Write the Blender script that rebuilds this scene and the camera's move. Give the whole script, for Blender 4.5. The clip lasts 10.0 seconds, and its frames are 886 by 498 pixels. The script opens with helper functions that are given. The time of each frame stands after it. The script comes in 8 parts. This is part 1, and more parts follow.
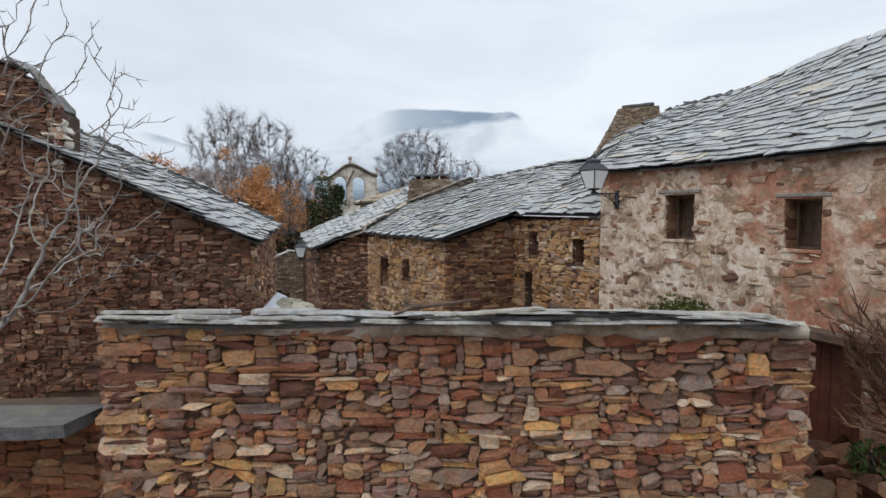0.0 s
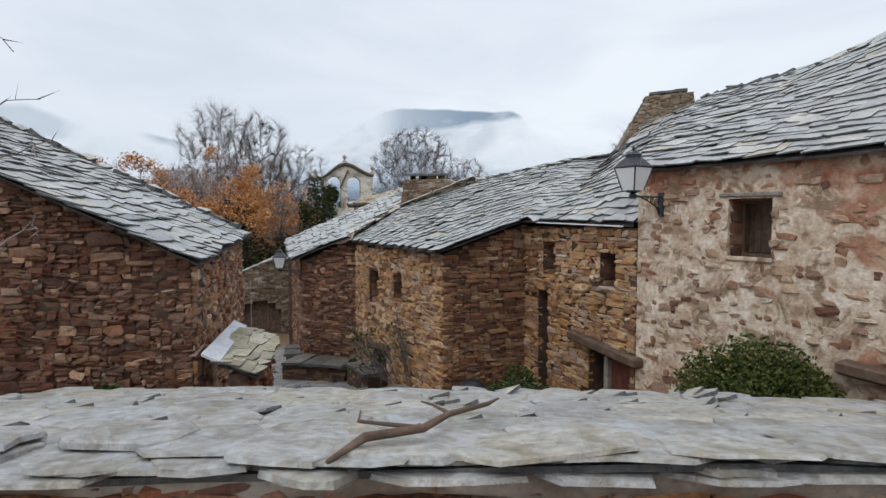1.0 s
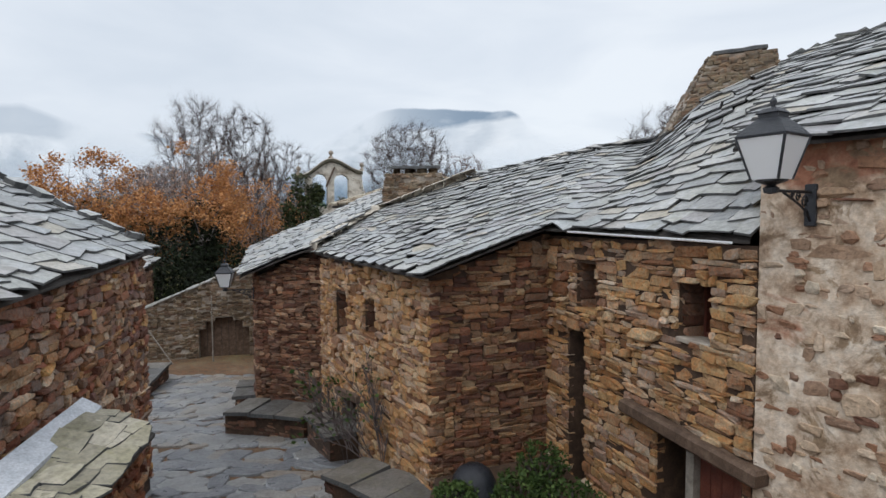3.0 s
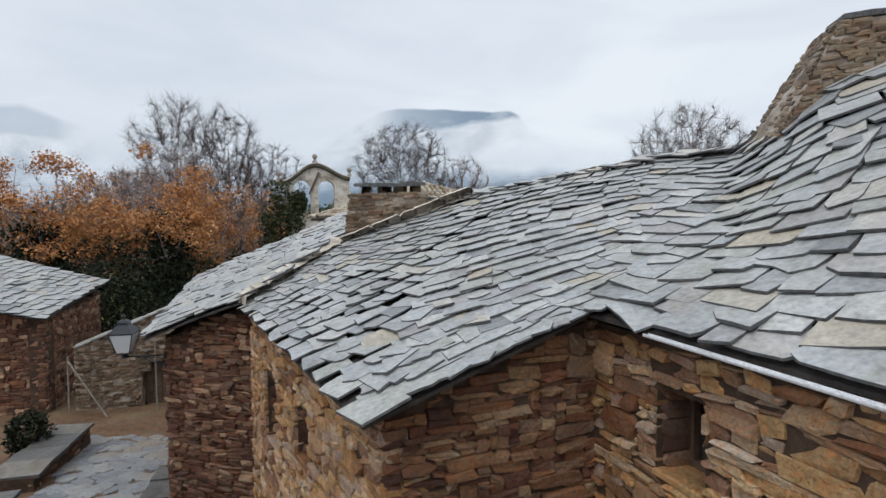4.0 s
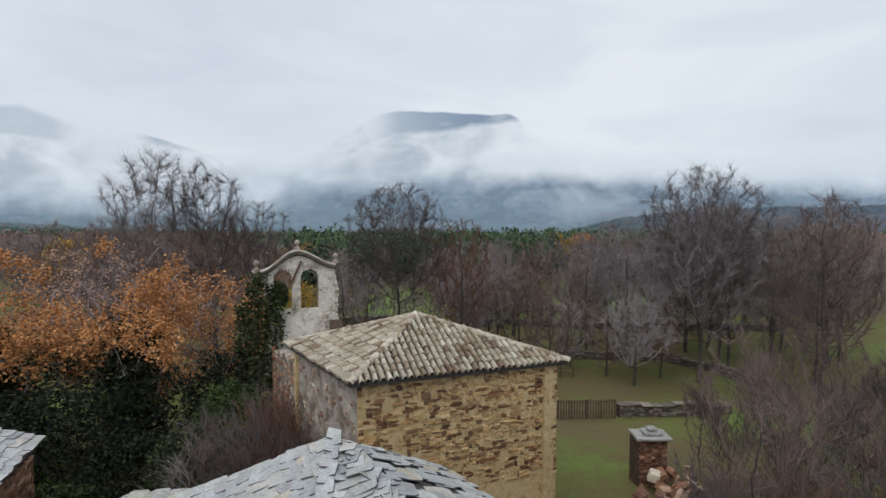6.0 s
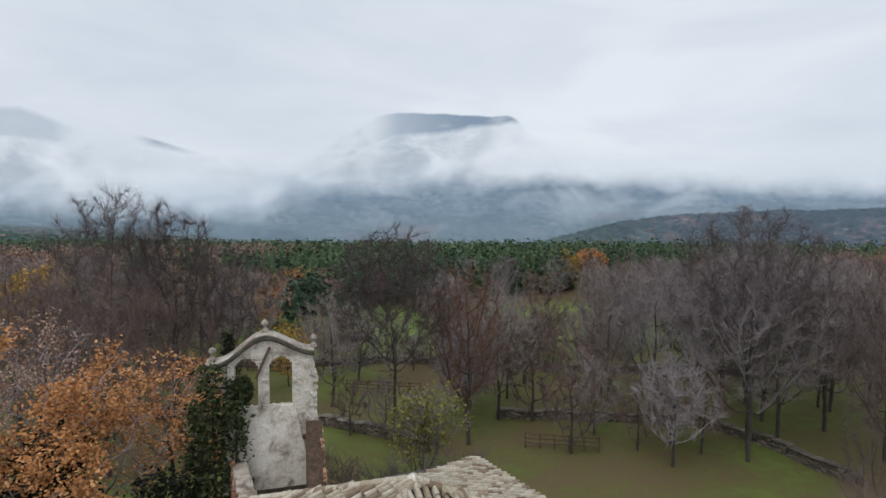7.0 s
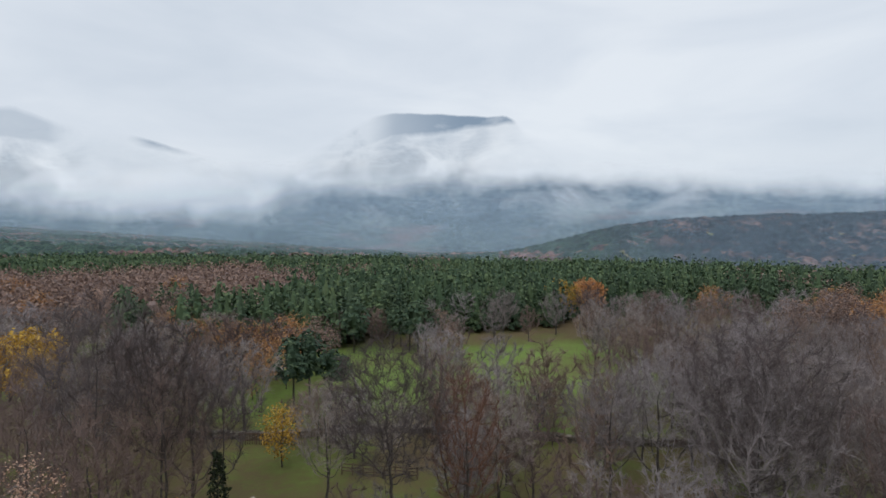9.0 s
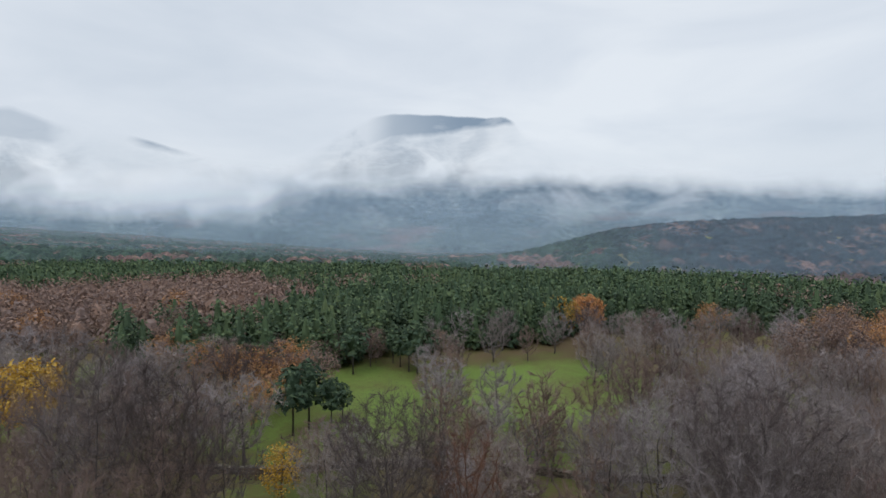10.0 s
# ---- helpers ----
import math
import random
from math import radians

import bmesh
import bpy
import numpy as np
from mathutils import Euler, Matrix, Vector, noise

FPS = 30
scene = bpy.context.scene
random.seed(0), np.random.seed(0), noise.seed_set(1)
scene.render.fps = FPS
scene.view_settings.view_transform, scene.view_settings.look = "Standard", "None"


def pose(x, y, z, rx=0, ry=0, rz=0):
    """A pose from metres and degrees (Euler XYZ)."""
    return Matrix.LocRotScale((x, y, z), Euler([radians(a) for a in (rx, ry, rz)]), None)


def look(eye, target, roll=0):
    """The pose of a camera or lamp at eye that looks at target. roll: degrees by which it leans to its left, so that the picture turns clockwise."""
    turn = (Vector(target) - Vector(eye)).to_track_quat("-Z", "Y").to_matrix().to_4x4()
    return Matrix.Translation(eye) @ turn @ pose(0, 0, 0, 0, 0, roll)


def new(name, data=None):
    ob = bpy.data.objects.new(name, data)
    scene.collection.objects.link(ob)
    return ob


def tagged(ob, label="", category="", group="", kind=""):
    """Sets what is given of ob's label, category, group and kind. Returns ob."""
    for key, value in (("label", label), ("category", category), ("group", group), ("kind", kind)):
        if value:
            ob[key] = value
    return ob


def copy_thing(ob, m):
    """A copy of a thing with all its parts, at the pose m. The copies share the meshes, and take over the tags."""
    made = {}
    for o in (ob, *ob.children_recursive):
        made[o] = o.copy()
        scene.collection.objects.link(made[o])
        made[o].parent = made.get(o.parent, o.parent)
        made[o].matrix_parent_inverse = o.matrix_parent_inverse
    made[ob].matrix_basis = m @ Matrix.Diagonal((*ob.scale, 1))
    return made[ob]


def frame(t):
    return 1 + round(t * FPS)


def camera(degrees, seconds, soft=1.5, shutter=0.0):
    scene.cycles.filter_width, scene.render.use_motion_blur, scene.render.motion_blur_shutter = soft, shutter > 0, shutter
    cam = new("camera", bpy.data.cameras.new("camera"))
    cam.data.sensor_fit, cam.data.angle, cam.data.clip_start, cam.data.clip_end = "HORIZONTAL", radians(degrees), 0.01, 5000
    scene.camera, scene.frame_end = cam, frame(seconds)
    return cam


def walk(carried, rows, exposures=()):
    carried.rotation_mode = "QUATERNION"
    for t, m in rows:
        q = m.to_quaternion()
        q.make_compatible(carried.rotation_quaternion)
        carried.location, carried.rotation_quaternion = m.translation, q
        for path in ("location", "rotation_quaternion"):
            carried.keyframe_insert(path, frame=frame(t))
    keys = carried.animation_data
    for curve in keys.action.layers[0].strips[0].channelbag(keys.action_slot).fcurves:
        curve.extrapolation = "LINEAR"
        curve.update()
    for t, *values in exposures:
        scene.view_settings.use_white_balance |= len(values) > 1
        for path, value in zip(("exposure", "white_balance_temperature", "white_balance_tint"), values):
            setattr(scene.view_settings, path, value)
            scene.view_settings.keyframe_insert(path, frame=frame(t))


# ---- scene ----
cam = camera(78.0, 10.0)
PATH = [
    (0, (0.002, 0.000, 5.537), (-0.082, 9.985, 4.999), 0.15),
    (0.5, (-0.008, 1.034, 5.627), (-0.092, 11.019, 5.089), 0.02),
    (1, (0.044, 2.283, 5.710), (-0.048, 12.268, 5.166), -0.06),
    (1.5, (0.088, 2.987, 5.744), (0.005, 12.972, 5.193), -0.08),
    (2, (0.105, 3.423, 5.749), (0.042, 13.408, 5.197), -0.10),
    (3.5, (0.289, 7.924, 6.007), (0.219, 17.909, 5.461), -0.23),
    (4, (0.434, 9.640, 6.486), (0.366, 19.625, 5.943), -0.19),
    (4.5, (0.490, 9.923, 7.145), (0.440, 19.908, 6.595), 0.01),
    (5, (0.499, 10.316, 8.075), (0.447, 20.301, 7.534), 0.11),
    (5.5, (0.551, 11.477, 9.744), (0.494, 21.462, 9.210), 0.11),
    (6, (0.583, 13.228, 11.686), (0.541, 23.215, 11.177), 0.12),
    (7.5, (0.159, 21.598, 16.673), (0.130, 31.586, 16.189), 0.04),
    (8, (0.260, 21.698, 18.589), (0.254, 31.685, 18.094), 0.03),
    (8.5, (0.291, 21.470, 20.486), (0.303, 31.458, 19.993), -0.03),
    (9, (0.217, 21.476, 22.322), (0.244, 31.464, 21.829), -0.02),
    (9.5, (0.149, 21.546, 24.190), (0.188, 31.534, 23.703), 0.04),
    (10, (0.055, 21.594, 26.057), (0.109, 31.582, 25.573), 0.09),
]
EXPOSURE = [(0, 0.16), (2.0, 0.13), (3.5, 0.12), (4.5, 0.02), (6.0, 0.0), (10.0, 0.0)]
walk(cam, [(t, look(eye, target, roll)) for t, eye, target, roll in PATH], EXPOSURE)

# ---- world and light ----
world = bpy.data.worlds.new("overcast_sky")
scene.world = world
world.use_nodes = True
wn, wl = world.node_tree.nodes, world.node_tree.links
wn.clear()


def N(tree, kind, **kw):
    n = tree.nodes.new(kind)
    for k, v in kw.items():
        n.inputs[k.replace("_", " ")].default_value = v
    return n


def ramp(tree, fac, stops, interp="LINEAR"):
    r = tree.nodes.new("ShaderNodeValToRGB")
    r.color_ramp.interpolation = interp
    el = r.color_ramp.elements
    while len(el) < len(stops):
        el.new(0.5)
    for e, (p, c) in zip(el, stops):
        e.position, e.color = p, (*c, 1) if len(c) == 3 else c
    tree.links.new(fac, r.inputs[0])
    return r.outputs[0]


def mix(tree, fac, a, b, blend="MIX"):
    m = tree.nodes.new("ShaderNodeMix")
    m.data_type, m.blend_type = "RGBA", blend
    for sock, v in ((m.inputs[0], fac), (m.inputs[6], a), (m.inputs[7], b)):
        if hasattr(v, "is_output"):
            tree.links.new(v, sock)
        else:
            sock.default_value = v if not isinstance(v, tuple) else (*v, 1)
    return m.outputs[2]


def arith(tree, op, a, b=0.0, c=0.0, clamp=False):
    m = tree.nodes.new("ShaderNodeMath")
    m.operation, m.use_clamp = op, clamp
    for sock, v in zip(m.inputs, (a, b, c)):
        if hasattr(v, "is_output"):
            tree.links.new(v, sock)
        else:
            sock.default_value = v
    return m.outputs[0]


def noise_of(tree, vec, scale, detail=4.0, rough=0.55, distort=0.0):
    n = N(tree, "ShaderNodeTexNoise", Scale=scale, Detail=detail, Roughness=rough, Distortion=distort)
    if vec is not None:
        tree.links.new(vec, n.inputs["Vector"])
    return n.outputs[0]


def build_world():
    t = world.node_tree
    out, bg = t.nodes.new("ShaderNodeOutputWorld"), t.nodes.new("ShaderNodeBackground")
    sky = t.nodes.new("ShaderNodeTexSky")
    sky.sky_type, sky.sun_disc = "NISHITA", False
    sky.sun_elevation, sky.sun_rotation = radians(38), radians(205)
    co = t.nodes.new("ShaderNodeTexCoord")
    sep = t.nodes.new("ShaderNodeSeparateXYZ")
    t.links.new(co.outputs["Generated"], sep.inputs[0])
    mp = t.nodes.new("ShaderNodeMapping")
    mp.inputs["Scale"].default_value = (1.0, 1.0, 3.2)
    mp.inputs["Location"].default_value = (0.35, 0.0, 0.6)
    t.links.new(co.outputs["Generated"], mp.inputs[0])
    big = noise_of(t, mp.outputs[0], 2.6, 5.0, 0.5, 0.4)
    cloud = ramp(t, big, [(0.30, (0.635, 0.70, 0.785)), (0.50, (0.705, 0.763, 0.84)), (0.68, (0.79, 0.84, 0.90))])
    rise = ramp(t, sep.outputs[2], [(0.0, (0.95, 0.96, 0.98)), (0.10, (1.0, 1.0, 1.0)), (0.45, (1.02, 1.02, 1.02)), (1.0, (1.75, 1.72, 1.68))])
    cl = mix(t, 1.0, cloud, rise, "MULTIPLY")
    dim = mix(t, 1.0, sky.outputs[0], (0.1, 0.1, 0.1), "MULTIPLY")
    t.links.new(mix(t, 0.93, dim, cl), bg.inputs[0])
    bg.inputs[1].default_value = 1.0
    t.links.new(bg.outputs[0], out.inputs[0])


build_world()
sun = new("sun", bpy.data.lights.new("sun", "SUN"))
sun.data.energy, sun.data.angle, sun.data.color = 0.9, radians(35), (1.0, 0.97, 0.93)
sun.matrix_world = look((-20, -30, 60), (0, 10, 0))


# ---- materials ----
def material(name):
    m = bpy.data.materials.new(name)
    m.use_nodes = True
    t = m.node_tree
    return m, t, t.nodes["Principled BSDF"]


def place(t):
    return t.nodes.new("ShaderNodeNewGeometry").outputs["Position"]


def bump(t, bsdf, height, strength=0.4, dist=0.02):
    b = N(t, "ShaderNodeBump", Strength=strength, Distance=dist)
    t.links.new(height, b.inputs["Height"])
    t.links.new(b.outputs[0], bsdf.inputs["Normal"])


def chance(t, island):
    if island:
        return t.nodes.new("ShaderNodeNewGeometry").outputs["Random Per Island"]
    return t.nodes.new("ShaderNodeObjectInfo").outputs["Random"]


def piece_material(name, stops, island=False, grain=9.0, rough=(0.55, 0.85), relief=0.5, dirt=(0.5, 0.45, 0.4), dirt_amount=0.6, moss=0.0, stain_amount=0.0, stain_tint=(1.25, 0.80, 0.50)):
    m, t, b = material(name)
    pos = place(t)
    base = ramp(t, chance(t, island), stops)
    fine = noise_of(t, pos, grain * 3.0, 6.0, 0.65)
    wide = noise_of(t, pos, grain * 0.35, 4.0, 0.6, 0.5)
    c = mix(t, arith(t, "MULTIPLY", ramp(t, wide, [(0.42, (0, 0, 0)), (0.7, (1, 1, 1))]), dirt_amount), base, mix(t, 1.0, base, dirt, "MULTIPLY"))
    c = mix(t, 0.75, c, mix(t, 1.0, c, ramp(t, fine, [(0.25, (0.42, 0.42, 0.42)), (0.5, (1, 1, 1)), (0.8, (1.6, 1.56, 1.5))]), "MULTIPLY"))
    veins = noise_of(t, pos, grain * 0.9, 5.0, 0.7, 1.5)
    if moss:
        stain = ramp(t, veins, [(0.46, (0, 0, 0)), (0.60, (1, 1, 1))])
        c = mix(t, arith(t, "MULTIPLY", stain, stain_amount), c, mix(t, 1.0, c, stain_tint, "MULTIPLY"))
        spots = ramp(t, noise_of(t, pos, 2.3, 5.0, 0.7, 1.0), [(0.56, (0, 0, 0)), (0.70, (1, 1, 1))])
        c = mix(t, arith(t, "MULTIPLY", spots, moss), c, (0.20, 0.19, 0.06))
    t.links.new(c, b.inputs["Base Color"])
    t.links.new(ramp(t, wide, [(0.3, (rough[0],) * 3), (0.7, (rough[1],) * 3)]), b.inputs["Roughness"])
    bump(t, b, arith(t, "ADD", fine, noise_of(t, pos, grain * 1.1, 3.0, 0.5)), relief, 0.025)
    return m


def dim(stops, k):
    return [(p, tuple(v * k for v in c)) for p, c in stops]


BROWN = [(0.0, (0.085, 0.042, 0.03)), (0.12, (0.25, 0.10, 0.058)), (0.25, (0.30, 0.185, 0.11)), (0.37, (0.15, 0.115, 0.10)), (0.48, (0.40, 0.255, 0.13)),
         (0.56, (0.19, 0.105, 0.095)), (0.68, (0.30, 0.245, 0.20)), (0.77, (0.27, 0.125, 0.085)), (0.84, (0.52, 0.345, 0.14)), (0.89, (0.21, 0.18, 0.175)), (0.95, (0.46, 0.38, 0.28)), (1.0, (0.62, 0.54, 0.42))]
BROWN = [(p, (r * 1.12, g * 1.06, b * 1.04)) for p, (r, g, b) in BROWN]
RUST_WARM = [(0.0, (0.11, 0.045, 0.03)), (0.2, (0.25, 0.095, 0.05)), (0.42, (0.33, 0.155, 0.075)), (0.58, (0.17, 0.09, 0.062)), (0.74, (0.42, 0.235, 0.105)), (0.88, (0.30, 0.20, 0.135)), (1.0, (0.54, 0.39, 0.23))]
RUST = [(p, (r * 0.72, g * 0.59, b * 0.52)) for p, (r, g, b) in RUST_WARM]
RUSSET = [(0.0, (0.11, 0.052, 0.04)), (0.2, (0.26, 0.115, 0.066)), (0.4, (0.36, 0.20, 0.105)), (0.55, (0.17, 0.085, 0.065)), (0.7, (0.40, 0.26, 0.14)), (0.85, (0.24, 0.15, 0.11)), (1.0, (0.56, 0.42, 0.26))]
OCHRE = [(0.0, (0.20, 0.095, 0.05)), (0.16, (0.42, 0.255, 0.105)), (0.32, (0.54, 0.37, 0.175)), (0.46, (0.28, 0.165, 0.105)), (0.60, (0.60, 0.46, 0.27)), (0.72, (0.46, 0.385, 0.295)), (0.82, (0.34, 0.235, 0.175)), (0.90, (0.52, 0.33, 0.15)), (1.0, (0.70, 0.62, 0.49))]
DARK_WARM = [(0.0, (0.10, 0.058, 0.043)), (0.15, (0.18, 0.085, 0.055)), (0.28, (0.24, 0.155, 0.11)), (0.4, (0.12, 0.076, 0.06)), (0.52, (0.29, 0.165, 0.10)), (0.64, (0.18, 0.14, 0.115)), (0.76, (0.33, 0.245, 0.18)), (0.85, (0.22, 0.12, 0.075)), (0.92, (0.43, 0.345, 0.25)), (1.0, (0.56, 0.46, 0.35))]
DARK = [(p, (r * 0.83, g * 0.71, b * 0.66)) for p, (r, g, b) in DARK_WARM]
SLATE = [(0.0, (0.22, 0.23, 0.245)), (0.15, (0.42, 0.435, 0.445)), (0.3, (0.35, 0.37, 0.39)), (0.45, (0.49, 0.495, 0.49)), (0.6, (0.36, 0.37, 0.355)), (0.75, (0.40, 0.415, 0.43)), (0.85, (0.31, 0.30, 0.315)), (0.93, (0.47, 0.46, 0.44)), (1.0, (0.44, 0.39, 0.31))]

mats = {}
for nm, stops in (("brown", BROWN), ("rust", RUST), ("ochre", [(p, (r * 0.96, g * 0.93, b * 0.96)) for p, (r, g, b) in OCHRE]), ("dark", DARK), ("russet", dim(RUSSET, 0.8))):
    for isl in (False, True):
        mats[nm, isl] = piece_material(f"{nm}_rubble_stone" + ("_small" if isl else ""), stops, isl, moss=0.12, stain_amount=0.65, relief=1.0, grain=11.0)
for isl in (False, True):
    mats["mossy", isl] = piece_material("mossy_slate" + ("_small" if isl else ""), [(0, (0.24, 0.22, 0.17)), (0.5, (0.36, 0.33, 0.25)), (1.0, (0.46, 0.42, 0.34))], isl, 6.0, (0.6, 0.9), 0.5, (0.6, 0.62, 0.45), 0.7, moss=0.7)
    mats["slate", isl] = piece_material("weathered_slate" + ("_small" if isl else ""), SLATE, isl, 6.0, (0.28, 0.55), 0.5, (0.66, 0.66, 0.61), 0.75, moss=0.25, stain_amount=0.5, stain_tint=(0.78, 0.76, 0.70))
    mats["coping", isl] = piece_material("pale_slate_slab" + ("_small" if isl else ""), [(0, (0.31, 0.315, 0.32)), (0.35, (0.42, 0.42, 0.41)), (0.7, (0.36, 0.375, 0.395)), (1.0, (0.45, 0.425, 0.36))], isl, 5.0, (0.35, 0.6), 1.0, (0.60, 0.56, 0.50), 0.85, moss=0.25, stain_amount=0.75, stain_tint=(0.66, 0.58, 0.46))
    mats["tile", isl] = piece_material("lichened_clay_tile" + ("_small" if isl else ""), [(0, (0.17, 0.11, 0.075)), (0.25, (0.34, 0.28, 0.20)), (0.5, (0.46, 0.41, 0.33)), (0.75, (0.36, 0.32, 0.25)), (1.0, (0.56, 0.51, 0.42))], isl, 7.0, (0.7, 0.9), 0.4, (0.55, 0.5, 0.42), 0.6, moss=0.35)
    mats["paving", isl] = piece_material("wet_flagstone" + ("_small" if isl else ""), [(0, (0.19, 0.20, 0.22)), (0.4, (0.27, 0.28, 0.295)), (0.75, (0.32, 0.32, 0.315)), (1.0, (0.30, 0.25, 0.20))], isl, 5.0, (0.22, 0.5), 0.4, (0.6, 0.58, 0.55), 0.7)


def plain(name, stops, scale=4.0, rough=0.85, relief=0.4, dist=0.03, detail=6.0, spec=0.5):
    m, t, b = material(name)
    pos = place(t)
    n1, n2 = noise_of(t, pos, scale, detail, 0.62, 0.6), noise_of(t, pos, scale * 9.0, 4.0, 0.6)
    c = mix(t, 0.6, ramp(t, n1, stops), mix(t, 1.0, ramp(t, n1, stops), ramp(t, n2, [(0.3, (0.6, 0.6, 0.6)), (0.7, (1.3, 1.3, 1.3))]), "MULTIPLY"))
    t.links.new(c, b.inputs["Base Color"])
    b.inputs["Roughness"].default_value = rough
    b.inputs["Specular IOR Level"].default_value = spec
    bump(t, b, arith(t, "ADD", n1, n2), relief, dist)
    return m


# dark tone for slate sides, standing for the shadow line below each course
EDGE = plain("shade_toned_slate", [(0.3, (0.045, 0.048, 0.052)), (0.7, (0.14, 0.14, 0.14))], 20.0, 0.8)
MORTAR = plain("brown_earth_mortar", [(0.3, (0.030, 0.017, 0.011)), (0.5, (0.065, 0.037, 0.023)), (0.7, (0.12, 0.073, 0.046))], 5.0)
MORTAR_OCHRE = plain("ochre_earth_mortar", [(0.3, (0.24, 0.15, 0.07)), (0.43, (0.62, 0.45, 0.22)), (0.7, (0.74, 0.60, 0.35))], 4.0, relief=0.9, dist=0.06)
UNDER = plain("dark_boards_and_recess_shade", [(0.3, (0.03, 0.026, 0.024)), (0.7, (0.075, 0.065, 0.06))], 6.0)
WOOD = plain("weathered_oak", [(0.3, (0.06, 0.036, 0.024)), (0.5, (0.11, 0.068, 0.045)), (0.7, (0.17, 0.115, 0.08))], 7.0, 0.75)
REDWOOD = plain("red_brown_painted_boards", [(0.3, (0.075, 0.018, 0.012)), (0.55, (0.13, 0.034, 0.02)), (0.75, (0.19, 0.07, 0.04))], 6.0, 0.6)
PALEWOOD = plain("grey_driftwood", [(0.3, (0.16, 0.14, 0.12)), (0.7, (0.34, 0.31, 0.27))], 8.0, 0.8)
IRON = plain("black_painted_iron", [(0.3, (0.012, 0.014, 0.018)), (0.7, (0.03, 0.034, 0.045))], 20.0, 0.4)
ZINC = plain("grey_zinc", [(0.3, (0.42, 0.45, 0.49)), (0.7, (0.6, 0.62, 0.66))], 5.0, 0.45, 0.15)
WHITE_METAL = plain("white_gutter_metal", [(0.3, (0.62, 0.63, 0.66)), (0.7, (0.78, 0.79, 0.8))], 5.0, 0.4, 0.1)
LIME = plain("stained_lime_plaster", [(0.30, (0.14, 0.11, 0.085)), (0.40, (0.40, 0.35, 0.29)), (0.50, (0.60, 0.55, 0.475)), (0.70, (0.72, 0.68, 0.61))], 1.5, 0.9)
GREYWALL = plain("grey_brown_old_render", [(0.32, (0.10, 0.075, 0.055)), (0.45, (0.24, 0.195, 0.155)), (0.56, (0.36, 0.315, 0.265)), (0.7, (0.47, 0.43, 0.38))], 1.6)
DARKCOPE = plain("mossy_grey_coping_stone", [(0.3, (0.035, 0.034, 0.022)), (0.5, (0.075, 0.068, 0.045)), (0.7, (0.15, 0.135, 0.11))], 2.5)
BARK = plain("grey_brown_bark", [(0.3, (0.035, 0.029, 0.026)), (0.7, (0.095, 0.080, 0.070))], 8.0, 0.9)


def twig_material(name, stops, spread=0.5):
    """Fine twigs: one tone for each tree out of the stops, mottled along the branches."""
    m, t, b = material(name)
    one = t.nodes.new("ShaderNodeObjectInfo").outputs["Random"]
    n1 = noise_of(t, place(t), 0.9, 4.0, 0.6)
    f = arith(t, "ADD", arith(t, "MULTIPLY", one, spread), arith(t, "MULTIPLY", n1, 1.0 - spread))
    t.links.new(ramp(t, f, stops), b.inputs["Base Color"])
    b.inputs["Roughness"].default_value = 0.95
    b.inputs["Specular IOR Level"].default_value = 0.2
    return m


TWIG = twig_material("brown_grey_twigs", [(0.2, (0.172, 0.145, 0.138)), (0.45, (0.228, 0.198, 0.198)), (0.6, (0.278, 0.248, 0.252)), (0.8, (0.26, 0.212, 0.178))])
TWIG_RED = twig_material("red_brown_twigs", [(0.2, (0.105, 0.076, 0.070)), (0.5, (0.165, 0.120, 0.108)), (0.8, (0.22, 0.155, 0.125))])
TWIG_RUST = twig_material("rust_red_twigs", [(0.2, (0.115, 0.062, 0.044)), (0.8, (0.22, 0.115, 0.075))])
TWIG_DARK = twig_material("dark_brown_twigs", [(0.2, (0.062, 0.048, 0.045)), (0.5, (0.098, 0.080, 0.078)), (0.8, (0.13, 0.108, 0.104))])
PALE_BARK = plain("pale_grey_bark", [(0.3, (0.20, 0.18, 0.165)), (0.7, (0.38, 0.355, 0.33))], 6.0, 0.9)


def leaf_material(name, stops, rough=0.7, wide=0.25):
    m, t, b = material(name)
    pos = place(t)
    isl = t.nodes.new("ShaderNodeNewGeometry").outputs["Random Per Island"]
    f = arith(t, "ADD", arith(t, "MULTIPLY", isl, 0.6), arith(t, "MULTIPLY", noise_of(t, pos, wide, 2.0), 0.4))
    t.links.new(ramp(t, f, stops), b.inputs["Base Color"])
    b.inputs["Roughness"].default_value = rough
    b.inputs["Specular IOR Level"].default_value = 0.25
    return m


LEAF_ORANGE = leaf_material("rust_orange_oak_leaves", [(0.15, (0.27, 0.11, 0.042)), (0.4, (0.42, 0.185, 0.065)), (0.65, (0.52, 0.25, 0.095)), (0.9, (0.60, 0.34, 0.16))])
LEAF_PINK = leaf_material("pinkish_brown_oak_leaves", [(0.15, (0.130, 0.092, 0.083)), (0.4, (0.180, 0.130, 0.116)), (0.6, (0.245, 0.156, 0.120)), (0.85, (0.275, 0.19, 0.148))], 0.8, 0.04)
LEAF_BLUSH = leaf_material("pale_pinkish_oak_leaves", [(0.15, (0.30, 0.18, 0.13)), (0.5, (0.40, 0.25, 0.18)), (0.85, (0.50, 0.34, 0.25))])
LEAF_RUSSET = leaf_material("russet_oak_leaves", [(0.15, (0.26, 0.125, 0.055)), (0.5, (0.36, 0.18, 0.075)), (0.85, (0.44, 0.25, 0.11))])
LEAF_YELLOW = leaf_material("golden_yellow_leaves", [(0.15, (0.26, 0.14, 0.02)), (0.5, (0.44, 0.26, 0.035)), (0.85, (0.56, 0.38, 0.08))])
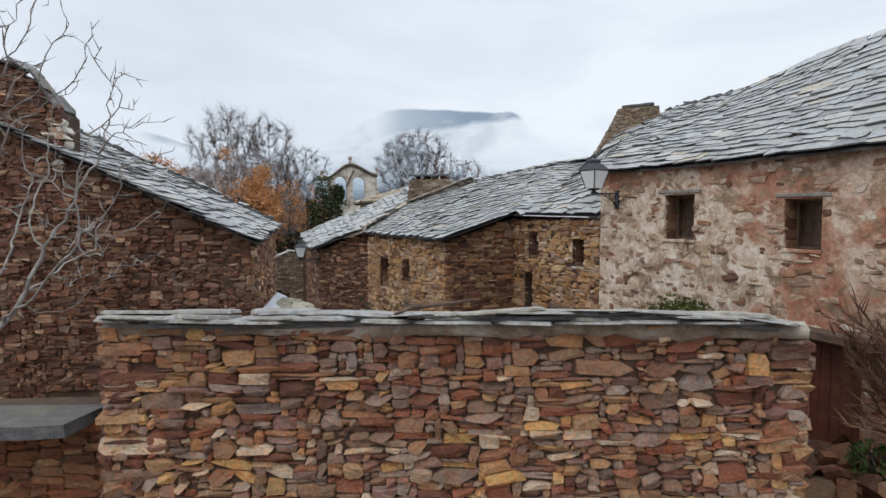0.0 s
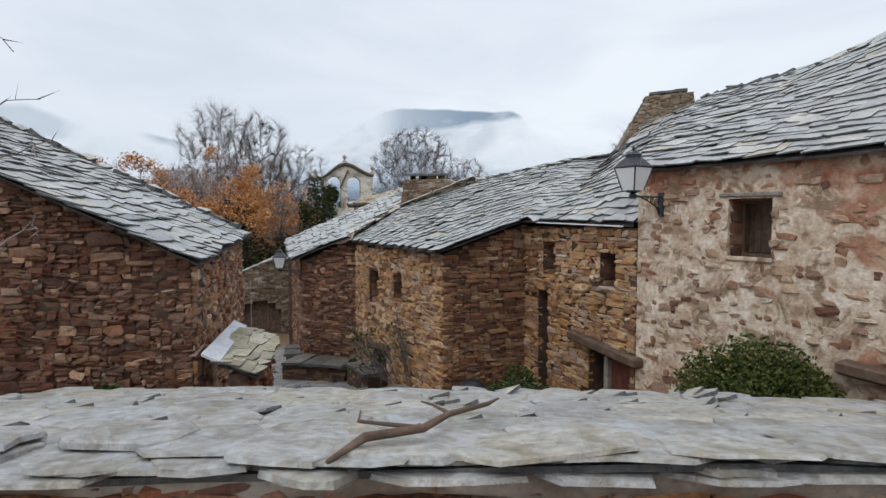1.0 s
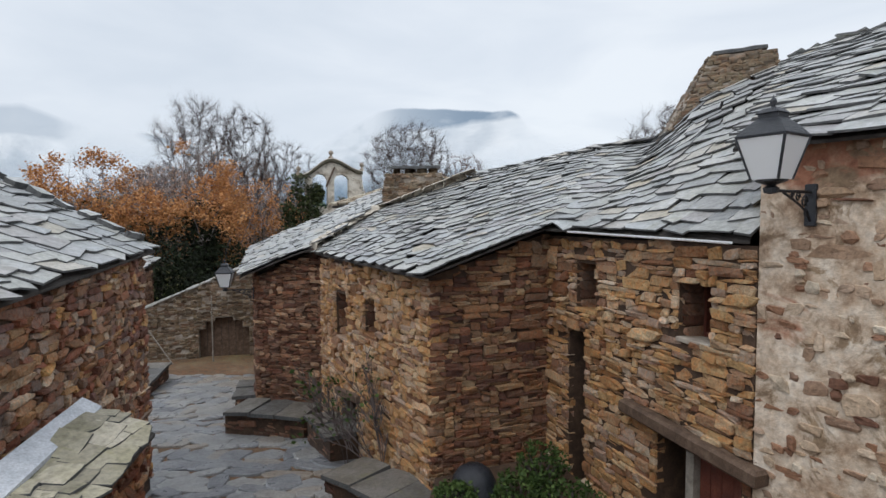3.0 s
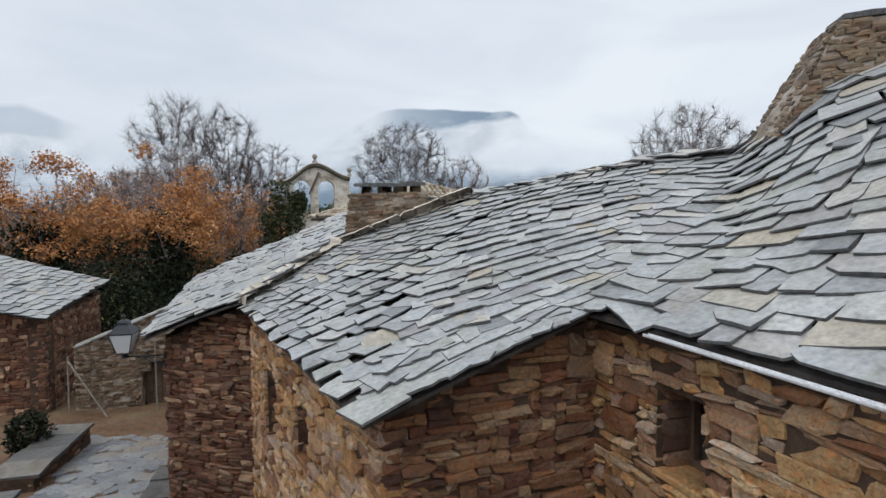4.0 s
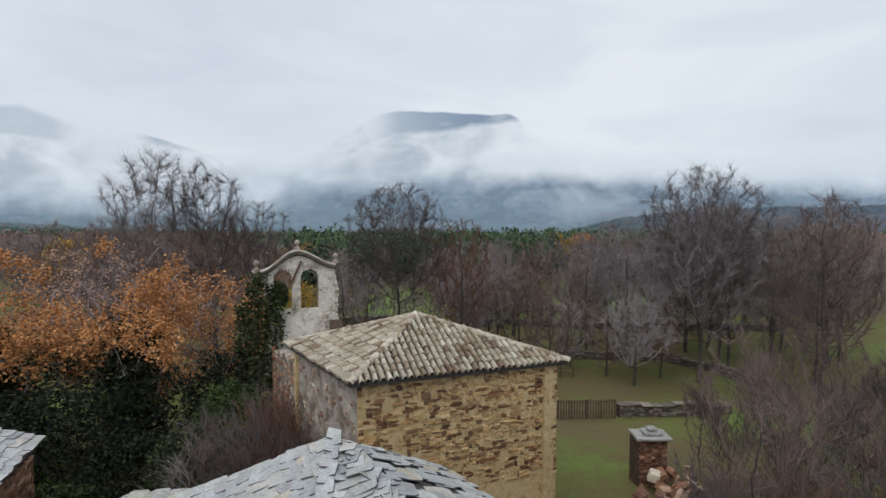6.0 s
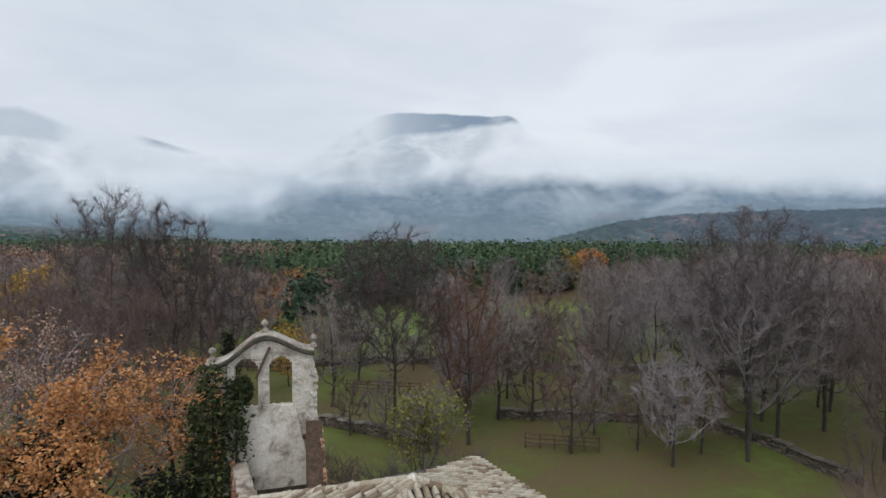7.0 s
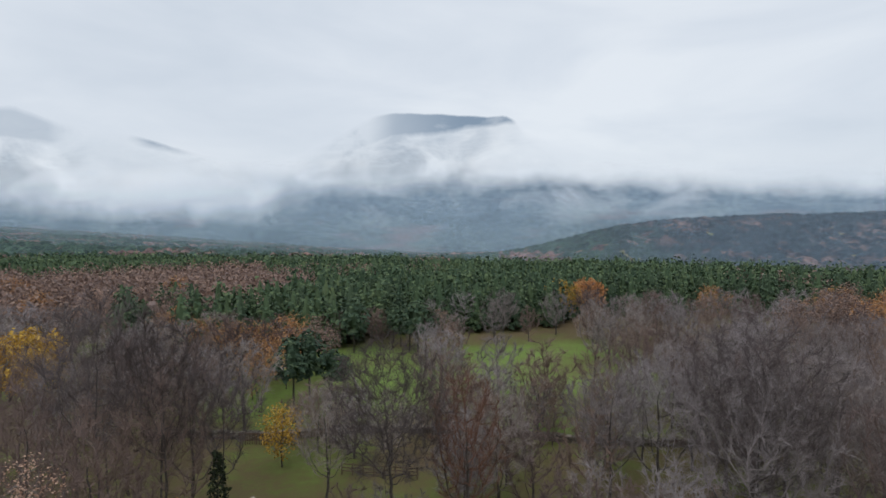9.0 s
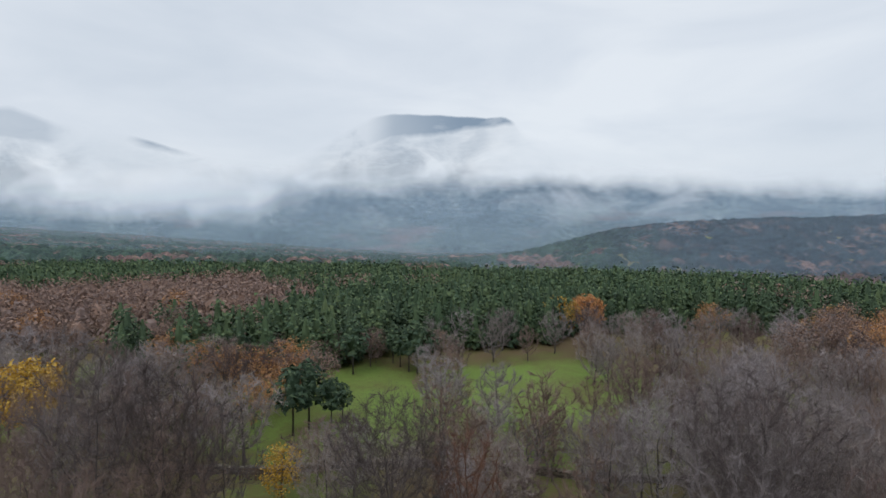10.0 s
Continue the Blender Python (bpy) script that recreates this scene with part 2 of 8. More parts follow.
LEAF_LIME = leaf_material("yellow_green_leaves", [(0.15, (0.10, 0.09, 0.02)), (0.5, (0.19, 0.18, 0.035)), (0.85, (0.32, 0.30, 0.07))])
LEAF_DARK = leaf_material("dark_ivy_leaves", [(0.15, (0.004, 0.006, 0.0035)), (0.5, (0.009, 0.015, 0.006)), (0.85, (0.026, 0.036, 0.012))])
LEAF_IVY = leaf_material("olive_ivy_leaves", [(0.15, (0.014, 0.020, 0.008)), (0.5, (0.032, 0.044, 0.015)), (0.85, (0.075, 0.085, 0.03))])
LEAF_GREEN = leaf_material("green_box_leaves", [(0.15, (0.016, 0.026, 0.005)), (0.5, (0.050, 0.068, 0.012)), (0.85, (0.135, 0.14, 0.034))], 0.5)
LEAF_PINE = leaf_material("dark_pine_needles", [(0.15, (0.022, 0.042, 0.027)), (0.5, (0.045, 0.076, 0.043)), (0.85, (0.088, 0.122, 0.060))], 0.8, 0.05)
# paler copy of the pine needles, lightened against shade inside dense crowns
LEAF_PINE_PALE = leaf_material("green_pine_needles", [(0.15, (0.028, 0.052, 0.030)), (0.5, (0.056, 0.094, 0.048)), (0.85, (0.112, 0.150, 0.066))], 0.8, 0.05)
LEAF_FERN = leaf_material("green_fern_fronds", [(0.15, (0.016, 0.032, 0.008)), (0.5, (0.038, 0.07, 0.016)), (0.85, (0.085, 0.125, 0.032))])


# ---- mesh helpers ----
def mesh(name, verts, faces, mat, smooth=False):
    me = bpy.data.meshes.new(name)
    me.from_pydata([tuple(map(float, v)) for v in verts], [], [tuple(map(int, f)) for f in faces])
    if mat:
        me.materials.append(mat)
    if smooth:
        me.polygons.foreach_set("use_smooth", [True] * len(me.polygons))
    me.update()
    return me


def child(name, me, parent, m=None, label="", kind=""):
    ob = new(name, me)
    ob.parent = parent
    if parent.type == "EMPTY":
        ob.matrix_parent_inverse = Matrix.Translation(-parent.location)
    if m is not None:
        ob.matrix_basis = m
    return tagged(ob, label, kind=kind)


def base(name, x=0.0, y=0.0, z=0.0, label="", category="", group="", kind=""):
    ob = new(name)
    ob.empty_display_size = 0.2
    ob.location = (x, y, z)
    return tagged(ob, label, category, group, kind)


class Soup:
    """Verts and faces gathered for one mesh."""

    def __init__(self):
        self.v, self.f = [], []

    def add(self, verts, faces):
        k = len(self.v)
        self.v += [tuple(p) for p in verts]
        self.f += [tuple(i + k for i in f) for f in faces]
        return self

    def box(self, m, sx, sy, sz, cut=0.0):
        c = min(cut, sx * 0.3, sy * 0.3, sz * 0.3)
        out = []
        for zz, inset in ((-sz / 2, c), (-sz / 2 + c, 0), (sz / 2 - c, 0), (sz / 2, c)) if c else ((-sz / 2, 0), (sz / 2, 0)):
            x, y = sx / 2 - inset, sy / 2 - inset
            out += [m @ Vector(p) for p in ((-x, -y, zz), (x, -y, zz), (x, y, zz), (-x, y, zz))]
        n = len(out) // 4
        fs = [(3, 2, 1, 0), tuple(4 * (n - 1) + i for i in range(4))]
        fs += [(4 * r + i, 4 * r + (i + 1) % 4, 4 * r + 4 + (i + 1) % 4, 4 * r + 4 + i) for r in range(n - 1) for i in range(4)]
        return self.add(out, fs)

    def tube(self, pts, radii, sides=6, cap=True):
        k, rings = len(self.v), []
        up = Vector((0.13, 0.21, 0.97))
        for i, (p, r) in enumerate(zip(pts, radii)):
            d = (Vector(pts[min(i + 1, len(pts) - 1)]) - Vector(pts[max(i - 1, 0)])).normalized()
            a = d.cross(up if abs(d.dot(up)) < 0.95 else Vector((1, 0, 0))).normalized()
            b = d.cross(a)
            rings.append([Vector(p) + r * (math.cos(2 * math.pi * j / sides) * a + math.sin(2 * math.pi * j / sides) * b) for j in range(sides)])
        self.v += [tuple(q) for ring in rings for q in ring]
        for i in range(len(rings) - 1):
            for j in range(sides):
                self.f.append((k + i * sides + j, k + i * sides + (j + 1) % sides, k + (i + 1) * sides + (j + 1) % sides, k + (i + 1) * sides + j))
        if cap:
            self.f += [tuple(k + j for j in range(sides))[::-1], tuple(k + (len(rings) - 1) * sides + j for j in range(sides))]
        return self

    def lathe(self, m, profile, sides=12):
        k = len(self.v)
        for r, z in profile:
            self.v += [tuple(m @ Vector((r * math.cos(2 * math.pi * j / sides), r * math.sin(2 * math.pi * j / sides), z))) for j in range(sides)]
        for i in range(len(profile) - 1):
            for j in range(sides):
                self.f.append((k + i * sides + j, k + i * sides + (j + 1) % sides, k + (i + 1) * sides + (j + 1) % sides, k + (i + 1) * sides + j))
        return self

    def mesh(self, name, mat, smooth=False):
        return mesh(name, self.v, self.f, mat, smooth)


RNG = random.Random(7)


def stone_shape(rng, mat, blocky=False):
    """An irregular rubble stone or squared block in a unit box: x along the wall, y out of it, z up."""
    out = []
    k = 0.35 if blocky else 1.0
    wedge, lean = rng.gauss(0, 0.14 * k), rng.gauss(0, 0.19 * k)
    for sx, sz in ((-1, -1), (1, -1), (1, 1), (-1, 1)):
        x, z = sx * (0.5 - abs(rng.gauss(0, 0.03))), sz * (0.5 - abs(rng.gauss(0, 0.04)))
        if rng.random() < (0.55 if blocky else 0.85):
            a, b = rng.uniform(0.03, 0.30 * k), rng.uniform(0.06, 0.46 * k + 0.06)
            one, two = (x - sx * a, z), (x, z - sz * b)
            out += [one, two] if sx * sz < 0 else [two, one]
        else:
            out.append((x, z))
    out = [(x + lean * z + rng.gauss(0, 0.012), z + wedge * x + rng.gauss(0, 0.02)) for x, z in out]
    n = len(out)
    tx, tz = rng.gauss(0, 0.14 * k), rng.gauss(0, 0.18 * k)
    vs = [(x, -0.5, z) for x, z in out] + [(x, 0.20 + tx * x + tz * z, z) for x, z in out]
    vs += [(x * 0.955, 0.40 + tx * x + tz * z + rng.gauss(0, 0.06), z * 0.90) for x, z in out]
    vs.append((rng.gauss(0, 0.12), 0.47 + rng.gauss(0, 0.05), rng.gauss(0, 0.12)))
    fs = [(n + i, n + (i + 1) % n, (i + 1) % n, i) for i in range(n)]
    fs += [(2 * n + i, 2 * n + (i + 1) % n, n + (i + 1) % n, n + i) for i in range(n)]
    fs += [(3 * n, 2 * n + (i + 1) % n, 2 * n + i) for i in range(n)]
    return mesh("stone", vs, fs, mat)


def slate_shape(rng, mat):
    """A hand-split angular slate in a unit box: x across, y up the slope, z its thickness."""
    skew = rng.gauss(0, 0.115)
    yl, yr = -0.5 + max(0.0, skew), -0.5 + max(0.0, -skew)
    low = []
    if rng.random() < 0.36:
        a, b = rng.uniform(0.06, 0.30), rng.uniform(0.05, 0.22)
        low += [(-0.5, yl + b), (-0.5 + a, yl + rng.gauss(0, 0.015))]
    else:
        low.append((-0.5 + rng.uniform(0, 0.04), yl))
    low.append((rng.uniform(-0.1, 0.12), (yl + yr) / 2 + rng.gauss(0, 0.03)))
    if rng.random() < 0.36:
        a, b = rng.uniform(0.06, 0.30), rng.uniform(0.05, 0.22)
        low += [(0.5 - a, yr + rng.gauss(0, 0.015)), (0.5, yr + b)]
    else:
        low.append((0.5 - rng.uniform(0, 0.04), yr))
    pts = low + [(0.5 + rng.uniform(-0.06, 0.02), 0.5), (-0.5 + rng.uniform(-0.02, 0.06), 0.5)]
    n = len(pts)
    warp = rng.gauss(0, 0.25)
    vs = [(x, y, -0.5 + warp * x) for x, y in pts] + [(x * 0.98, y + (0.012 if y < 0 else 0), 0.5 + warp * x + rng.uniform(-0.15, 0.15)) for x, y in pts]
    mid = len(vs)
    vs.append((0, -0.05, 0.60))
    fs = [tuple(range(n))[::-1]] + [(n + i, n + (i + 1) % n, mid) for i in range(n)] + [(i, (i + 1) % n, n + (i + 1) % n, n + i) for i in range(n)]
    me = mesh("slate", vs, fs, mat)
    # side faces take the dark tone: edge shade painted in colour
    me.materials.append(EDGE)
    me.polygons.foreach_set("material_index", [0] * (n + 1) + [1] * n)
    return me


def slab_shape(rng, mat):
    """A rough-edged slate slab in a unit box."""
    pts = []
    for k in range(12):
        a = 2 * math.pi * (k + rng.uniform(-0.25, 0.25)) / 12
        r = 0.5 / max(abs(math.cos(a)), abs(math.sin(a)), 0.74) * rng.uniform(0.84, 1.06)
        pts.append((r * math.cos(a), r * math.sin(a)))
    n, warp = 12, rng.gauss(0, 0.2)
    vs = [(x, y, -0.5 + warp * x) for x, y in pts] + [(x * 0.97, y * 0.97, 0.25 + warp * x + rng.uniform(-0.1, 0.1)) for x, y in pts] + [(x * 0.90, y * 0.90, 0.5 + warp * x + rng.uniform(-0.06, 0.06)) for x, y in pts]
    fs = [tuple(range(n))[::-1], tuple(range(2 * n, 3 * n))] + [(q * n + i, q * n + (i + 1) % n, (q + 1) * n + (i + 1) % n, (q + 1) * n + i) for q in range(2) for i in range(n)]
    return mesh("slab", vs, fs, mat)


shapes = {}
for key, squared in (("brown", 6), ("rust", 12), ("ochre", 17), ("dark", 7), ("russet", 16)):
    shapes[key] = [stone_shape(RNG, mats[key, False], i < squared) for i in range(26)]
for key in ("slate", "coping", "paving", "mossy"):
    shapes[key] = [slate_shape(RNG, mats[key, False]) for _ in range(22)]


for key in ("coping", "paving"):
    shapes[key] = [slab_shape(RNG, mats[key, False]) for _ in range(16)]


for isl in (False, True):
    mats["bench", isl] = piece_material("damp_dark_slab" + ("_small" if isl else ""), [(0, (0.09, 0.09, 0.09)), (0.5, (0.15, 0.145, 0.14)), (1.0, (0.20, 0.18, 0.155))], isl, 5.0, (0.3, 0.6), 0.6, (0.55, 0.5, 0.42), 0.8, moss=0.3)
shapes["bench"] = [slate_shape(RNG, mats["bench", False]) for _ in range(12)]


def lay(name, key, placed, parent, near, most=300, label=""):
    """Lays pieces [(variant, matrix)]: those nearest to the place near as objects, the rest joined."""
    placed = sorted(placed, key=lambda p: (p[1].translation - Vector(near)).length)
    for k, m in placed[:most]:
        child(name, shapes[key][k % len(shapes[key])], parent, m, label)
    rest, s, slots = placed[most:], Soup(), []
    for k, m in rest:
        me = shapes[key][k % len(shapes[key])]
        s.add([m @ v.co for v in me.vertices], [tuple(p.vertices) for p in me.polygons])
        slots += [p.material_index for p in me.polygons]
    if rest:
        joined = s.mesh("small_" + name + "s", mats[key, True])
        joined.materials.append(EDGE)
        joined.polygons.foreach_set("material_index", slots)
        child("small_" + name + "s", joined, parent, kind="stuff")


def frame_of(p0, p1):
    """Axes of a wall from p0 to p1: x along, y out of its face (to the right of the way), z up."""
    d = Vector((p1[0] - p0[0], p1[1] - p0[1], 0))
    x = d.normalized()
    y = Vector((x.y, -x.x, 0))
    m = Matrix(((x.x, y.x, 0, p0[0]), (x.y, y.y, 0, p0[1]), (0, 0, 1, 0), (0, 0, 0, 1)))
    return m, d.length


def wall_mesh(name, p0, p1, bottom, top, thick, holes, mat, parent, label="", front=0.0):
    """A wall with thickness, openings (u0, u1, z0, z1) through it and a top line top(u)."""
    m, length = frame_of(p0, p1)
    us = sorted({0.0, length, *[min(max(h[i], 0), length) for h in holes for i in (0, 1)], *[length * i / 8 for i in range(1, 8)]})
    s = Soup()
    for a, b in zip(us, us[1:]):
        if b - a < 1e-4:
            continue
        mid, spans, lo = (a + b) / 2, [], bottom
        for h in sorted([h for h in holes if h[0] <= mid <= h[1]], key=lambda h: h[2]):
            spans.append((lo, lo, h[2], h[2]))
            lo = h[3]
        spans.append((lo, lo, top(a), top(b)))
        for za0, zb0, za1, zb1 in spans:
            if za1 - za0 < 1e-3:
                continue
            q = [(a, front, za0), (b, front, zb0), (b, front, zb1), (a, front, za1), (a, front - thick, za0), (b, front - thick, zb0), (b, front - thick, zb1), (a, front - thick, za1)]
            s.add([m @ Vector(p) for p in q], [(3, 2, 1, 0), (4, 5, 6, 7), (0, 1, 5, 4), (2, 3, 7, 6), (1, 2, 6, 5), (3, 0, 4, 7)])
    me = s.mesh(name, mat)
    bm = bmesh.new()
    bm.from_mesh(me)
    bmesh.ops.remove_doubles(bm, verts=bm.verts, dist=0.0005)
    bm.to_mesh(me)
    bm.free()
    return child(name, me, parent, label=label)


def stones_on(p0, p1, bottom, top, holes, rng, size=(0.09, 0.26), height=(0.05, 0.13), depth=0.12, proud=0.046, keep=1.0):
    """Uncoursed rubble over a wall's face, each stone set on the lowest gap, as [(variant, matrix)]."""
    m, length = frame_of(p0, p1)
    out = []
    sky = [(i * length / 7, (i + 1) * length / 7, bottom + rng.uniform(0, height[1])) for i in range(7)]
    hi = max(top(length * i / 12) for i in range(13))
    while True:
        k = min(range(len(sky)), key=lambda i: sky[i][2])
        u0, u1, z = sky[k]
        if z >= hi:
            break
        flat = rng.random() < 0.35
        w = (size[0] + (size[1] - size[0]) * rng.random() ** 1.5) * (1.7 if rng.random() < 0.08 else 1.0)
        h = height[0] + (height[1] - height[0]) * rng.random() ** 1.3 * (0.45 if flat else 1.0)
        h *= 1.5 if rng.random() < 0.06 else 1.0
        h = min(h, w * 0.85)
        if u1 - u0 - w < size[0] * 0.75:
            w = u1 - u0
        side = rng.random() < 0.5
        a, b = (u0, u0 + w) if side else (u1 - w, u1)
        for q in (k - 1, k + 1):
            if 0 <= q < len(sky) and abs(sky[q][2] - z - h) < 0.022:
                h = sky[q][2] - z
        new_top = z + h
        rest = [] if u1 - u0 - w < 1e-4 else [(b, u1, z)] if side else [(u0, a, z)]
        sky[k:k + 1] = ([(a, b, new_top)] + rest) if side else (rest + [(a, b, new_top)])
        merged = [sky[0]]
        for s in sky[1:]:
            if abs(merged[-1][2] - s[2]) < 0.012:
                merged[-1] = (merged[-1][0], s[1], min(merged[-1][2], s[2]))
            else:
                merged.append(s)
        sky = merged
        c, zc = (a + b) / 2, z + h / 2
        blocked = False
        for o in holes:
            if o[2] - h * 0.3 < zc < o[3] + h * 0.3 and b > o[0] and a < o[1]:
                left, right = o[0] - a, b - o[1]
                if max(left, right) < 0.05:
                    blocked = True
                elif left >= right:
                    b = o[0]
                else:
                    a = o[1]
        c = (a + b) / 2
        if h < 0.015 or blocked or zc + h * 0.3 > top(c) or rng.random() > keep:
            continue
        big = rng.uniform(0.96, 1.09)
        g = m @ Matrix.Translation((c, proud - depth / 2 + rng.gauss(0, 0.015), zc))
        g = g @ Euler((rng.uniform(-0.06, 0.06), rng.gauss(0, 0.10) * min(1.0, 0.17 / w), rng.gauss(0, 0.03))).to_matrix().to_4x4()
        out.append((rng.randrange(999), g @ Matrix.Diagonal(((b - a) * big, depth * rng.uniform(0.9, 1.15), h * big * 1.02, 1))))
    return out


def stone_wall(parent, name, p0, p1, bottom, top, holes, key, seed, near, thick=0.5, mortar=None, label="", most=300, **kw):
    w = wall_mesh(name, p0, p1, bottom, top, thick, holes, mortar or MORTAR, parent, label)
    lay("stone", key, stones_on(p0, p1, kw.pop("stones_from", bottom), top, holes, random.Random(seed), **kw), w, near, most)
    return w


def quoins(parent, corner, p0, p1, z0, z1, key, seed, long=0.42, short=0.22, tall=(0.11, 0.2), out=0.06):
    """Squared corner blocks, long to one side and to the other in turn; p0 to p1 is the wall that ends or begins at the corner."""
    rng, m, z, i = random.Random(seed), frame_of(p0, p1)[0], z0, 0
    u = (Vector((*corner, 0)) - Vector((*p0, 0))).length
    ahead = -1 if u > 0.5 * (Vector((*p1, 0)) - Vector((*p0, 0))).length else 1
    while z < z1 - 0.05:
        h = min(rng.uniform(*tall), z1 - z)
        a, b = (long, short) if i % 2 else (short, long)
        a, b = a * rng.uniform(0.8, 1.25), b * rng.uniform(0.85, 1.15)
        k = m @ Matrix.Translation((u + ahead * (a / 2 - out), out - b / 2 + rng.gauss(0, 0.008), z + h / 2)) @ Euler((0, rng.gauss(0, 0.02), rng.gauss(0, 0.03))).to_matrix().to_4x4()
        child("quoin", shapes[key][rng.randrange(9)], parent, k @ Matrix.Diagonal((a, b, h * 1.0, 1)))
        z, i = z + h, i + 1


def level(z):
    return lambda u: z


def slope(z0, z1, length):
    return lambda u: z0 + (z1 - z0) * u / length


def patch_point(low, high, u, v):
    """The point at u, v of a swept roof between two polylines of as many points."""
    n = len(low) - 1
    k = min(int(u * n), n - 1)
    f = u * n - k
    a = Vector(low[k]).lerp(Vector(low[k + 1]), f)
    b = Vector(high[k]).lerp(Vector(high[k + 1]), f)
    p = a.lerp(b, v)
    p.z += 0.035 * math.sin(7 * u + 3 * v) * v
    return p


def slate_roof(parent, name, low, high, key, seed, near, wide=0.42, show=0.27, thick=0.032, label="", lap=(1.55, 2.0), most=300, under=None, stop=1.0):
    """A roof sheet with slates laid in courses from the low to the high polyline."""
    rng = random.Random(seed)
    nu, nv, s = 24, 8, Soup()
    grid = [[patch_point(low, high, i / nu, j / nv) for i in range(nu + 1)] for j in range(nv + 1)]
    vs = [p - Vector((0, 0, 0.03)) for row in grid for p in row] + [p - Vector((0, 0, 0.06)) for row in grid for p in row]
    w, half = nu + 1, (nu + 1) * (nv + 1)
    fs = []
    for j in range(nv):
        for i in range(nu):
            q = (j * w + i, j * w + i + 1, (j + 1) * w + i + 1, (j + 1) * w + i)
            fs += [q, tuple(half + t for t in q[::-1])]
    for j, flip in ((0, True), (nv, False)):
        for i in range(nu):
            q = (j * w + i, j * w + i + 1, half + j * w + i + 1, half + j * w + i)
            fs.append(q[::-1] if flip else q)
    for i, flip in ((0, False), (nu, True)):
        for j in range(nv):
            q = (j * w + i, (j + 1) * w + i, half + (j + 1) * w + i, half + j * w + i)
            fs.append(q[::-1] if flip else q)
    roof = child(name, mesh(name, vs, fs, under or UNDER), parent, label=label)
    rise = sum((grid[nv][i] - grid[0][i]).length for i in range(0, nu + 1, 4)) / 7
    rows = max(2, round(rise / show))
    placed = []
    for r in range(rows):
        v = (r + 0.1) / rows
        length = sum((patch_point(low, high, (i + 1) / 12, v) - patch_point(low, high, i / 12, v)).length for i in range(12))
        u = rng.uniform(-0.5, 0.0) * wide / length
        while u < 1.0:
            ww = wide * rng.uniform(0.55, 1.45)
            step = ww / length
            a, b = max(u, -0.04 / length), min(u + step, 1 + 0.04 / length)
            c, ww = (a + b) / 2, (b - a) * length
            if ww > 0.09 and v < stop:
                vv = v + rng.uniform(-0.22, 0.22) / rows * (1 if r else 0.5)
                e = 0.01
                p = patch_point(low, high, min(max(c, 0), 1), vv)
                tx = (patch_point(low, high, min(c + e, 1), vv) - patch_point(low, high, max(c - e, 0), vv)).normalized()
                ty = (patch_point(low, high, c, vv + 0.05) - patch_point(low, high, c, vv)).normalized()
                nz = tx.cross(ty).normalized()
                if nz.z < 0:
                    nz, tx = -nz, -tx
                ty = nz.cross(tx)
                ll = min(rise / rows * rng.uniform(*lap), max((1.0 - vv) * rise, 0.0) + 0.16)
                t = thick * rng.uniform(0.40, 0.95)
                k = Matrix(((tx.x, ty.x, nz.x, p.x), (tx.y, ty.y, nz.y, p.y), (tx.z, ty.z, nz.z, p.z), (0, 0, 0, 1)))
                k = k @ Matrix.Translation((0, ll * 0.5 - 0.05 - rise / rows * 0.15, 0.012 + t / 2 + rng.uniform(0.0, 0.016)))
                k = k @ Euler((-0.085 + rng.uniform(-0.06, 0.03), rng.gauss(0, 0.025), rng.gauss(0, 0.12))).to_matrix().to_4x4()
                placed.append((rng.randrange(999), k @ Matrix.Diagonal((ww * 1.04, ll, t, 1))))
            u += step
    lay("slate", key, placed, roof, near, most)
    return roof


# ---- ground ----
def steps(x, table):
    for (a, p), (b, q) in zip(table, table[1:]):
        if x <= b:
            f = (x - a) / (b - a)
            f = min(max(f, 0.0), 1.0)
            return p + (q - p) * f
    return table[-1][1]


FALL = [(-80, 4.0), (0, 2.8), (7, 2.5), (11, 1.95), (16, 1.25), (20, 0.8), (25, 0.42), (31, 0.1), (42, -0.3), (54, -1.0), (150, -1.0), (300, -5.0), (620, -22), (1000, -42), (2000, -100), (4300, -210)]


HILL = [(40, 0), (90, 3), (140, 12), (207, 28), (260, 40), (303, 49), (380, 58), (450, 63), (750, 72), (1200, 74)]


def ease(f):
    f = min(max(f, 0.0), 1.0)
    return f * f * (3 - 2 * f)


def wood_end(x, y):
    """How far north the pine plantation reaches before the ground falls away behind it."""
    return 262 - 170 * min(max(x / y - 0.30, 0), 0.6)


def ground_z(x, y):
    z = steps(y, FALL)
    if y > 150:
        z -= 46 * ease((x / y - 0.02) / 0.25) * ease((y - wood_end(x, y) - 8) / 110) * (1 - ease((y - 560) / 320))
    far = min(max((y - 40) / 60, 0), 1)
    z += far * (0.35 * noise.noise((x * 0.03, y * 0.03, 0.4)))
    if y > 300:
        z += 150 * min(max((-x / y - 0.05) / 0.75, 0), 1) * (min(y, 3000) - 300) / 2700
        z += steps(x * 950 / y, HILL) * math.exp(-(((y - 950) / 360) ** 2))
        z += min((y - 300) / 300, 1) * 4 * noise.noise((x * 0.006, y * 0.006, 3.1))
    return z


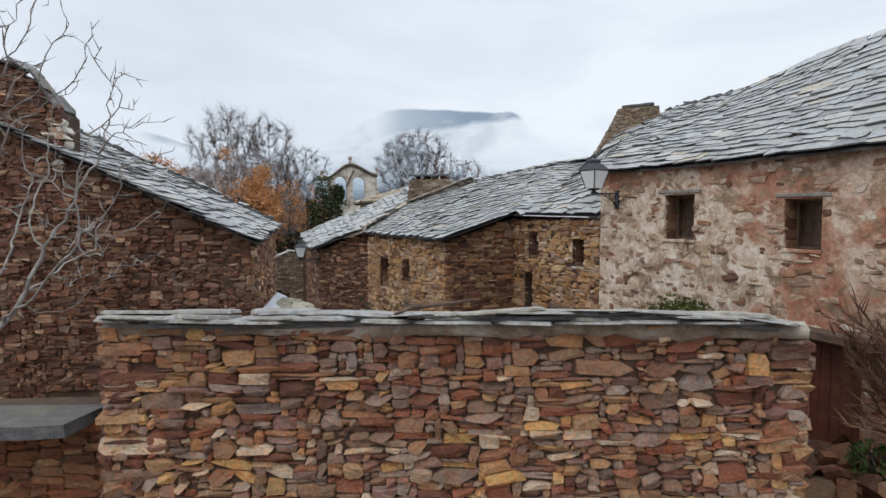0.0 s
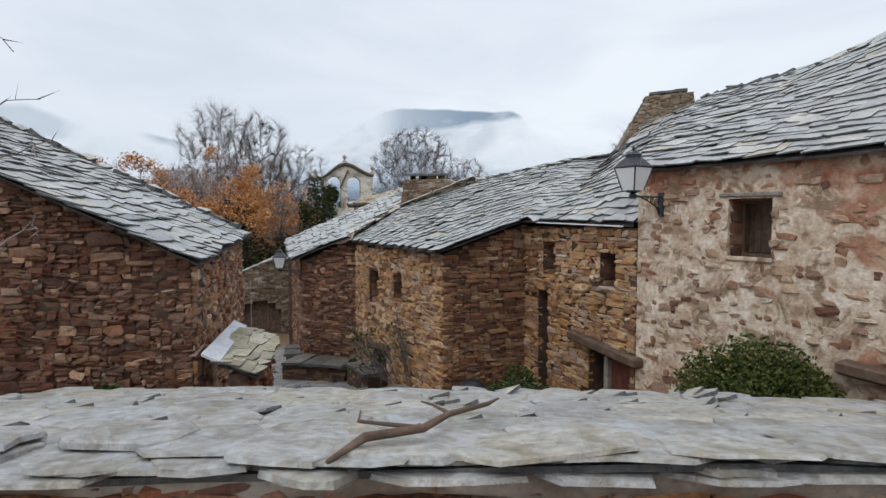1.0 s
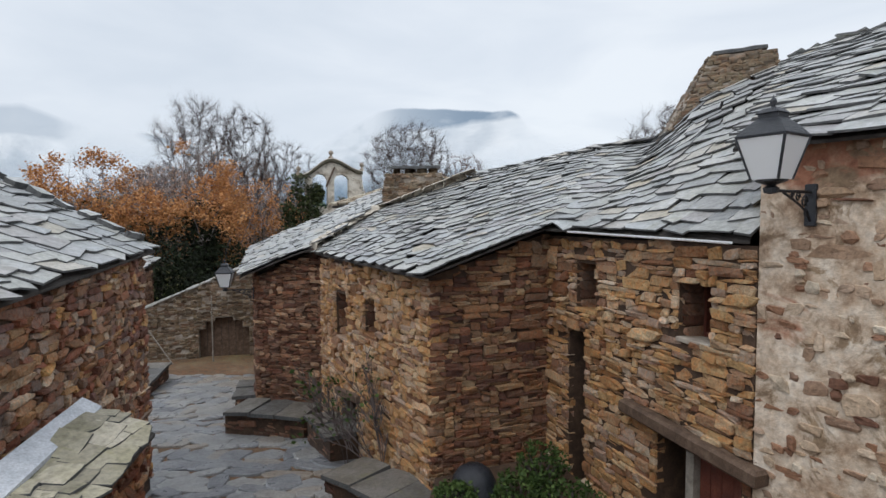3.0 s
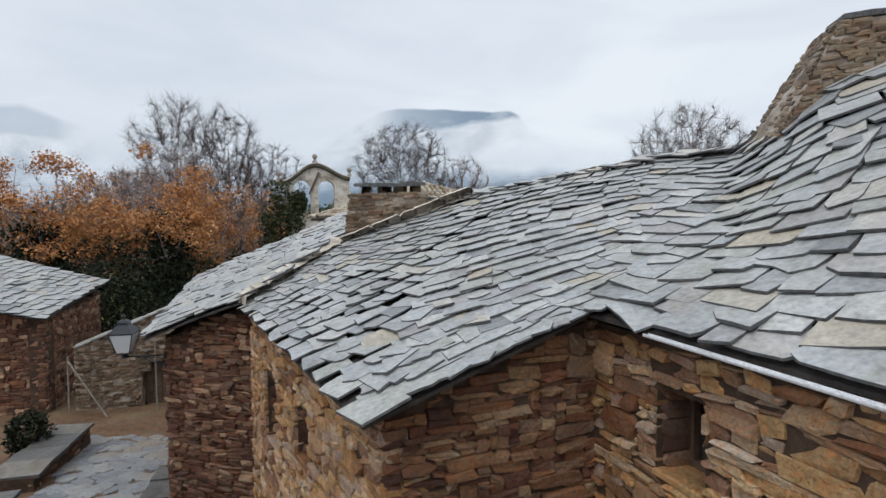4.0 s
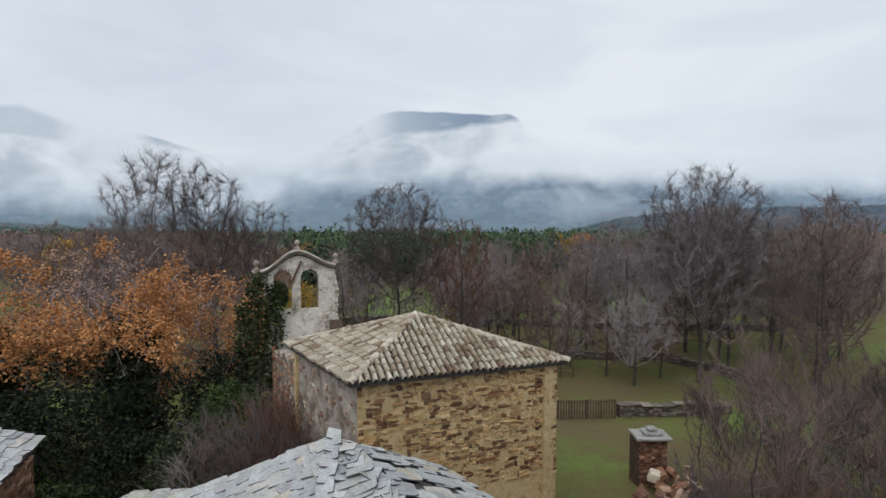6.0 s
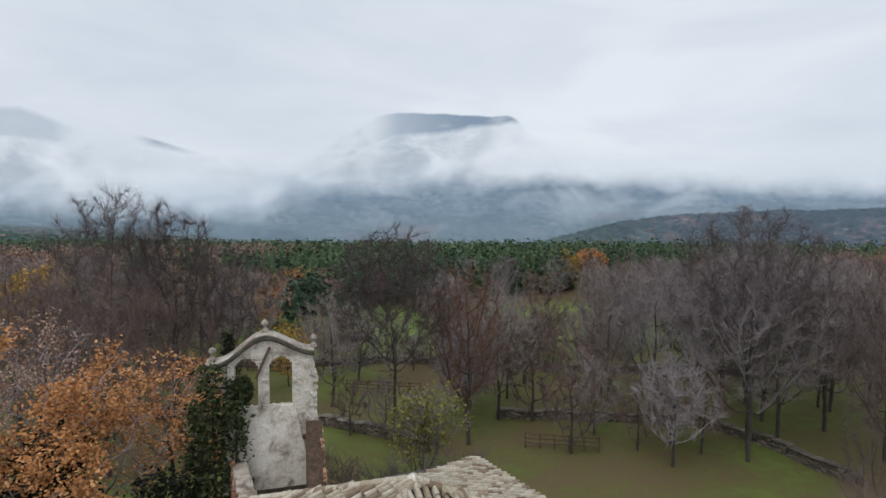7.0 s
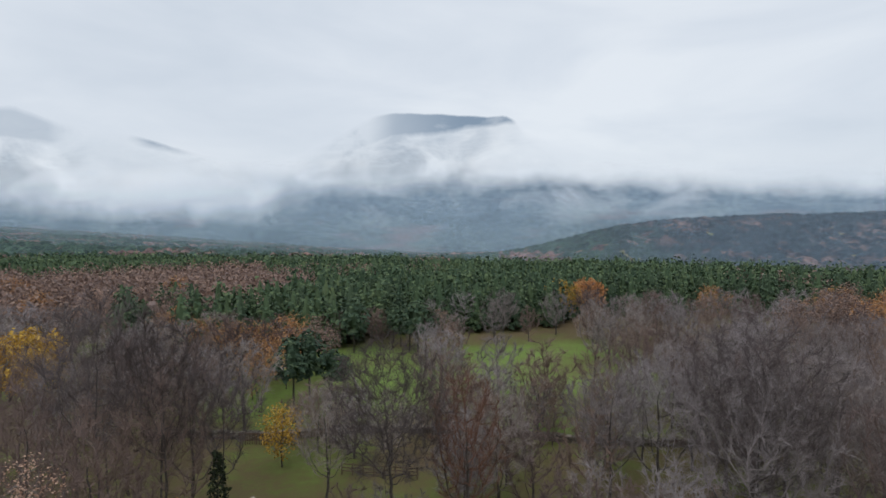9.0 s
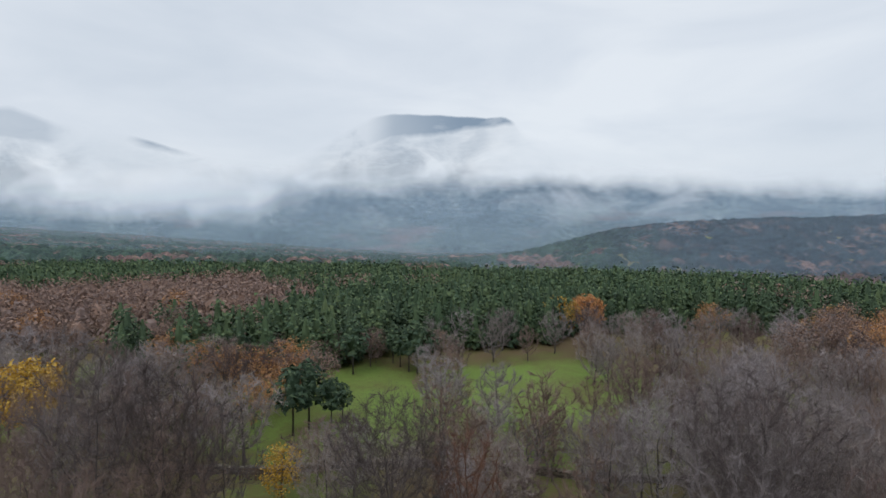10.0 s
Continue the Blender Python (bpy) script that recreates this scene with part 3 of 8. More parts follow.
def ground_material():
    m, t, b = material("field_and_village_ground")
    pos = place(t)
    sep = t.nodes.new("ShaderNodeSeparateXYZ")
    t.links.new(pos, sep.inputs[0])
    n1, n2, n3 = noise_of(t, pos, 0.07, 5.0, 0.6, 0.5), noise_of(t, pos, 1.1, 5.0, 0.65), noise_of(t, pos, 14.0, 4.0, 0.6)
    into = arith(t, "MULTIPLY", arith(t, "SUBTRACT", sep.outputs[1], 78.0), 0.06, clamp=True)
    side = arith(t, "MULTIPLY", arith(t, "SUBTRACT", 40.0, arith(t, "ABSOLUTE", arith(t, "SUBTRACT", sep.outputs[0], 3.0))), 0.06, clamp=True)
    out_of = arith(t, "MULTIPLY", arith(t, "SUBTRACT", 130.0, sep.outputs[1]), 0.10, clamp=True)
    lush = arith(t, "SUBTRACT", arith(t, "MULTIPLY", arith(t, "MULTIPLY", into, side), arith(t, "MULTIPLY", out_of, 0.17)), arith(t, "MULTIPLY", arith(t, "SUBTRACT", 1.0, out_of), 0.05))
    grass = ramp(t, arith(t, "ADD", lush, arith(t, "ADD", arith(t, "MULTIPLY", n1, 0.7), arith(t, "MULTIPLY", n2, 0.3))), [(0.38, (0.125, 0.088, 0.050)), (0.47, (0.118, 0.100, 0.042)), (0.54, (0.112, 0.122, 0.036)), (0.68, (0.13, 0.19, 0.042))])
    earth = ramp(t, n2, [(0.3, (0.085, 0.055, 0.035)), (0.5, (0.15, 0.105, 0.07)), (0.7, (0.23, 0.17, 0.12))])
    leafy = ramp(t, noise_of(t, pos, 6.0, 4.0, 0.7), [(0.45, (0, 0, 0)), (0.62, (1, 1, 1))])
    earth = mix(t, arith(t, "MULTIPLY", leafy, 0.75), earth, (0.22, 0.105, 0.055))
    edge = arith(t, "ADD", sep.outputs[1], arith(t, "MULTIPLY", n2, 8.0))
    c = mix(t, ramp(t, arith(t, "MULTIPLY", arith(t, "SUBTRACT", edge, 30.0), 0.125, clamp=True), [(0, (0, 0, 0)), (1, (1, 1, 1))]), earth, grass)
    c = mix(t, 0.7, c, mix(t, 1.0, c, ramp(t, n3, [(0.3, (0.55, 0.55, 0.55)), (0.7, (1.35, 1.35, 1.3))]), "MULTIPLY"))
    t.links.new(c, b.inputs["Base Color"])
    b.inputs["Roughness"].default_value = 0.92
    b.inputs["Specular IOR Level"].default_value = 0.2
    bump(t, b, arith(t, "ADD", n3, n2), 0.5, 0.06)
    return m


def build_ground():
    ys = [-80, -40, -20, -10] + [i * 1.0 for i in range(-5, 60)] + [60 + 3 * i for i in range(0, 50)] + [210 * 1.055 ** i for i in range(1, 57)]
    ys = [y for y in ys if y < 4300] + [4300]
    xs = [i / 60.0 for i in range(-60, 61)]
    vs, fs = [], []
    for y in ys:
        w = 60 + 1.25 * max(y, 0)
        for x in xs:
            xx = w * (0.45 * x + 0.55 * x**3)
            vs.append((xx, y, ground_z(xx, y)))
    n = len(xs)
    for j in range(len(ys) - 1):
        for i in range(n - 1):
            fs.append((j * n + i, j * n + i + 1, (j + 1) * n + i + 1, (j + 1) * n + i))
    tagged(new("ground", mesh("ground", vs, fs, ground_material(), True)), "sloping village earth running out into damp green fields", "ground", kind="structure")


build_ground()


def build_backdrop():
    """Valley side, mountain, mist and haze painted on a glowing sheet four kilometres off."""
    m = bpy.data.materials.new("glowing_mountain_and_painted_mist")
    m.use_nodes = True
    t = m.node_tree
    t.nodes.clear()
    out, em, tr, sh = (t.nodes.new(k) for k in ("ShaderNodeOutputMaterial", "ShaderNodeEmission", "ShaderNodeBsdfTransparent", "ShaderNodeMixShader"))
    co = t.nodes.new("ShaderNodeTexCoord")
    sep = t.nodes.new("ShaderNodeSeparateXYZ")
    t.links.new(co.outputs["Object"], sep.inputs[0])
    x, z = sep.outputs[0], sep.outputs[2]

    def vec(sx, sz):
        mp = t.nodes.new("ShaderNodeMapping")
        mp.inputs["Scale"].default_value = (sx, 1, sz)
        t.links.new(co.outputs["Object"], mp.inputs[0])
        return mp.outputs[0]

    def curve(points, lo=-1.0, hi=1.0):
        """A height along x, from points (x, height), as a colour ramp's grey."""
        stops = [((px - lo) / (hi - lo), (h,) * 3) for px, h in points]
        return ramp(t, arith(t, "MULTIPLY", arith(t, "SUBTRACT", x, lo), 1 / (hi - lo)), stops)

    wob = arith(t, "MULTIPLY", arith(t, "SUBTRACT", noise_of(t, vec(9, 9), 1.0, 6.0, 0.6, 0.3), 0.5), 1.0)
    ridge = curve([(-1.0, 0.216), (-0.80, 0.220), (-0.72, 0.190), (-0.58, 0.165), (-0.45, 0.128), (-0.30, 0.115), (-0.22, 0.155), (-0.130, 0.2055), (-0.09, 0.2095), (0.00, 0.2085), (0.05, 0.2045), (0.09, 0.2035), (0.122, 0.2070), (0.140, 0.1985), (0.170, 0.172), (0.25, 0.140), (0.38, 0.112), (0.55, 0.100), (1.0, 0.09)])
    soften = arith(t, "MULTIPLY", curve([(-1.0, 0.3), (-0.74, 0.3), (-0.62, 0.2), (-0.56, 0.7), (-0.50, 0.5), (-0.42, 0.08), (-0.26, 0.09), (-0.14, 0.3), (-0.10, 0.9), (0.11, 1.0), (0.15, 0.25), (0.22, 0.06), (1.0, 0.08)]), 280.0)
    body = arith(t, "MULTIPLY", arith(t, "SUBTRACT", arith(t, "ADD", ridge, arith(t, "MULTIPLY", wob, 0.010)), z), soften, clamp=True)
    # painted mist: a bank with a ragged foot, thin over the summit
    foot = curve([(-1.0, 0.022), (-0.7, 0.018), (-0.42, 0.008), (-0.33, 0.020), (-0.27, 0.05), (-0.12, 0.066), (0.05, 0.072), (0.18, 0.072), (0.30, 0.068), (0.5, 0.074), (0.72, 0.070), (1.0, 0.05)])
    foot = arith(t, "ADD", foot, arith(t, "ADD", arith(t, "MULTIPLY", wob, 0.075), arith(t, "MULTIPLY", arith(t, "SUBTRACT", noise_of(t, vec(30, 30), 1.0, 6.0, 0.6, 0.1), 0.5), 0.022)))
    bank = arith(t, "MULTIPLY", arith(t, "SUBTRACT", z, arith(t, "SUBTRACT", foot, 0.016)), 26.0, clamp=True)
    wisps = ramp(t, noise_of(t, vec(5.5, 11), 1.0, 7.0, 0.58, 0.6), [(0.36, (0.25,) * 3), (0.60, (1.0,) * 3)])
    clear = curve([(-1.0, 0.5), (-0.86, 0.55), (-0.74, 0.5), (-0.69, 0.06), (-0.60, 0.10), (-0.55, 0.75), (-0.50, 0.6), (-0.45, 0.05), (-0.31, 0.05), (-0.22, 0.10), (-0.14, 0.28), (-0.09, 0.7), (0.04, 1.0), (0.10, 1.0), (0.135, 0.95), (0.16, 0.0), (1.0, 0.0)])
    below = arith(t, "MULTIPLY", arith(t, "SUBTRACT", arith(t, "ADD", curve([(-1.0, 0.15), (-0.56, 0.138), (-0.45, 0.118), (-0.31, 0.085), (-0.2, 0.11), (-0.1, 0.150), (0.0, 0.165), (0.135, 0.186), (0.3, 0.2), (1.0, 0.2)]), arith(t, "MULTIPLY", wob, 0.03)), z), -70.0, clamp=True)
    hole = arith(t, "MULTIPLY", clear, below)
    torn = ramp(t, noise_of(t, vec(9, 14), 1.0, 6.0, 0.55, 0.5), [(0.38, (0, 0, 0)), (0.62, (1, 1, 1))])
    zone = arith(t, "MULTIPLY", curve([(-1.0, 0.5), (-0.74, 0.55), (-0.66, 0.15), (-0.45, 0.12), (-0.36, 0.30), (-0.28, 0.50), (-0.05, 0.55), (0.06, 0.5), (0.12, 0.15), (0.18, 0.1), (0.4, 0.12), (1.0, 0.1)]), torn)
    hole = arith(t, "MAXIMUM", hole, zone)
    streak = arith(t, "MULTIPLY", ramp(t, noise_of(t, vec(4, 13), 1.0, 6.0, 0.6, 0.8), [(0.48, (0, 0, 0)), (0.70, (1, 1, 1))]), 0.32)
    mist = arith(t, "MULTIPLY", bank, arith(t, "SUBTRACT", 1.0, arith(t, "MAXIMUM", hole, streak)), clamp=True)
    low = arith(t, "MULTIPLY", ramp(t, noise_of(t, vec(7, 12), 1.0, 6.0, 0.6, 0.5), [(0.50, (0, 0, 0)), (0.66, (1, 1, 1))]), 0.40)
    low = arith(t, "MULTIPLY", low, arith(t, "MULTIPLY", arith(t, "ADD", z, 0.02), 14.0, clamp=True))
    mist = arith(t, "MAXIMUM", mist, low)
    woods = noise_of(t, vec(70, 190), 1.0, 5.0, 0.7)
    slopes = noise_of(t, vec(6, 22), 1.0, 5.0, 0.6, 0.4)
    # rock turns paler and bluer upward, distance haze painted in
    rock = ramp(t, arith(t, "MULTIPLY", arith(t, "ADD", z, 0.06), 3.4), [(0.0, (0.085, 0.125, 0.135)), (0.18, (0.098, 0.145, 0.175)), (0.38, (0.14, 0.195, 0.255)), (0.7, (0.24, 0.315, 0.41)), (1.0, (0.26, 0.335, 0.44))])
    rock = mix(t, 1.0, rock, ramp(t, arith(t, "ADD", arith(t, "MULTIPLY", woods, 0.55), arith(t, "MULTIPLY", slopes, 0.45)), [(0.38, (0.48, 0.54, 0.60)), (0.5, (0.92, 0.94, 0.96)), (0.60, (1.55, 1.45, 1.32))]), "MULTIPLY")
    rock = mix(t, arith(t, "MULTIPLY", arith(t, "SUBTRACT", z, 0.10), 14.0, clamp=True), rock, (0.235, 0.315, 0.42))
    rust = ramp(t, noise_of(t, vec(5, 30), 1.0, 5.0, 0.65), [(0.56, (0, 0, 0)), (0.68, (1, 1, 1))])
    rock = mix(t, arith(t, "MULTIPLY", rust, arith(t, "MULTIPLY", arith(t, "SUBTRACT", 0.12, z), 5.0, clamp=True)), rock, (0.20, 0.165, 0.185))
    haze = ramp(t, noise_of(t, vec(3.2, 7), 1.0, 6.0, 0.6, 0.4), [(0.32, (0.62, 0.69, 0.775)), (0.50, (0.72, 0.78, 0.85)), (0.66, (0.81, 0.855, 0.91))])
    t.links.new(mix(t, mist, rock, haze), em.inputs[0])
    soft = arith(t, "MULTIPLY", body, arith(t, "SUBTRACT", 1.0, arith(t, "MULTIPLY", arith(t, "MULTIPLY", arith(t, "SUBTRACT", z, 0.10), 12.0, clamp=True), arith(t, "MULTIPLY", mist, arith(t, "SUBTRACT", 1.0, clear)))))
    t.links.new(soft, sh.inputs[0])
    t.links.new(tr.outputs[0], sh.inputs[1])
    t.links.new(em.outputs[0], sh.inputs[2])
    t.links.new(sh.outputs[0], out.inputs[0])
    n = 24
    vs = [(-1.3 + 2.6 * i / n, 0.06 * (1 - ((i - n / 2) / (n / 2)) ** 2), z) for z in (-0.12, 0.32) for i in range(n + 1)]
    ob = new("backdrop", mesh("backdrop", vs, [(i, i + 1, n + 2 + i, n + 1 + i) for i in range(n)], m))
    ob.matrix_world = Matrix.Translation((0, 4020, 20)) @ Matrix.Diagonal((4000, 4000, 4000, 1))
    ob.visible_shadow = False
    tagged(ob, "glowing sheet painted with blue mountain side, mist and low cloud", "mountain", kind="structure")


build_backdrop()

# ---- the shed whose back wall and slab roof lie nearest ----
rng = random.Random(11)
shed = base("stone_shed", 0, 5.5, 2.6, "low rubble stone shed with a pale slate slab roof", "shed")
F0, F1 = (-2.85, 4.48), (2.98, 4.52)


stone_wall(shed, "back_wall", F0, F1, 2.3, level(4.66), [], "brown", 21, (0.3, 4.4, 4.3), 0.24, most=300, size=(0.06, 0.36), height=(0.03, 0.15), depth=0.13, proud=0.046, stones_from=2.95)
quoins(shed, F0, F0, F1, 3.2, 4.58, "brown", 25, 0.5, 0.2, (0.1, 0.17))
quoins(shed, F1, F0, F1, 3.2, 4.58, "brown", 26, 0.44, 0.2, (0.1, 0.17))
band, br = Soup(), random.Random(29)
bu = [-2.84 + 5.8 * i / 44 for i in range(45)]
bq = [[(x, y + br.gauss(0, 0.012), z + br.gauss(0, 0.016)) for x in bu] for y, z in ((4.485, 4.565), (4.45, 4.59), (4.445, 4.66), (4.50, 4.70))]
band.add([p for row in bq for p in row], [(r * 45 + i, r * 45 + i + 1, r * 45 + 46 + i, r * 45 + 45 + i) for r in range(3) for i in range(44)])
child("mortar_band", band.mesh("mortar_band", GREYWALL, True), shed, label="pale mortar bed under the eave slabs")
stone_wall(shed, "side_wall", (-3.25, 7.1), (-2.87, 4.98), 2.0, slope(3.95, 4.42, 2.15), [], "brown", 22, (-2.9, 5, 4), 0.4, most=60, size=(0.12, 0.3), height=(0.06, 0.13), stones_from=3.4)
stone_wall(shed, "side_wall", (3.0, 5.02), (3.95, 7.1), 2.0, slope(4.42, 3.92, 2.3), [], "brown", 23, (3, 5, 4), 0.4, most=60, size=(0.12, 0.3), height=(0.06, 0.13), stones_from=3.4)
wall_mesh("front_wall", (3.95, 7.1), (-3.25, 7.1), 1.9, level(4.05), 0.4, [(2.6, 3.6, 1.9, 3.8)], MORTAR, shed)
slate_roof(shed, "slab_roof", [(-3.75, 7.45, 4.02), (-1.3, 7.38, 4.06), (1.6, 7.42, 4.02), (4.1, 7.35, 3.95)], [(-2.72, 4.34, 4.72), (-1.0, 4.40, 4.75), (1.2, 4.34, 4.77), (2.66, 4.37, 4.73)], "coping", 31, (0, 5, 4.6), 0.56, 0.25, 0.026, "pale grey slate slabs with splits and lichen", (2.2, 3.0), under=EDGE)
# rough edge slabs of the eave over the back wall
edge = []
u = -2.82
while u < 2.5:
    w = min(rng.uniform(0.45, 1.05), 2.72 - u)
    for layer in range(3):
        k = Matrix.Translation((u + w / 2 + rng.uniform(-0.1, 0.1), 4.56 + rng.uniform(-0.05, 0.03) + 0.05 * layer, 4.69 + 0.026 * layer + rng.uniform(-0.008, 0.008)))
        k = k @ Euler((-0.14 + rng.uniform(-0.03, 0.03), rng.uniform(-0.02, 0.02), rng.uniform(-0.09, 0.09))).to_matrix().to_4x4()
        edge.append((rng.randrange(99), k @ Matrix.Diagonal((w * rng.uniform(0.7, 1.1), rng.uniform(0.36, 0.6), rng.uniform(0.016, 0.036), 1))))
    u += w * 0.8
roof_part = [o for o in shed.children if o.name.startswith("slab_roof")][0]
lay("slate", "coping", edge, roof_part, (0, 4, 4.7))
# the chips' dark sides stand for the shadow under lifted flakes
shapes["chip"] = [slate_shape(RNG, mats["coping", False]) for _ in range(8)]
mats["chip", True] = mats["coping", True]
chips = []
for i in range(60):
    y = rng.uniform(4.8, 7.3)
    w = rng.uniform(0.10, 0.24)
    k = Matrix.Translation((rng.uniform(-2.7, 2.7), y, 4.74 - 0.2236 * (y - 4.37) + 0.03)) @ Euler((-0.34 + rng.uniform(-0.1, 0.05), -0.08, rng.gauss(0.6, 0.35))).to_matrix().to_4x4()
    chips.append((rng.randrange(99), k @ Matrix.Diagonal((w, rng.uniform(0.08, 0.16), rng.uniform(0.022, 0.036), 1))))
lay("slate_chip", "chip", chips, roof_part, (0, 4, 4.7))
twist = Soup()
pts = [(0.30, 5.05, 4.79), (0.24, 4.90, 4.815), (0.05, 4.80, 4.80), (-0.06, 4.56, 4.825), (-0.30, 4.50, 4.81), (-0.42, 4.33, 4.78)]
twist.tube(pts, [0.006, 0.011, 0.015, 0.019, 0.021, 0.010], 7).tube([pts[2], (-0.03, 4.95, 4.79), (-0.1, 5.15, 4.74)], [0.011, 0.008, 0.005], 5).tube([pts[3], (-0.36, 4.7, 4.80), (-0.4, 5.0, 4.74)], [0.012, 0.008, 0.004], 5)
tagged(new("fallen_branch", twist.mesh("fallen_branch", WOOD, True)), "gnarled brown dead branch lying on the slate slabs", "branch")

# low wall running off beside the shed
low_wall = base("low_wall", -4.5, 4.6, 2.7, "low dark rubble wall capped with one long slate", "wall")
stone_wall(low_wall, "wall", (-6.4, 4.62), (-2.9, 4.62), 2.3, slope(3.75, 3.85, 3.5), [], "rust", 24, (-3.4, 4.5, 3.6), 0.5, most=120, size=(0.12, 0.3), height=(0.05, 0.11), stones_from=2.9)
cap = [(k, Matrix.Translation((-6.0 + 1.15 * k, 4.45, 3.80 + 0.02 * k)) @ Euler((-0.03, -0.03, rng.uniform(-0.05, 0.05))).to_matrix().to_4x4() @ Matrix.Diagonal((1.35, 0.62, 0.10, 1))) for k in range(3)]
shapes["cap"] = [slate_shape(RNG, mats["bench", False]) for _ in range(4)]
mats["cap", True] = mats["bench", True]
lay("slate", "cap", cap, low_wall, (-3, 4, 4))


# ---- wooden parts shared by the houses ----
def boards(parent, name, m, width, height, mat, n=5, thick=0.04):
    """A plank door or shutter; x across, y out, z up from its foot."""
    holder = child(name, Soup().box(m @ Matrix.Translation((0, -thick * 0.6, height / 2)), width, thick * 0.6, height).mesh(name, UNDER), parent)
    w = width / n
    for i in range(n):
        s = Soup().box(Matrix.Identity(4), w * 0.94, thick, height * 0.985, 0.006)
        child("plank", s.mesh("plank", mat), holder, m @ Matrix.Translation((-width / 2 + w * (i + 0.5), 0, height / 2)))
    return holder


def opening_frame(parent, p0, p1, hole, inset=0.28, shutter=None, sill=True, mat=None, lintel=True, sill_mat=None):
    m, length = frame_of(p0, p1)
    u0, u1, z0, z1 = hole
    mid, w, h = (u0 + u1) / 2, u1 - u0, z1 - z0
    win = child("window", Soup().box(m @ Matrix.Translation((mid, -inset, z1 - 0.03)), w, 0.07, 0.06, 0.005).box(m @ Matrix.Translation((u0 + 0.03, -inset, z0 + h / 2)), 0.06, 0.07, h, 0.005).box(m @ Matrix.Translation((u1 - 0.03, -inset, z0 + h / 2)), 0.06, 0.07, h, 0.005).box(m @ Matrix.Translation((mid, -inset, z0 + 0.03)), w, 0.07, 0.06, 0.005).mesh("window", mat or WOOD), parent)
    d = inset + 0.16
    for k, (x, z, sx, sz) in enumerate(((u0 + 0.006, z0 + h / 2, 0.03, h), (u1 - 0.006, z0 + h / 2, 0.03, h), (mid, z1 - 0.004, w, 0.03))):
        n = 5 if sz > sx else 3
        for q in range(n):
            f0 = (q + 0.5) / n - 0.5
            b = m @ Matrix.Translation((x + (0 if sz > sx else f0 * sx), -0.02 - d / 2, z + (f0 * sz if sz > sx else 0)))
            # reveals use the dark stones: shade inside the opening put into colour
            child("reveal_stone", shapes["dark"][(k * 7 + q * 3) % 20], win, b @ Matrix.Diagonal((sx * 1.5 if sz > sx else sx / n * 1.05, d * 1.0, sz / n * 1.05 if sz > sx else sz * 1.4, 1)))
    if shutter:
        boards(win, "shutter", m @ Matrix.Translation((mid + shutter * w * 0.25, -inset - 0.05, z0 + 0.06)), w * 0.48, h - 0.1, mat or WOOD, 3)
        boards(win, "shutter", m @ Matrix.Translation((mid - shutter * w * 0.24, -inset - 0.14, z0 + 0.06)), w * 0.48, h - 0.1, WOOD, 3)
    else:
        boards(win, "shutter", m @ Matrix.Translation((mid, -inset - 0.08, z0 + 0.04)), w * 0.94, h - 0.08, UNDER, 3)
    if sill:
        child("sill", Soup().box(m @ Matrix.Translation((mid, -0.14, z0 - 0.012)) @ Euler((0.06, 0.01, 0)).to_matrix().to_4x4(), w + 0.03, 0.34, 0.06, 0.012).mesh("sill", sill_mat or mats["ochre", False]), win)
    if lintel:
        child("lintel", Soup().box(m @ Matrix.Translation((mid, -0.12, z1 + 0.05)) @ Euler((0, 0.015, 0)).to_matrix().to_4x4(), w + 0.24, 0.30, 0.06, 0.012).mesh("lintel", PALEWOOD), win)
    return win


# ---- the stone house with two wings (south and west walls) ----
house = base("stone_house", 1.0, 16.0, 0.9, "two-winged rubble stone house with a swept slate roof", "house")
C0, C1, C2, C3 = (-2.62, 18.15), (-0.08, 13.80), (1.78, 14.55), (3.07, 11.05)
LB, LS, LM = 5.04, 2.01, 3.73
holes_b = [(1.02, 1.66, 3.40, 4.32), (2.60, 3.08, 3.72, 4.38), (1.25, 2.15, 0.9, 2.25)]
stone_wall(house, "west_wall", C0, C1, 0.5, slope(5.02, 5.0, LB), holes_b, "ochre", 41, (-0.8, 15, 4), 0.5, size=(0.12, 0.46), height=(0.05, 0.16), label="ochre rubble wall")
for h in holes_b[:2]:
    opening_frame(house, C0, C1, h, 0.30, None, True, None, False)
mB = frame_of(C0, C1)[0]
child("lintel", Soup().box(mB @ Matrix.Translation((1.75, 0.0, 2.36)) @ Euler((0, -0.12, 0)).to_matrix().to_4x4(), 1.25, 0.24, 0.17, 0.03).mesh("lintel", WOOD), house)
stone_wall(house, "south_wall", C1, C2, 0.5, slope(4.98, 5.60, LS), [], "russet", 42, (0.8, 14, 4), 0.5, size=(0.10, 0.46), height=(0.04, 0.14), label="rust-brown rubble wall")
quoins(house, C1, C0, C1, 1.3, 4.94, "ochre", 46, 0.46, 0.26, (0.10, 0.19), 0.05)
holes_m = [(0.80, 1.28, 4.53, 5.20), (2.77, 3.21, 4.50, 5.13), (2.48, 3.62, 1.7, 3.36), (0.62, 1.02, 1.9, 4.22)]
stone_wall(house, "wing_wall", C2, C3, 0.8, level(5.56), holes_m, "ochre", 43, (2.6, 12, 4.4), 0.5, size=(0.11, 0.56), height=(0.04, 0.15), proud=0.036, label="tan rubble wall")
opening_frame(house, C2, C3, holes_m[0], 0.34, None, True, None, False)
opening_frame(house, C2, C3, holes_m[1], 0.36, 1, True, REDWOOD, False, GREYWALL)
mM = frame_of(C2, C3)[0]
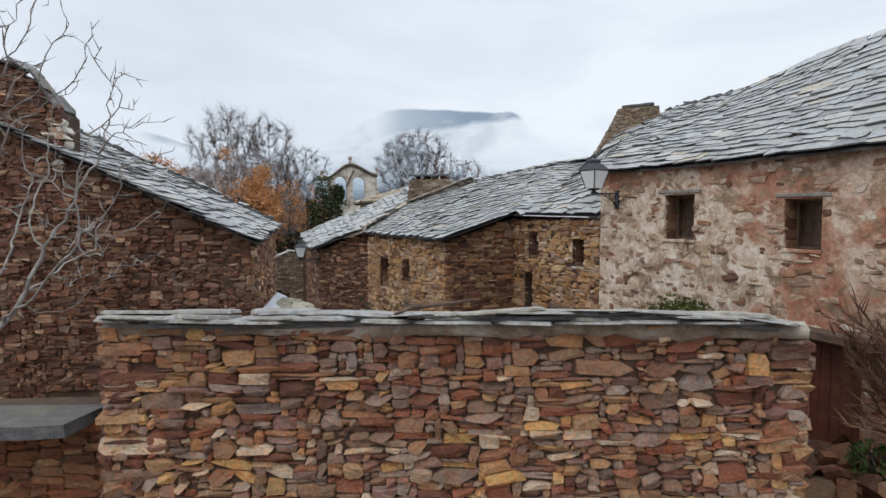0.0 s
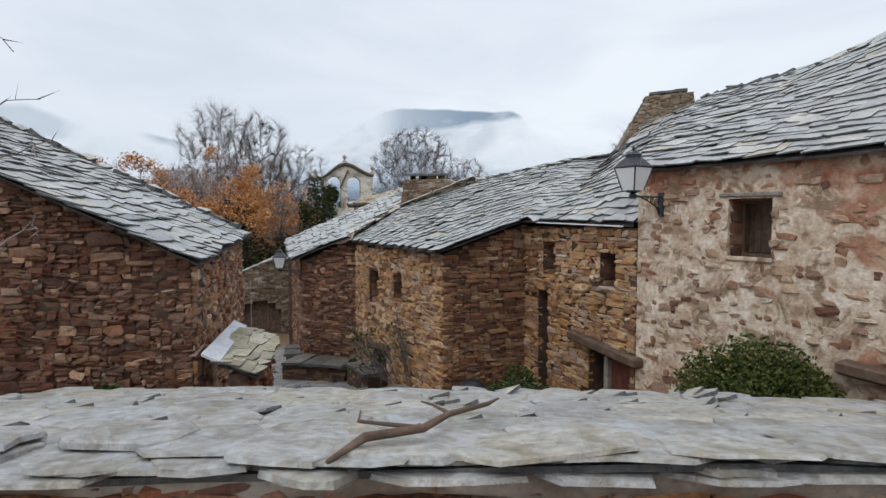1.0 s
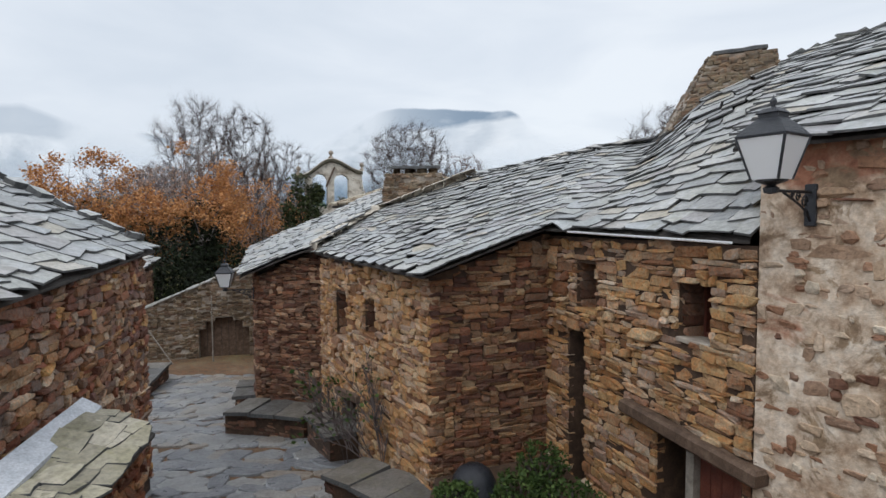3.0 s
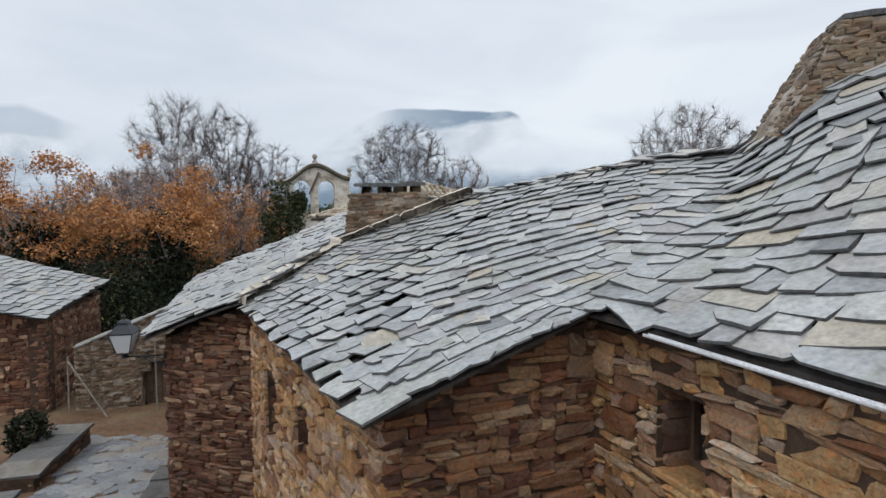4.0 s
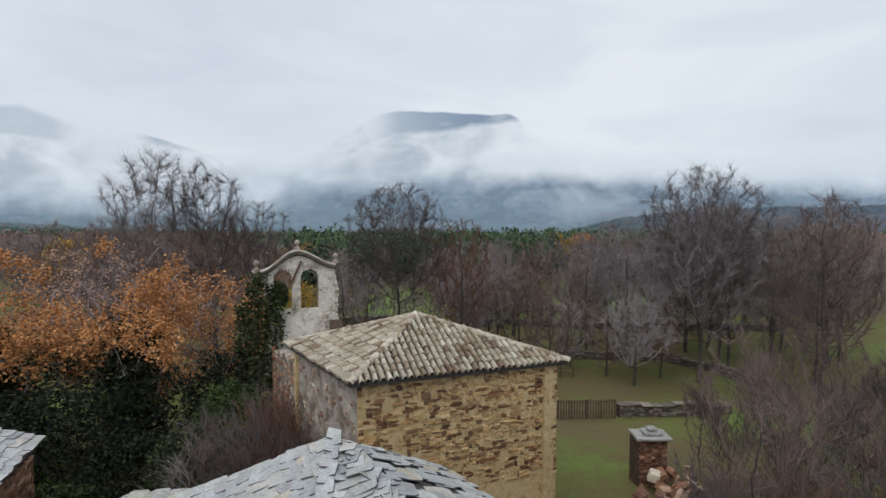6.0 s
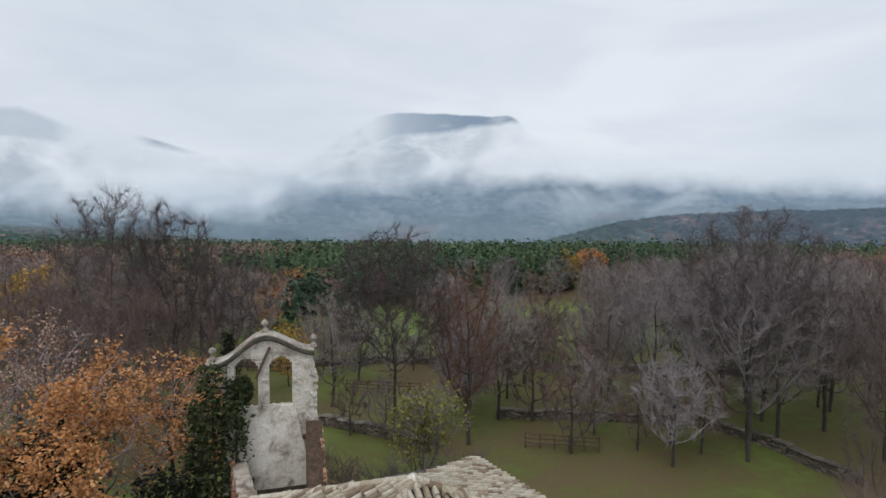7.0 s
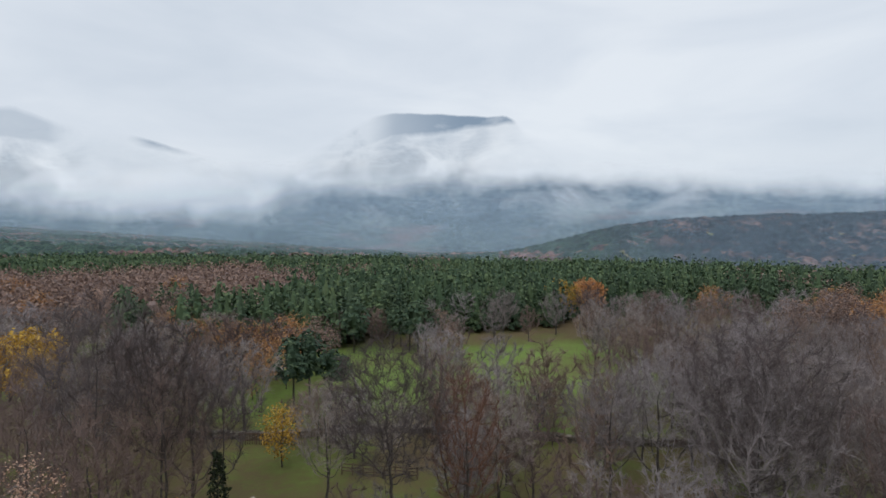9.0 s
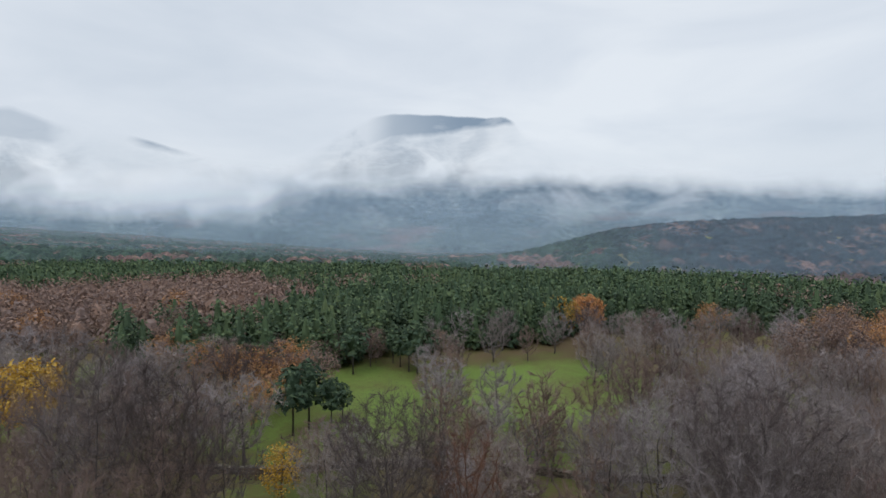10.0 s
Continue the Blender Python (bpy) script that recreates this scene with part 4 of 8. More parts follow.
child("lintel", Soup().box(mM @ Matrix.Translation((2.92, 0.02, 3.46)) @ Euler((0, 0.05, 0)).to_matrix().to_4x4(), 1.95, 0.26, 0.17, 0.03).mesh("lintel", WOOD), house)
door = boards(house, "door", mM @ Matrix.Translation((3.32, -0.10, 1.75)), 0.58, 1.60, REDWOOD, 4)
# dark panel added behind the slit, standing for the shade inside it
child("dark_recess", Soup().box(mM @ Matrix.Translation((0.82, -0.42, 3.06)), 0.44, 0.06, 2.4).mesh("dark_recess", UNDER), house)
child("door_post", Soup().box(mM @ Matrix.Translation((2.96, -0.07, 2.5)), 0.11, 0.13, 1.6, 0.015).mesh("door_post", PALEWOOD), house)
wall_mesh("back_wall", (6.9, 20.2), (1.6, 24.2), 0.3, level(5.6), 0.4, [], MORTAR, house)
wall_mesh("end_wall", (8.6, 15.2), (6.9, 20.2), 0.3, level(6.6), 0.4, [], MORTAR, house)
EAVE = [(-2.82, 18.28, 5.10), (-0.16, 13.42, 5.06), (1.66, 14.30, 5.70), (3.02, 11.10, 5.64)]
RIDGE = [(-1.30, 20.35, 6.32), (0.95, 20.05, 6.93), (3.65, 18.05, 7.38), (6.25, 15.75, 8.62)]
slate_roof(house, "roof", EAVE[:3], RIDGE[:3], "slate", 51, (0.4, 14.5, 5.4), 0.31, 0.235, 0.022, "weathered blue-grey slates", most=300)
slate_roof(house, "wing_roof", [EAVE[2], (2.11, 13.23, 5.68), (2.57, 12.17, 5.66), EAVE[3]], [RIDGE[2], (4.45, 17.3, 7.42), (5.0, 16.2, 8.05), RIDGE[3]], "slate", 50, (2.4, 13, 5.6), 0.40, 0.26, 0.027, "weathered blue-grey slates", most=200)
slate_roof(house, "back_roof", [(7.3, 20.4, 6.2), (6.6, 20.9, 6.0), (6.0, 21.4, 5.8), (5.0, 22.2, 5.6), (2.2, 24.6, 5.3), (0.6, 27.2, 5.25)], [(6.25, 15.75, 8.60), (5.0, 16.2, 8.03), (4.45, 17.3, 7.40), (3.65, 18.05, 7.36), (0.95, 20.05, 6.91), (-1.85, 25.1, 6.86)], "slate", 52, (1.0, 20, 6.5), 0.45, 0.30, 0.034, most=40)
slate_roof(house, "valley_roof", [(-1.34, 20.1, 6.36), (0.98, 19.98, 6.88)], [(-1.95, 25.1, 6.90), (-1.75, 25.15, 6.88)], "slate", 57, (0, 21, 6.5), 0.40, 0.27, 0.03, most=20, stop=0.86)
# upturned ridge slates along the crest
crest, cr = [], random.Random(5)
CREST = [*RIDGE[1:3], (4.45, 17.3, 7.42)]
for a, b in zip(CREST, CREST[1:]):
    n = int((Vector(b) - Vector(a)).length / 0.26)
    for i in range(n):
        p = Vector(a).lerp(Vector(b), (i + 0.5) / n)
        d = (Vector(b) - Vector(a)).normalized()
        k = Matrix.Translation(p + Vector((-0.04, -0.06, 0.035 + cr.uniform(-0.01, 0.02)))) @ Euler((cr.uniform(0.1, 0.35), cr.uniform(-0.1, 0.1), math.atan2(d.y, d.x) + cr.uniform(-0.15, 0.15))).to_matrix().to_4x4()
        crest.append((cr.randrange(99), k @ Matrix.Diagonal((cr.uniform(0.3, 0.44), 0.40, 0.02, 1))))
lay("slate", "slate", crest, [o for o in house.children if o.name == "roof"][0], (2, 19, 7))
# white gutter under the wing's eave
gut = Soup()
ga, gb = Vector((1.88, 13.60, 5.635)), Vector((2.84, 11.10, 5.585))
gd = (gb - ga).normalized()
gn = Vector((gd.y, -gd.x, 0))
prof = [(-0.026, 0.010), (-0.024, -0.002), (-0.012, -0.009), (0.012, -0.009), (0.024, -0.002), (0.026, 0.010)]
gut.v = [tuple(p + gn * a + Vector((0, 0, b))) for p in (ga, gb) for a, b in prof] + [tuple(p + gn * a * 0.9 + Vector((0, 0, b + 0.008))) for p in (ga, gb) for a, b in prof]
gut.f = [(i, i + 1, 7 + i, 6 + i) for i in range(5)] + [(12 + i, 18 + i, 19 + i, 13 + i) for i in range(5)] + [(0, 6, 18, 12), (5, 17, 23, 11)]
child("gutter", gut.mesh("gutter", WHITE_METAL), house, label="white metal gutter")


for isl in (False, True):
    mats["chimney", isl] = piece_material("lime_washed_chimney_stone" + ("_small" if isl else ""), [(0.0, (0.085, 0.062, 0.043)), (0.3, (0.165, 0.132, 0.092)), (0.6, (0.22, 0.175, 0.118)), (0.8, (0.145, 0.092, 0.06)), (1.0, (0.34, 0.29, 0.225))], isl, moss=0.2, stain_amount=0.5)
shapes["chimney"] = [stone_shape(RNG, mats["chimney", False], i < 10) for i in range(16)]


def chimney(parent, name, corners_low, corners_high, key, seed, near, cap_size, cap_lift, stub=True):
    """A squat tapering rubble stack with a slate on top; corners in order round it."""
    low, high = [Vector(p) for p in corners_low], [Vector(p) for p in corners_high]
    s = Soup().add([*low, *high], [(0, 1, 5, 4), (1, 2, 6, 5), (2, 3, 7, 6), (3, 0, 4, 7), (4, 5, 6, 7)])
    stack = child(name, s.mesh(name, GREYWALL), parent, label="squat rubble chimney stack")
    r, placed = random.Random(seed), []
    for i in range(4):
        a, b, c, d = low[i], low[(i + 1) % 4], high[(i + 1) % 4], high[i]
        n = (b - a).cross(d - a).normalized()
        rows = max(3, int((d - a).length / 0.064))
        for j in range(rows):
            v = (j + 0.5) / rows
            p, q = a.lerp(d, v), b.lerp(c, v)
            length, u = (q - p).length, 0.0
            tx = (q - p).normalized()
            tz = n.cross(tx)
            tz = tz if tz.z > 0 else -tz
            while u < length - 0.03:
                w = min(r.uniform(0.09, 0.28), length - u)
                o = p + tx * (u + w / 2) - n * 0.01
                k = Matrix(((tx.x, n.x, tz.x, o.x), (tx.y, n.y, tz.y, o.y), (tx.z, n.z, tz.z, o.z), (0, 0, 0, 1)))
                k = k @ Euler((r.uniform(-0.05, 0.05), r.uniform(-0.07, 0.07), 0)).to_matrix().to_4x4()
                if r.random() < 0.86:
                    placed.append((r.randrange(99), k @ Matrix.Diagonal((w * 1.02, 0.10 * r.uniform(0.8, 1.3), (d - a).length / rows * 1.06, 1))))
                u += w
    lay("stone", key, placed, stack, near, 160)
    mid = sum(high, Vector()) / 4
    ang = math.atan2((high[1] - high[0]).y, (high[1] - high[0]).x)
    m = Matrix.Translation(mid) @ Euler((0, 0, ang)).to_matrix().to_4x4()
    if stub:
        for i, sx in enumerate((-0.36, -0.08, 0.16, 0.4)):
            child("prop", shapes["chimney"][3 * i], stack, m @ Matrix.Translation((sx * cap_size[0], -0.2 * cap_size[1] + 0.1 * (i % 2), cap_lift / 2)) @ Euler((0, 0.1 * (-1) ** i, 0.5 * i)).to_matrix().to_4x4() @ Matrix.Diagonal((0.17 + 0.05 * (i % 2), 0.22, cap_lift + 0.05, 1)))
    for i, (dx, dz, k) in enumerate(((-0.18, 0.0, 0.7), (0.22, 0.012, 0.62))):
        mm = m @ Matrix.Translation((dx * cap_size[0], 0, cap_lift + 0.02 + dz)) @ Euler((0.05, 0.03 * (-1) ** i, 0.1)).to_matrix().to_4x4()
        child("cap_slate", shapes["bench"][i], stack, mm @ Matrix.Diagonal((cap_size[0] * k, cap_size[1], 0.065, 1)))
    return stack


chimney(house, "chimney", [(3.90, 16.15, 6.5), (5.95, 15.50, 7.2), (6.35, 16.75, 7.6), (4.1, 17.2, 6.8)], [(5.0, 16.15, 8.76), (5.95, 15.75, 8.78), (6.15, 16.5, 8.78), (5.2, 16.9, 8.76)], "chimney", 61, (5, 15, 8), (0.86, 0.62), 0.07)
chimney(house, "chimney", [(-1.48, 19.62, 5.6), (0.12, 19.92, 6.0), (0.04, 20.9, 6.2), (-1.5, 20.6, 5.8)], [(-1.34, 19.78, 6.96), (0.04, 20.02, 7.0), (-0.04, 20.76, 7.0), (-1.38, 20.5, 6.96)], "chimney", 62, (-0.6, 20, 6.5), (1.24, 0.86), 0.15)
# mortar kerb where the two roofs meet
kerb = []
for i in range(9):
    f = i / 8
    p = Vector((-2.72, 18.30, 5.30)).lerp(Vector((-1.50, 19.60, 6.10)), f)
    kerb.append((i, Matrix.Translation(p) @ Euler((0.25, -0.25, 0.93 + 0.1 * math.sin(5 * i))).to_matrix().to_4x4() @ Matrix.Diagonal((0.36, 0.27, 0.15, 1))))
for i in range(9):
    p = Vector((-1.3, 19.56, 6.16)).lerp(Vector((0.75, 19.85, 6.98)), i / 8)
    kerb.append((i + 3, Matrix.Translation(p) @ Euler((0.1, -0.36, 0.14)).to_matrix().to_4x4() @ Matrix.Diagonal((0.34, 0.27, 0.17, 1))))
shapes["kerb"] = [stone_shape(RNG, LIME) for _ in range(9)]
mats["kerb", True] = LIME
lay("kerb_stone", "kerb", kerb, house, (-1, 19, 6))

# ---- the annex behind, lower ----
hip, hr = [], random.Random(58)
for i in range(17):
    p = Vector((-1.88, 25.1, 6.93)).lerp(Vector((-1.32, 20.5, 6.48)), i / 16)
    k = Matrix.Translation(p + Vector((hr.uniform(-0.03, 0.03), 0, 0.05 - 0.012 * (i % 2)))) @ Euler((0.10, 0.22 * (-1) ** i, 0.08 + hr.gauss(0, 0.08))).to_matrix().to_4x4()
    hip.append((hr.randrange(99), k @ Matrix.Diagonal((hr.uniform(0.32, 0.42), 0.46, 0.024, 1))))
lay("slate", "slate", hip, [o for o in house.children if o.name.startswith("valley_roof")][0], (-1, 21, 6.5))
annex = base("stone_annex", -4.0, 21.5, 0.6, "lower stone annex with a hipped slate roof", "house")
A0, A1, A2 = (-6.55, 25.3), (-4.42, 18.98), (-2.64, 18.40)
stone_wall(annex, "west_wall", A0, A1, 0.2, slope(4.62, 4.40, 6.67), [], "dark", 44, (-4.4, 19, 3), 0.5, most=80, size=(0.16, 0.5), height=(0.08, 0.18))
stone_wall(annex, "south_wall", A1, A2, 0.4, slope(4.45, 5.18, 1.87), [], "dark", 45, (-3.5, 18.5, 3), 0.5, most=200, size=(0.12, 0.36), height=(0.05, 0.11), label="dark rust rubble wall")
wall_mesh("back_wall", (1.6, 24.2), (-6.55, 25.3), 0.2, level(4.7), 0.4, [], MORTAR, annex)
slate_roof(annex, "roof", [(-6.85, 25.5, 4.82), (-4.70, 18.75, 4.50)], [(-4.2, 25.3, 5.90), (-2.80, 18.16, 5.24)], "slate", 53, (-4, 19, 5), 0.42, 0.28, 0.032, "grey slates", most=110)
slate_roof(annex, "roof", [(-4.2, 25.3, 5.90), (-2.80, 18.16, 5.24)], [(-1.85, 25.1, 6.90), (-1.30, 20.2, 6.42)], "slate", 54, (-3, 20, 6), 0.42, 0.28, 0.032, most=110)

# ---- the plastered house ----
def plaster_material():
    m, t, b = material("peeling_cream_and_red_plaster")
    pos = place(t)
    n1, n2, n3 = noise_of(t, pos, 0.85, 5.0, 0.6, 0.8), noise_of(t, pos, 3.4, 6.0, 0.68, 0.0), noise_of(t, pos, 17.0, 5.0, 0.65)
    cream = ramp(t, n2, [(0.30, (0.22, 0.135, 0.085)), (0.40, (0.43, 0.31, 0.22)), (0.50, (0.59, 0.475, 0.37)), (0.64, (0.75, 0.665, 0.57))])
    red = ramp(t, n2, [(0.3, (0.20, 0.065, 0.036)), (0.48, (0.34, 0.125, 0.068)), (0.6, (0.42, 0.22, 0.13)), (0.75, (0.55, 0.40, 0.28))])
    sep = t.nodes.new("ShaderNodeSeparateXYZ")
    t.links.new(pos, sep.inputs[0])
    side = arith(t, "ADD", n1, arith(t, "ADD", arith(t, "MULTIPLY", arith(t, "SUBTRACT", sep.outputs[0], 4.6), 0.30), arith(t, "MULTIPLY", arith(t, "SUBTRACT", sep.outputs[2], 5.4), 0.04)))
    side = arith(t, "ADD", side, arith(t, "MULTIPLY", arith(t, "MULTIPLY", arith(t, "SUBTRACT", 3.75, sep.outputs[0]), 2.2, clamp=True), 0.32))
    side = arith(t, "ADD", side, arith(t, "MULTIPLY", arith(t, "MULTIPLY", arith(t, "SUBTRACT", sep.outputs[2], 6.05), 3.0, clamp=True), 0.16))
    c = mix(t, ramp(t, side, [(0.48, (0, 0, 0)), (0.54, (0.8, 0.8, 0.8)), (0.70, (0.9, 0.9, 0.9)), (0.80, (0.3, 0.3, 0.3))]), cream, red)
    bare = ramp(t, noise_of(t, pos, 2.1, 6.0, 0.7, 1.2), [(0.52, (0, 0, 0)), (0.60, (1, 1, 1))])
    c = mix(t, bare, c, ramp(t, n2, [(0.35, (0.17, 0.11, 0.07)), (0.65, (0.36, 0.26, 0.17))]))
    c = mix(t, 0.7, c, mix(t, 1.0, c, ramp(t, n3, [(0.3, (0.6, 0.58, 0.56)), (0.7, (1.3, 1.3, 1.28))]), "MULTIPLY"))
    t.links.new(c, b.inputs["Base Color"])
    b.inputs["Roughness"].default_value = 0.9
    bump(t, b, arith(t, "ADD", n2, n3), 0.45, 0.03)
    return m


PLASTER = plaster_material()
RUBBLE_P = [(0.0, (0.15, 0.068, 0.042)), (0.25, (0.34, 0.18, 0.105)), (0.45, (0.55, 0.43, 0.32)), (0.6, (0.25, 0.15, 0.105)), (0.8, (0.46, 0.32, 0.21)), (1.0, (0.66, 0.58, 0.47))]
for isl in (False, True):
    mats["plastered", isl] = piece_material("half_plastered_stone" + ("_small" if isl else ""), RUBBLE_P, isl, moss=0.0)
shapes["plastered"] = [stone_shape(RNG, mats["plastered", False]) for _ in range(10)]
plast = base("plastered_house", 5.5, 9.0, 2.2, "old house with peeling cream and red plaster over rubble", "house")
R0, R1 = (3.07, 11.03), (7.35, 4.18)
holes_r = [(1.48, 2.06, 5.18, 5.98), (3.50, 4.00, 5.10, 5.85), (3.86, 4.55, 2.3, 3.84)]
pw = wall_mesh("wall", R0, R1, 1.2, level(6.54), 0.55, holes_r, PLASTER, plast, "cream lime plaster falling away from red-brown stone")
lay("stone", "plastered", stones_on(R0, R1, 2.2, level(6.5), holes_r, random.Random(46), (0.08, 0.30), (0.05, 0.15), 0.10, 0.012, keep=0.42), pw, (4.5, 9, 5), 300)
opening_frame(plast, R0, R1, holes_r[0], 0.34, 1, True, None, True, PLASTER)
opening_frame(plast, R0, R1, holes_r[1], 0.34, 1, True, None, True, PLASTER)
mR = frame_of(R0, R1)[0]
boards(plast, "door", mR @ Matrix.Translation((4.2, -0.15, 2.32)), 0.68, 1.52, REDWOOD, 5)
child("lintel", Soup().box(mR @ Matrix.Translation((3.85, 0.03, 3.97)) @ Euler((0, 0.06, 0)).to_matrix().to_4x4(), 1.9, 0.34, 0.16, 0.03).mesh("lintel", WOOD), plast)
wall_mesh("side_wall", (6.3, 15.6), R0, 3.0, lambda u: 6.40 + (8.40 - 6.40) * (1 - u / 5.6), 0.4, [], MORTAR_OCHRE, plast)
wall_mesh("end_wall", R1, (11.4, 6.6), 1.2, level(6.4), 0.4, [], PLASTER, plast)
wall_mesh("back_wall", (11.4, 6.6), (8.6, 15.2), 1.0, level(6.5), 0.4, [], MORTAR, plast)
slate_roof(plast, "roof", [(2.86, 11.14, 6.50), (4.25, 8.85, 6.47), (5.7, 6.45, 6.50), (7.35, 3.75, 6.48)], [(6.25, 15.75, 8.64), (6.45, 12.2, 8.40), (7.5, 10.4, 8.80), (9.9, 6.1, 9.15)], "slate", 55, (4, 10, 7), 0.40, 0.235, 0.027, "weathered blue-grey slates", most=300)
slate_roof(plast, "back_roof", [(11.9, 6.0, 6.4), (10.8, 10.5, 6.4), (9.6, 13.5, 6.4), (8.7, 15.8, 6.6)], [(9.9, 6.1, 9.12), (7.5, 10.4, 8.77), (6.45, 12.2, 8.37), (6.25, 15.75, 8.6)], "slate", 56, (8, 12, 7), 0.5, 0.4, 0.036, most=0, lap=(2.0, 2.5))
slate_roof(plast, "valley_roof", [(8.75, 15.5, 6.62), (7.3, 20.5, 6.2)], [(6.40, 15.55, 8.55), (6.25, 15.95, 8.52)], "slate", 58, (7, 17, 7), 0.45, 0.32, 0.03, most=0)
ridge2, cr = [], random.Random(6)
RR = [(6.22, 15.72, 8.60), (6.40, 12.2, 8.35), (7.45, 10.4, 8.75), (9.8, 6.1, 9.10)]
for a, b in zip(RR, RR[1:]):
    n = int((Vector(b) - Vector(a)).length / 0.5)
    for i in range(n):
        p = Vector(a).lerp(Vector(b), (i + 0.5) / n)
        k = Matrix.Translation(p) @ Euler((cr.uniform(-0.2, 0.2), cr.uniform(-0.1, 0.1), cr.uniform(0, 3))).to_matrix().to_4x4()
        ridge2.append((cr.randrange(99), k @ Matrix.Diagonal((cr.uniform(0.16, 0.26), 0.24, 0.018, 1))))
lay("slate", "slate", ridge2, [o for o in plast.children if o.name == "roof" or o.name.startswith("roof.")][0], (6, 12, 8))


# ---- lanterns ----
ARM = 0.64


def lantern(m, label):
    """A wrought-iron wall lantern; the wall plate at the origin, the arm along -x."""
    la = base("wall_lantern", 0, 0, 0, label, "lantern", "street lanterns")
    s = Soup().box(Matrix.Translation((0.0, 0, 0.02)), 0.03, 0.09, 0.36, 0.006)
    child("wall_plate", s.mesh("wall_plate", IRON), la)
    s = Soup().tube([(0, 0, 0.13), (-0.3, 0, 0.13), (-ARM - 0.02, 0, 0.13)], [0.013] * 3, 6)
    s.tube([(0, 0, -0.12)] + [(-0.46 * f, 0, -0.12 + 0.24 * f**0.6) for f in (0.2, 0.4, 0.6, 0.8, 1.0)], [0.011] * 6, 6)
    for cx, cz, r in ((-0.11, 0.05, 0.055), (-0.22, 0.085, 0.04), (-0.08, -0.05, 0.035), (-0.31, 0.1, 0.026)):
        s.tube([(cx + r * (1 - k / 16) * math.cos(k * 0.75), 0, cz + r * (1 - k / 16) * math.sin(k * 0.75)) for k in range(12)], [0.008] * 12, 5)
    child("bracket", s.mesh("bracket", IRON, True), la)
    body = child("lamp_body", Soup().lathe(Matrix.Translation((-ARM, 0, 0)), [(0.0, 0.10), (0.05, 0.11), (0.06, 0.15), (0.03, 0.17), (0.115, 0.2), (0.115, 0.215), (0.0, 0.215)], 10).mesh("lamp_body", IRON), la)
    lo, hi, z0, z1 = 0.105, 0.185, 0.215, 0.54
    gl, gt, gb = material("frosted_lantern_glass")
    gb.inputs["Base Color"].default_value = (0.88, 0.90, 0.92, 1)
    gb.inputs["Roughness"].default_value = 0.35
    gb.inputs["Transmission Weight"].default_value = 0.2
    for i in range(4):
        a0, a1 = math.pi / 4 + i * math.pi / 2, math.pi / 4 + (i + 1) * math.pi / 2
        c = lambda r, a, z: (-ARM + r * 1.414 * math.cos(a), r * 1.414 * math.sin(a), z)  # noqa: E731
        q = [c(lo, a0, z0), c(lo, a1, z0), c(hi, a1, z1), c(hi, a0, z1)]
        q += [c(lo - 0.008, a0, z0), c(lo - 0.008, a1, z0), c(hi - 0.008, a1, z1), c(hi - 0.008, a0, z1)]
        child("pane", mesh("pane", q, [(0, 1, 2, 3), (7, 6, 5, 4), (0, 4, 5, 1), (2, 6, 7, 3)], gl), body)
        child("bar", Soup().tube([c(lo, a0, z0), c(hi, a0, z1)], [0.011, 0.011], 5).mesh("bar", IRON), body)
    hood = Soup()
    rings = [(0.205, 0.535), (0.21, 0.555), (0.13, 0.65), (0.085, 0.69), (0.085, 0.725), (0.095, 0.73), (0.06, 0.765), (0.02, 0.775)]
    for r, z in rings:
        hood.v += [(-ARM + r * 1.3 * math.cos(math.pi / 4 + i * math.pi / 2), r * 1.3 * math.sin(math.pi / 4 + i * math.pi / 2), z) for i in range(4)]
    hood.f = [(4 * k + i, 4 * k + (i + 1) % 4, 4 * k + 4 + (i + 1) % 4, 4 * k + 4 + i) for k in range(len(rings) - 1) for i in range(4)] + [(3, 2, 1, 0)]
    child("hood", hood.mesh("hood", IRON), body)
    child("finial", Soup().lathe(Matrix.Translation((-ARM, 0, 0.77)), [(0.022, 0), (0.014, 0.02), (0.028, 0.045), (0.024, 0.065), (0.008, 0.085), (0.0, 0.11)], 8).mesh("finial", IRON, True), body)
    la.matrix_basis = m
    return la


lantern(Matrix.Translation((3.28, 10.65, 5.91)) @ Euler((0, 0, 0.56)).to_matrix().to_4x4(), "black iron lantern with white panes on a scrolled bracket")
lantern(Matrix.Translation((-4.46, 19.0, 4.02)) @ Euler((0, 0, 0.2)).to_matrix().to_4x4(), "small black iron street lantern on the annex corner")


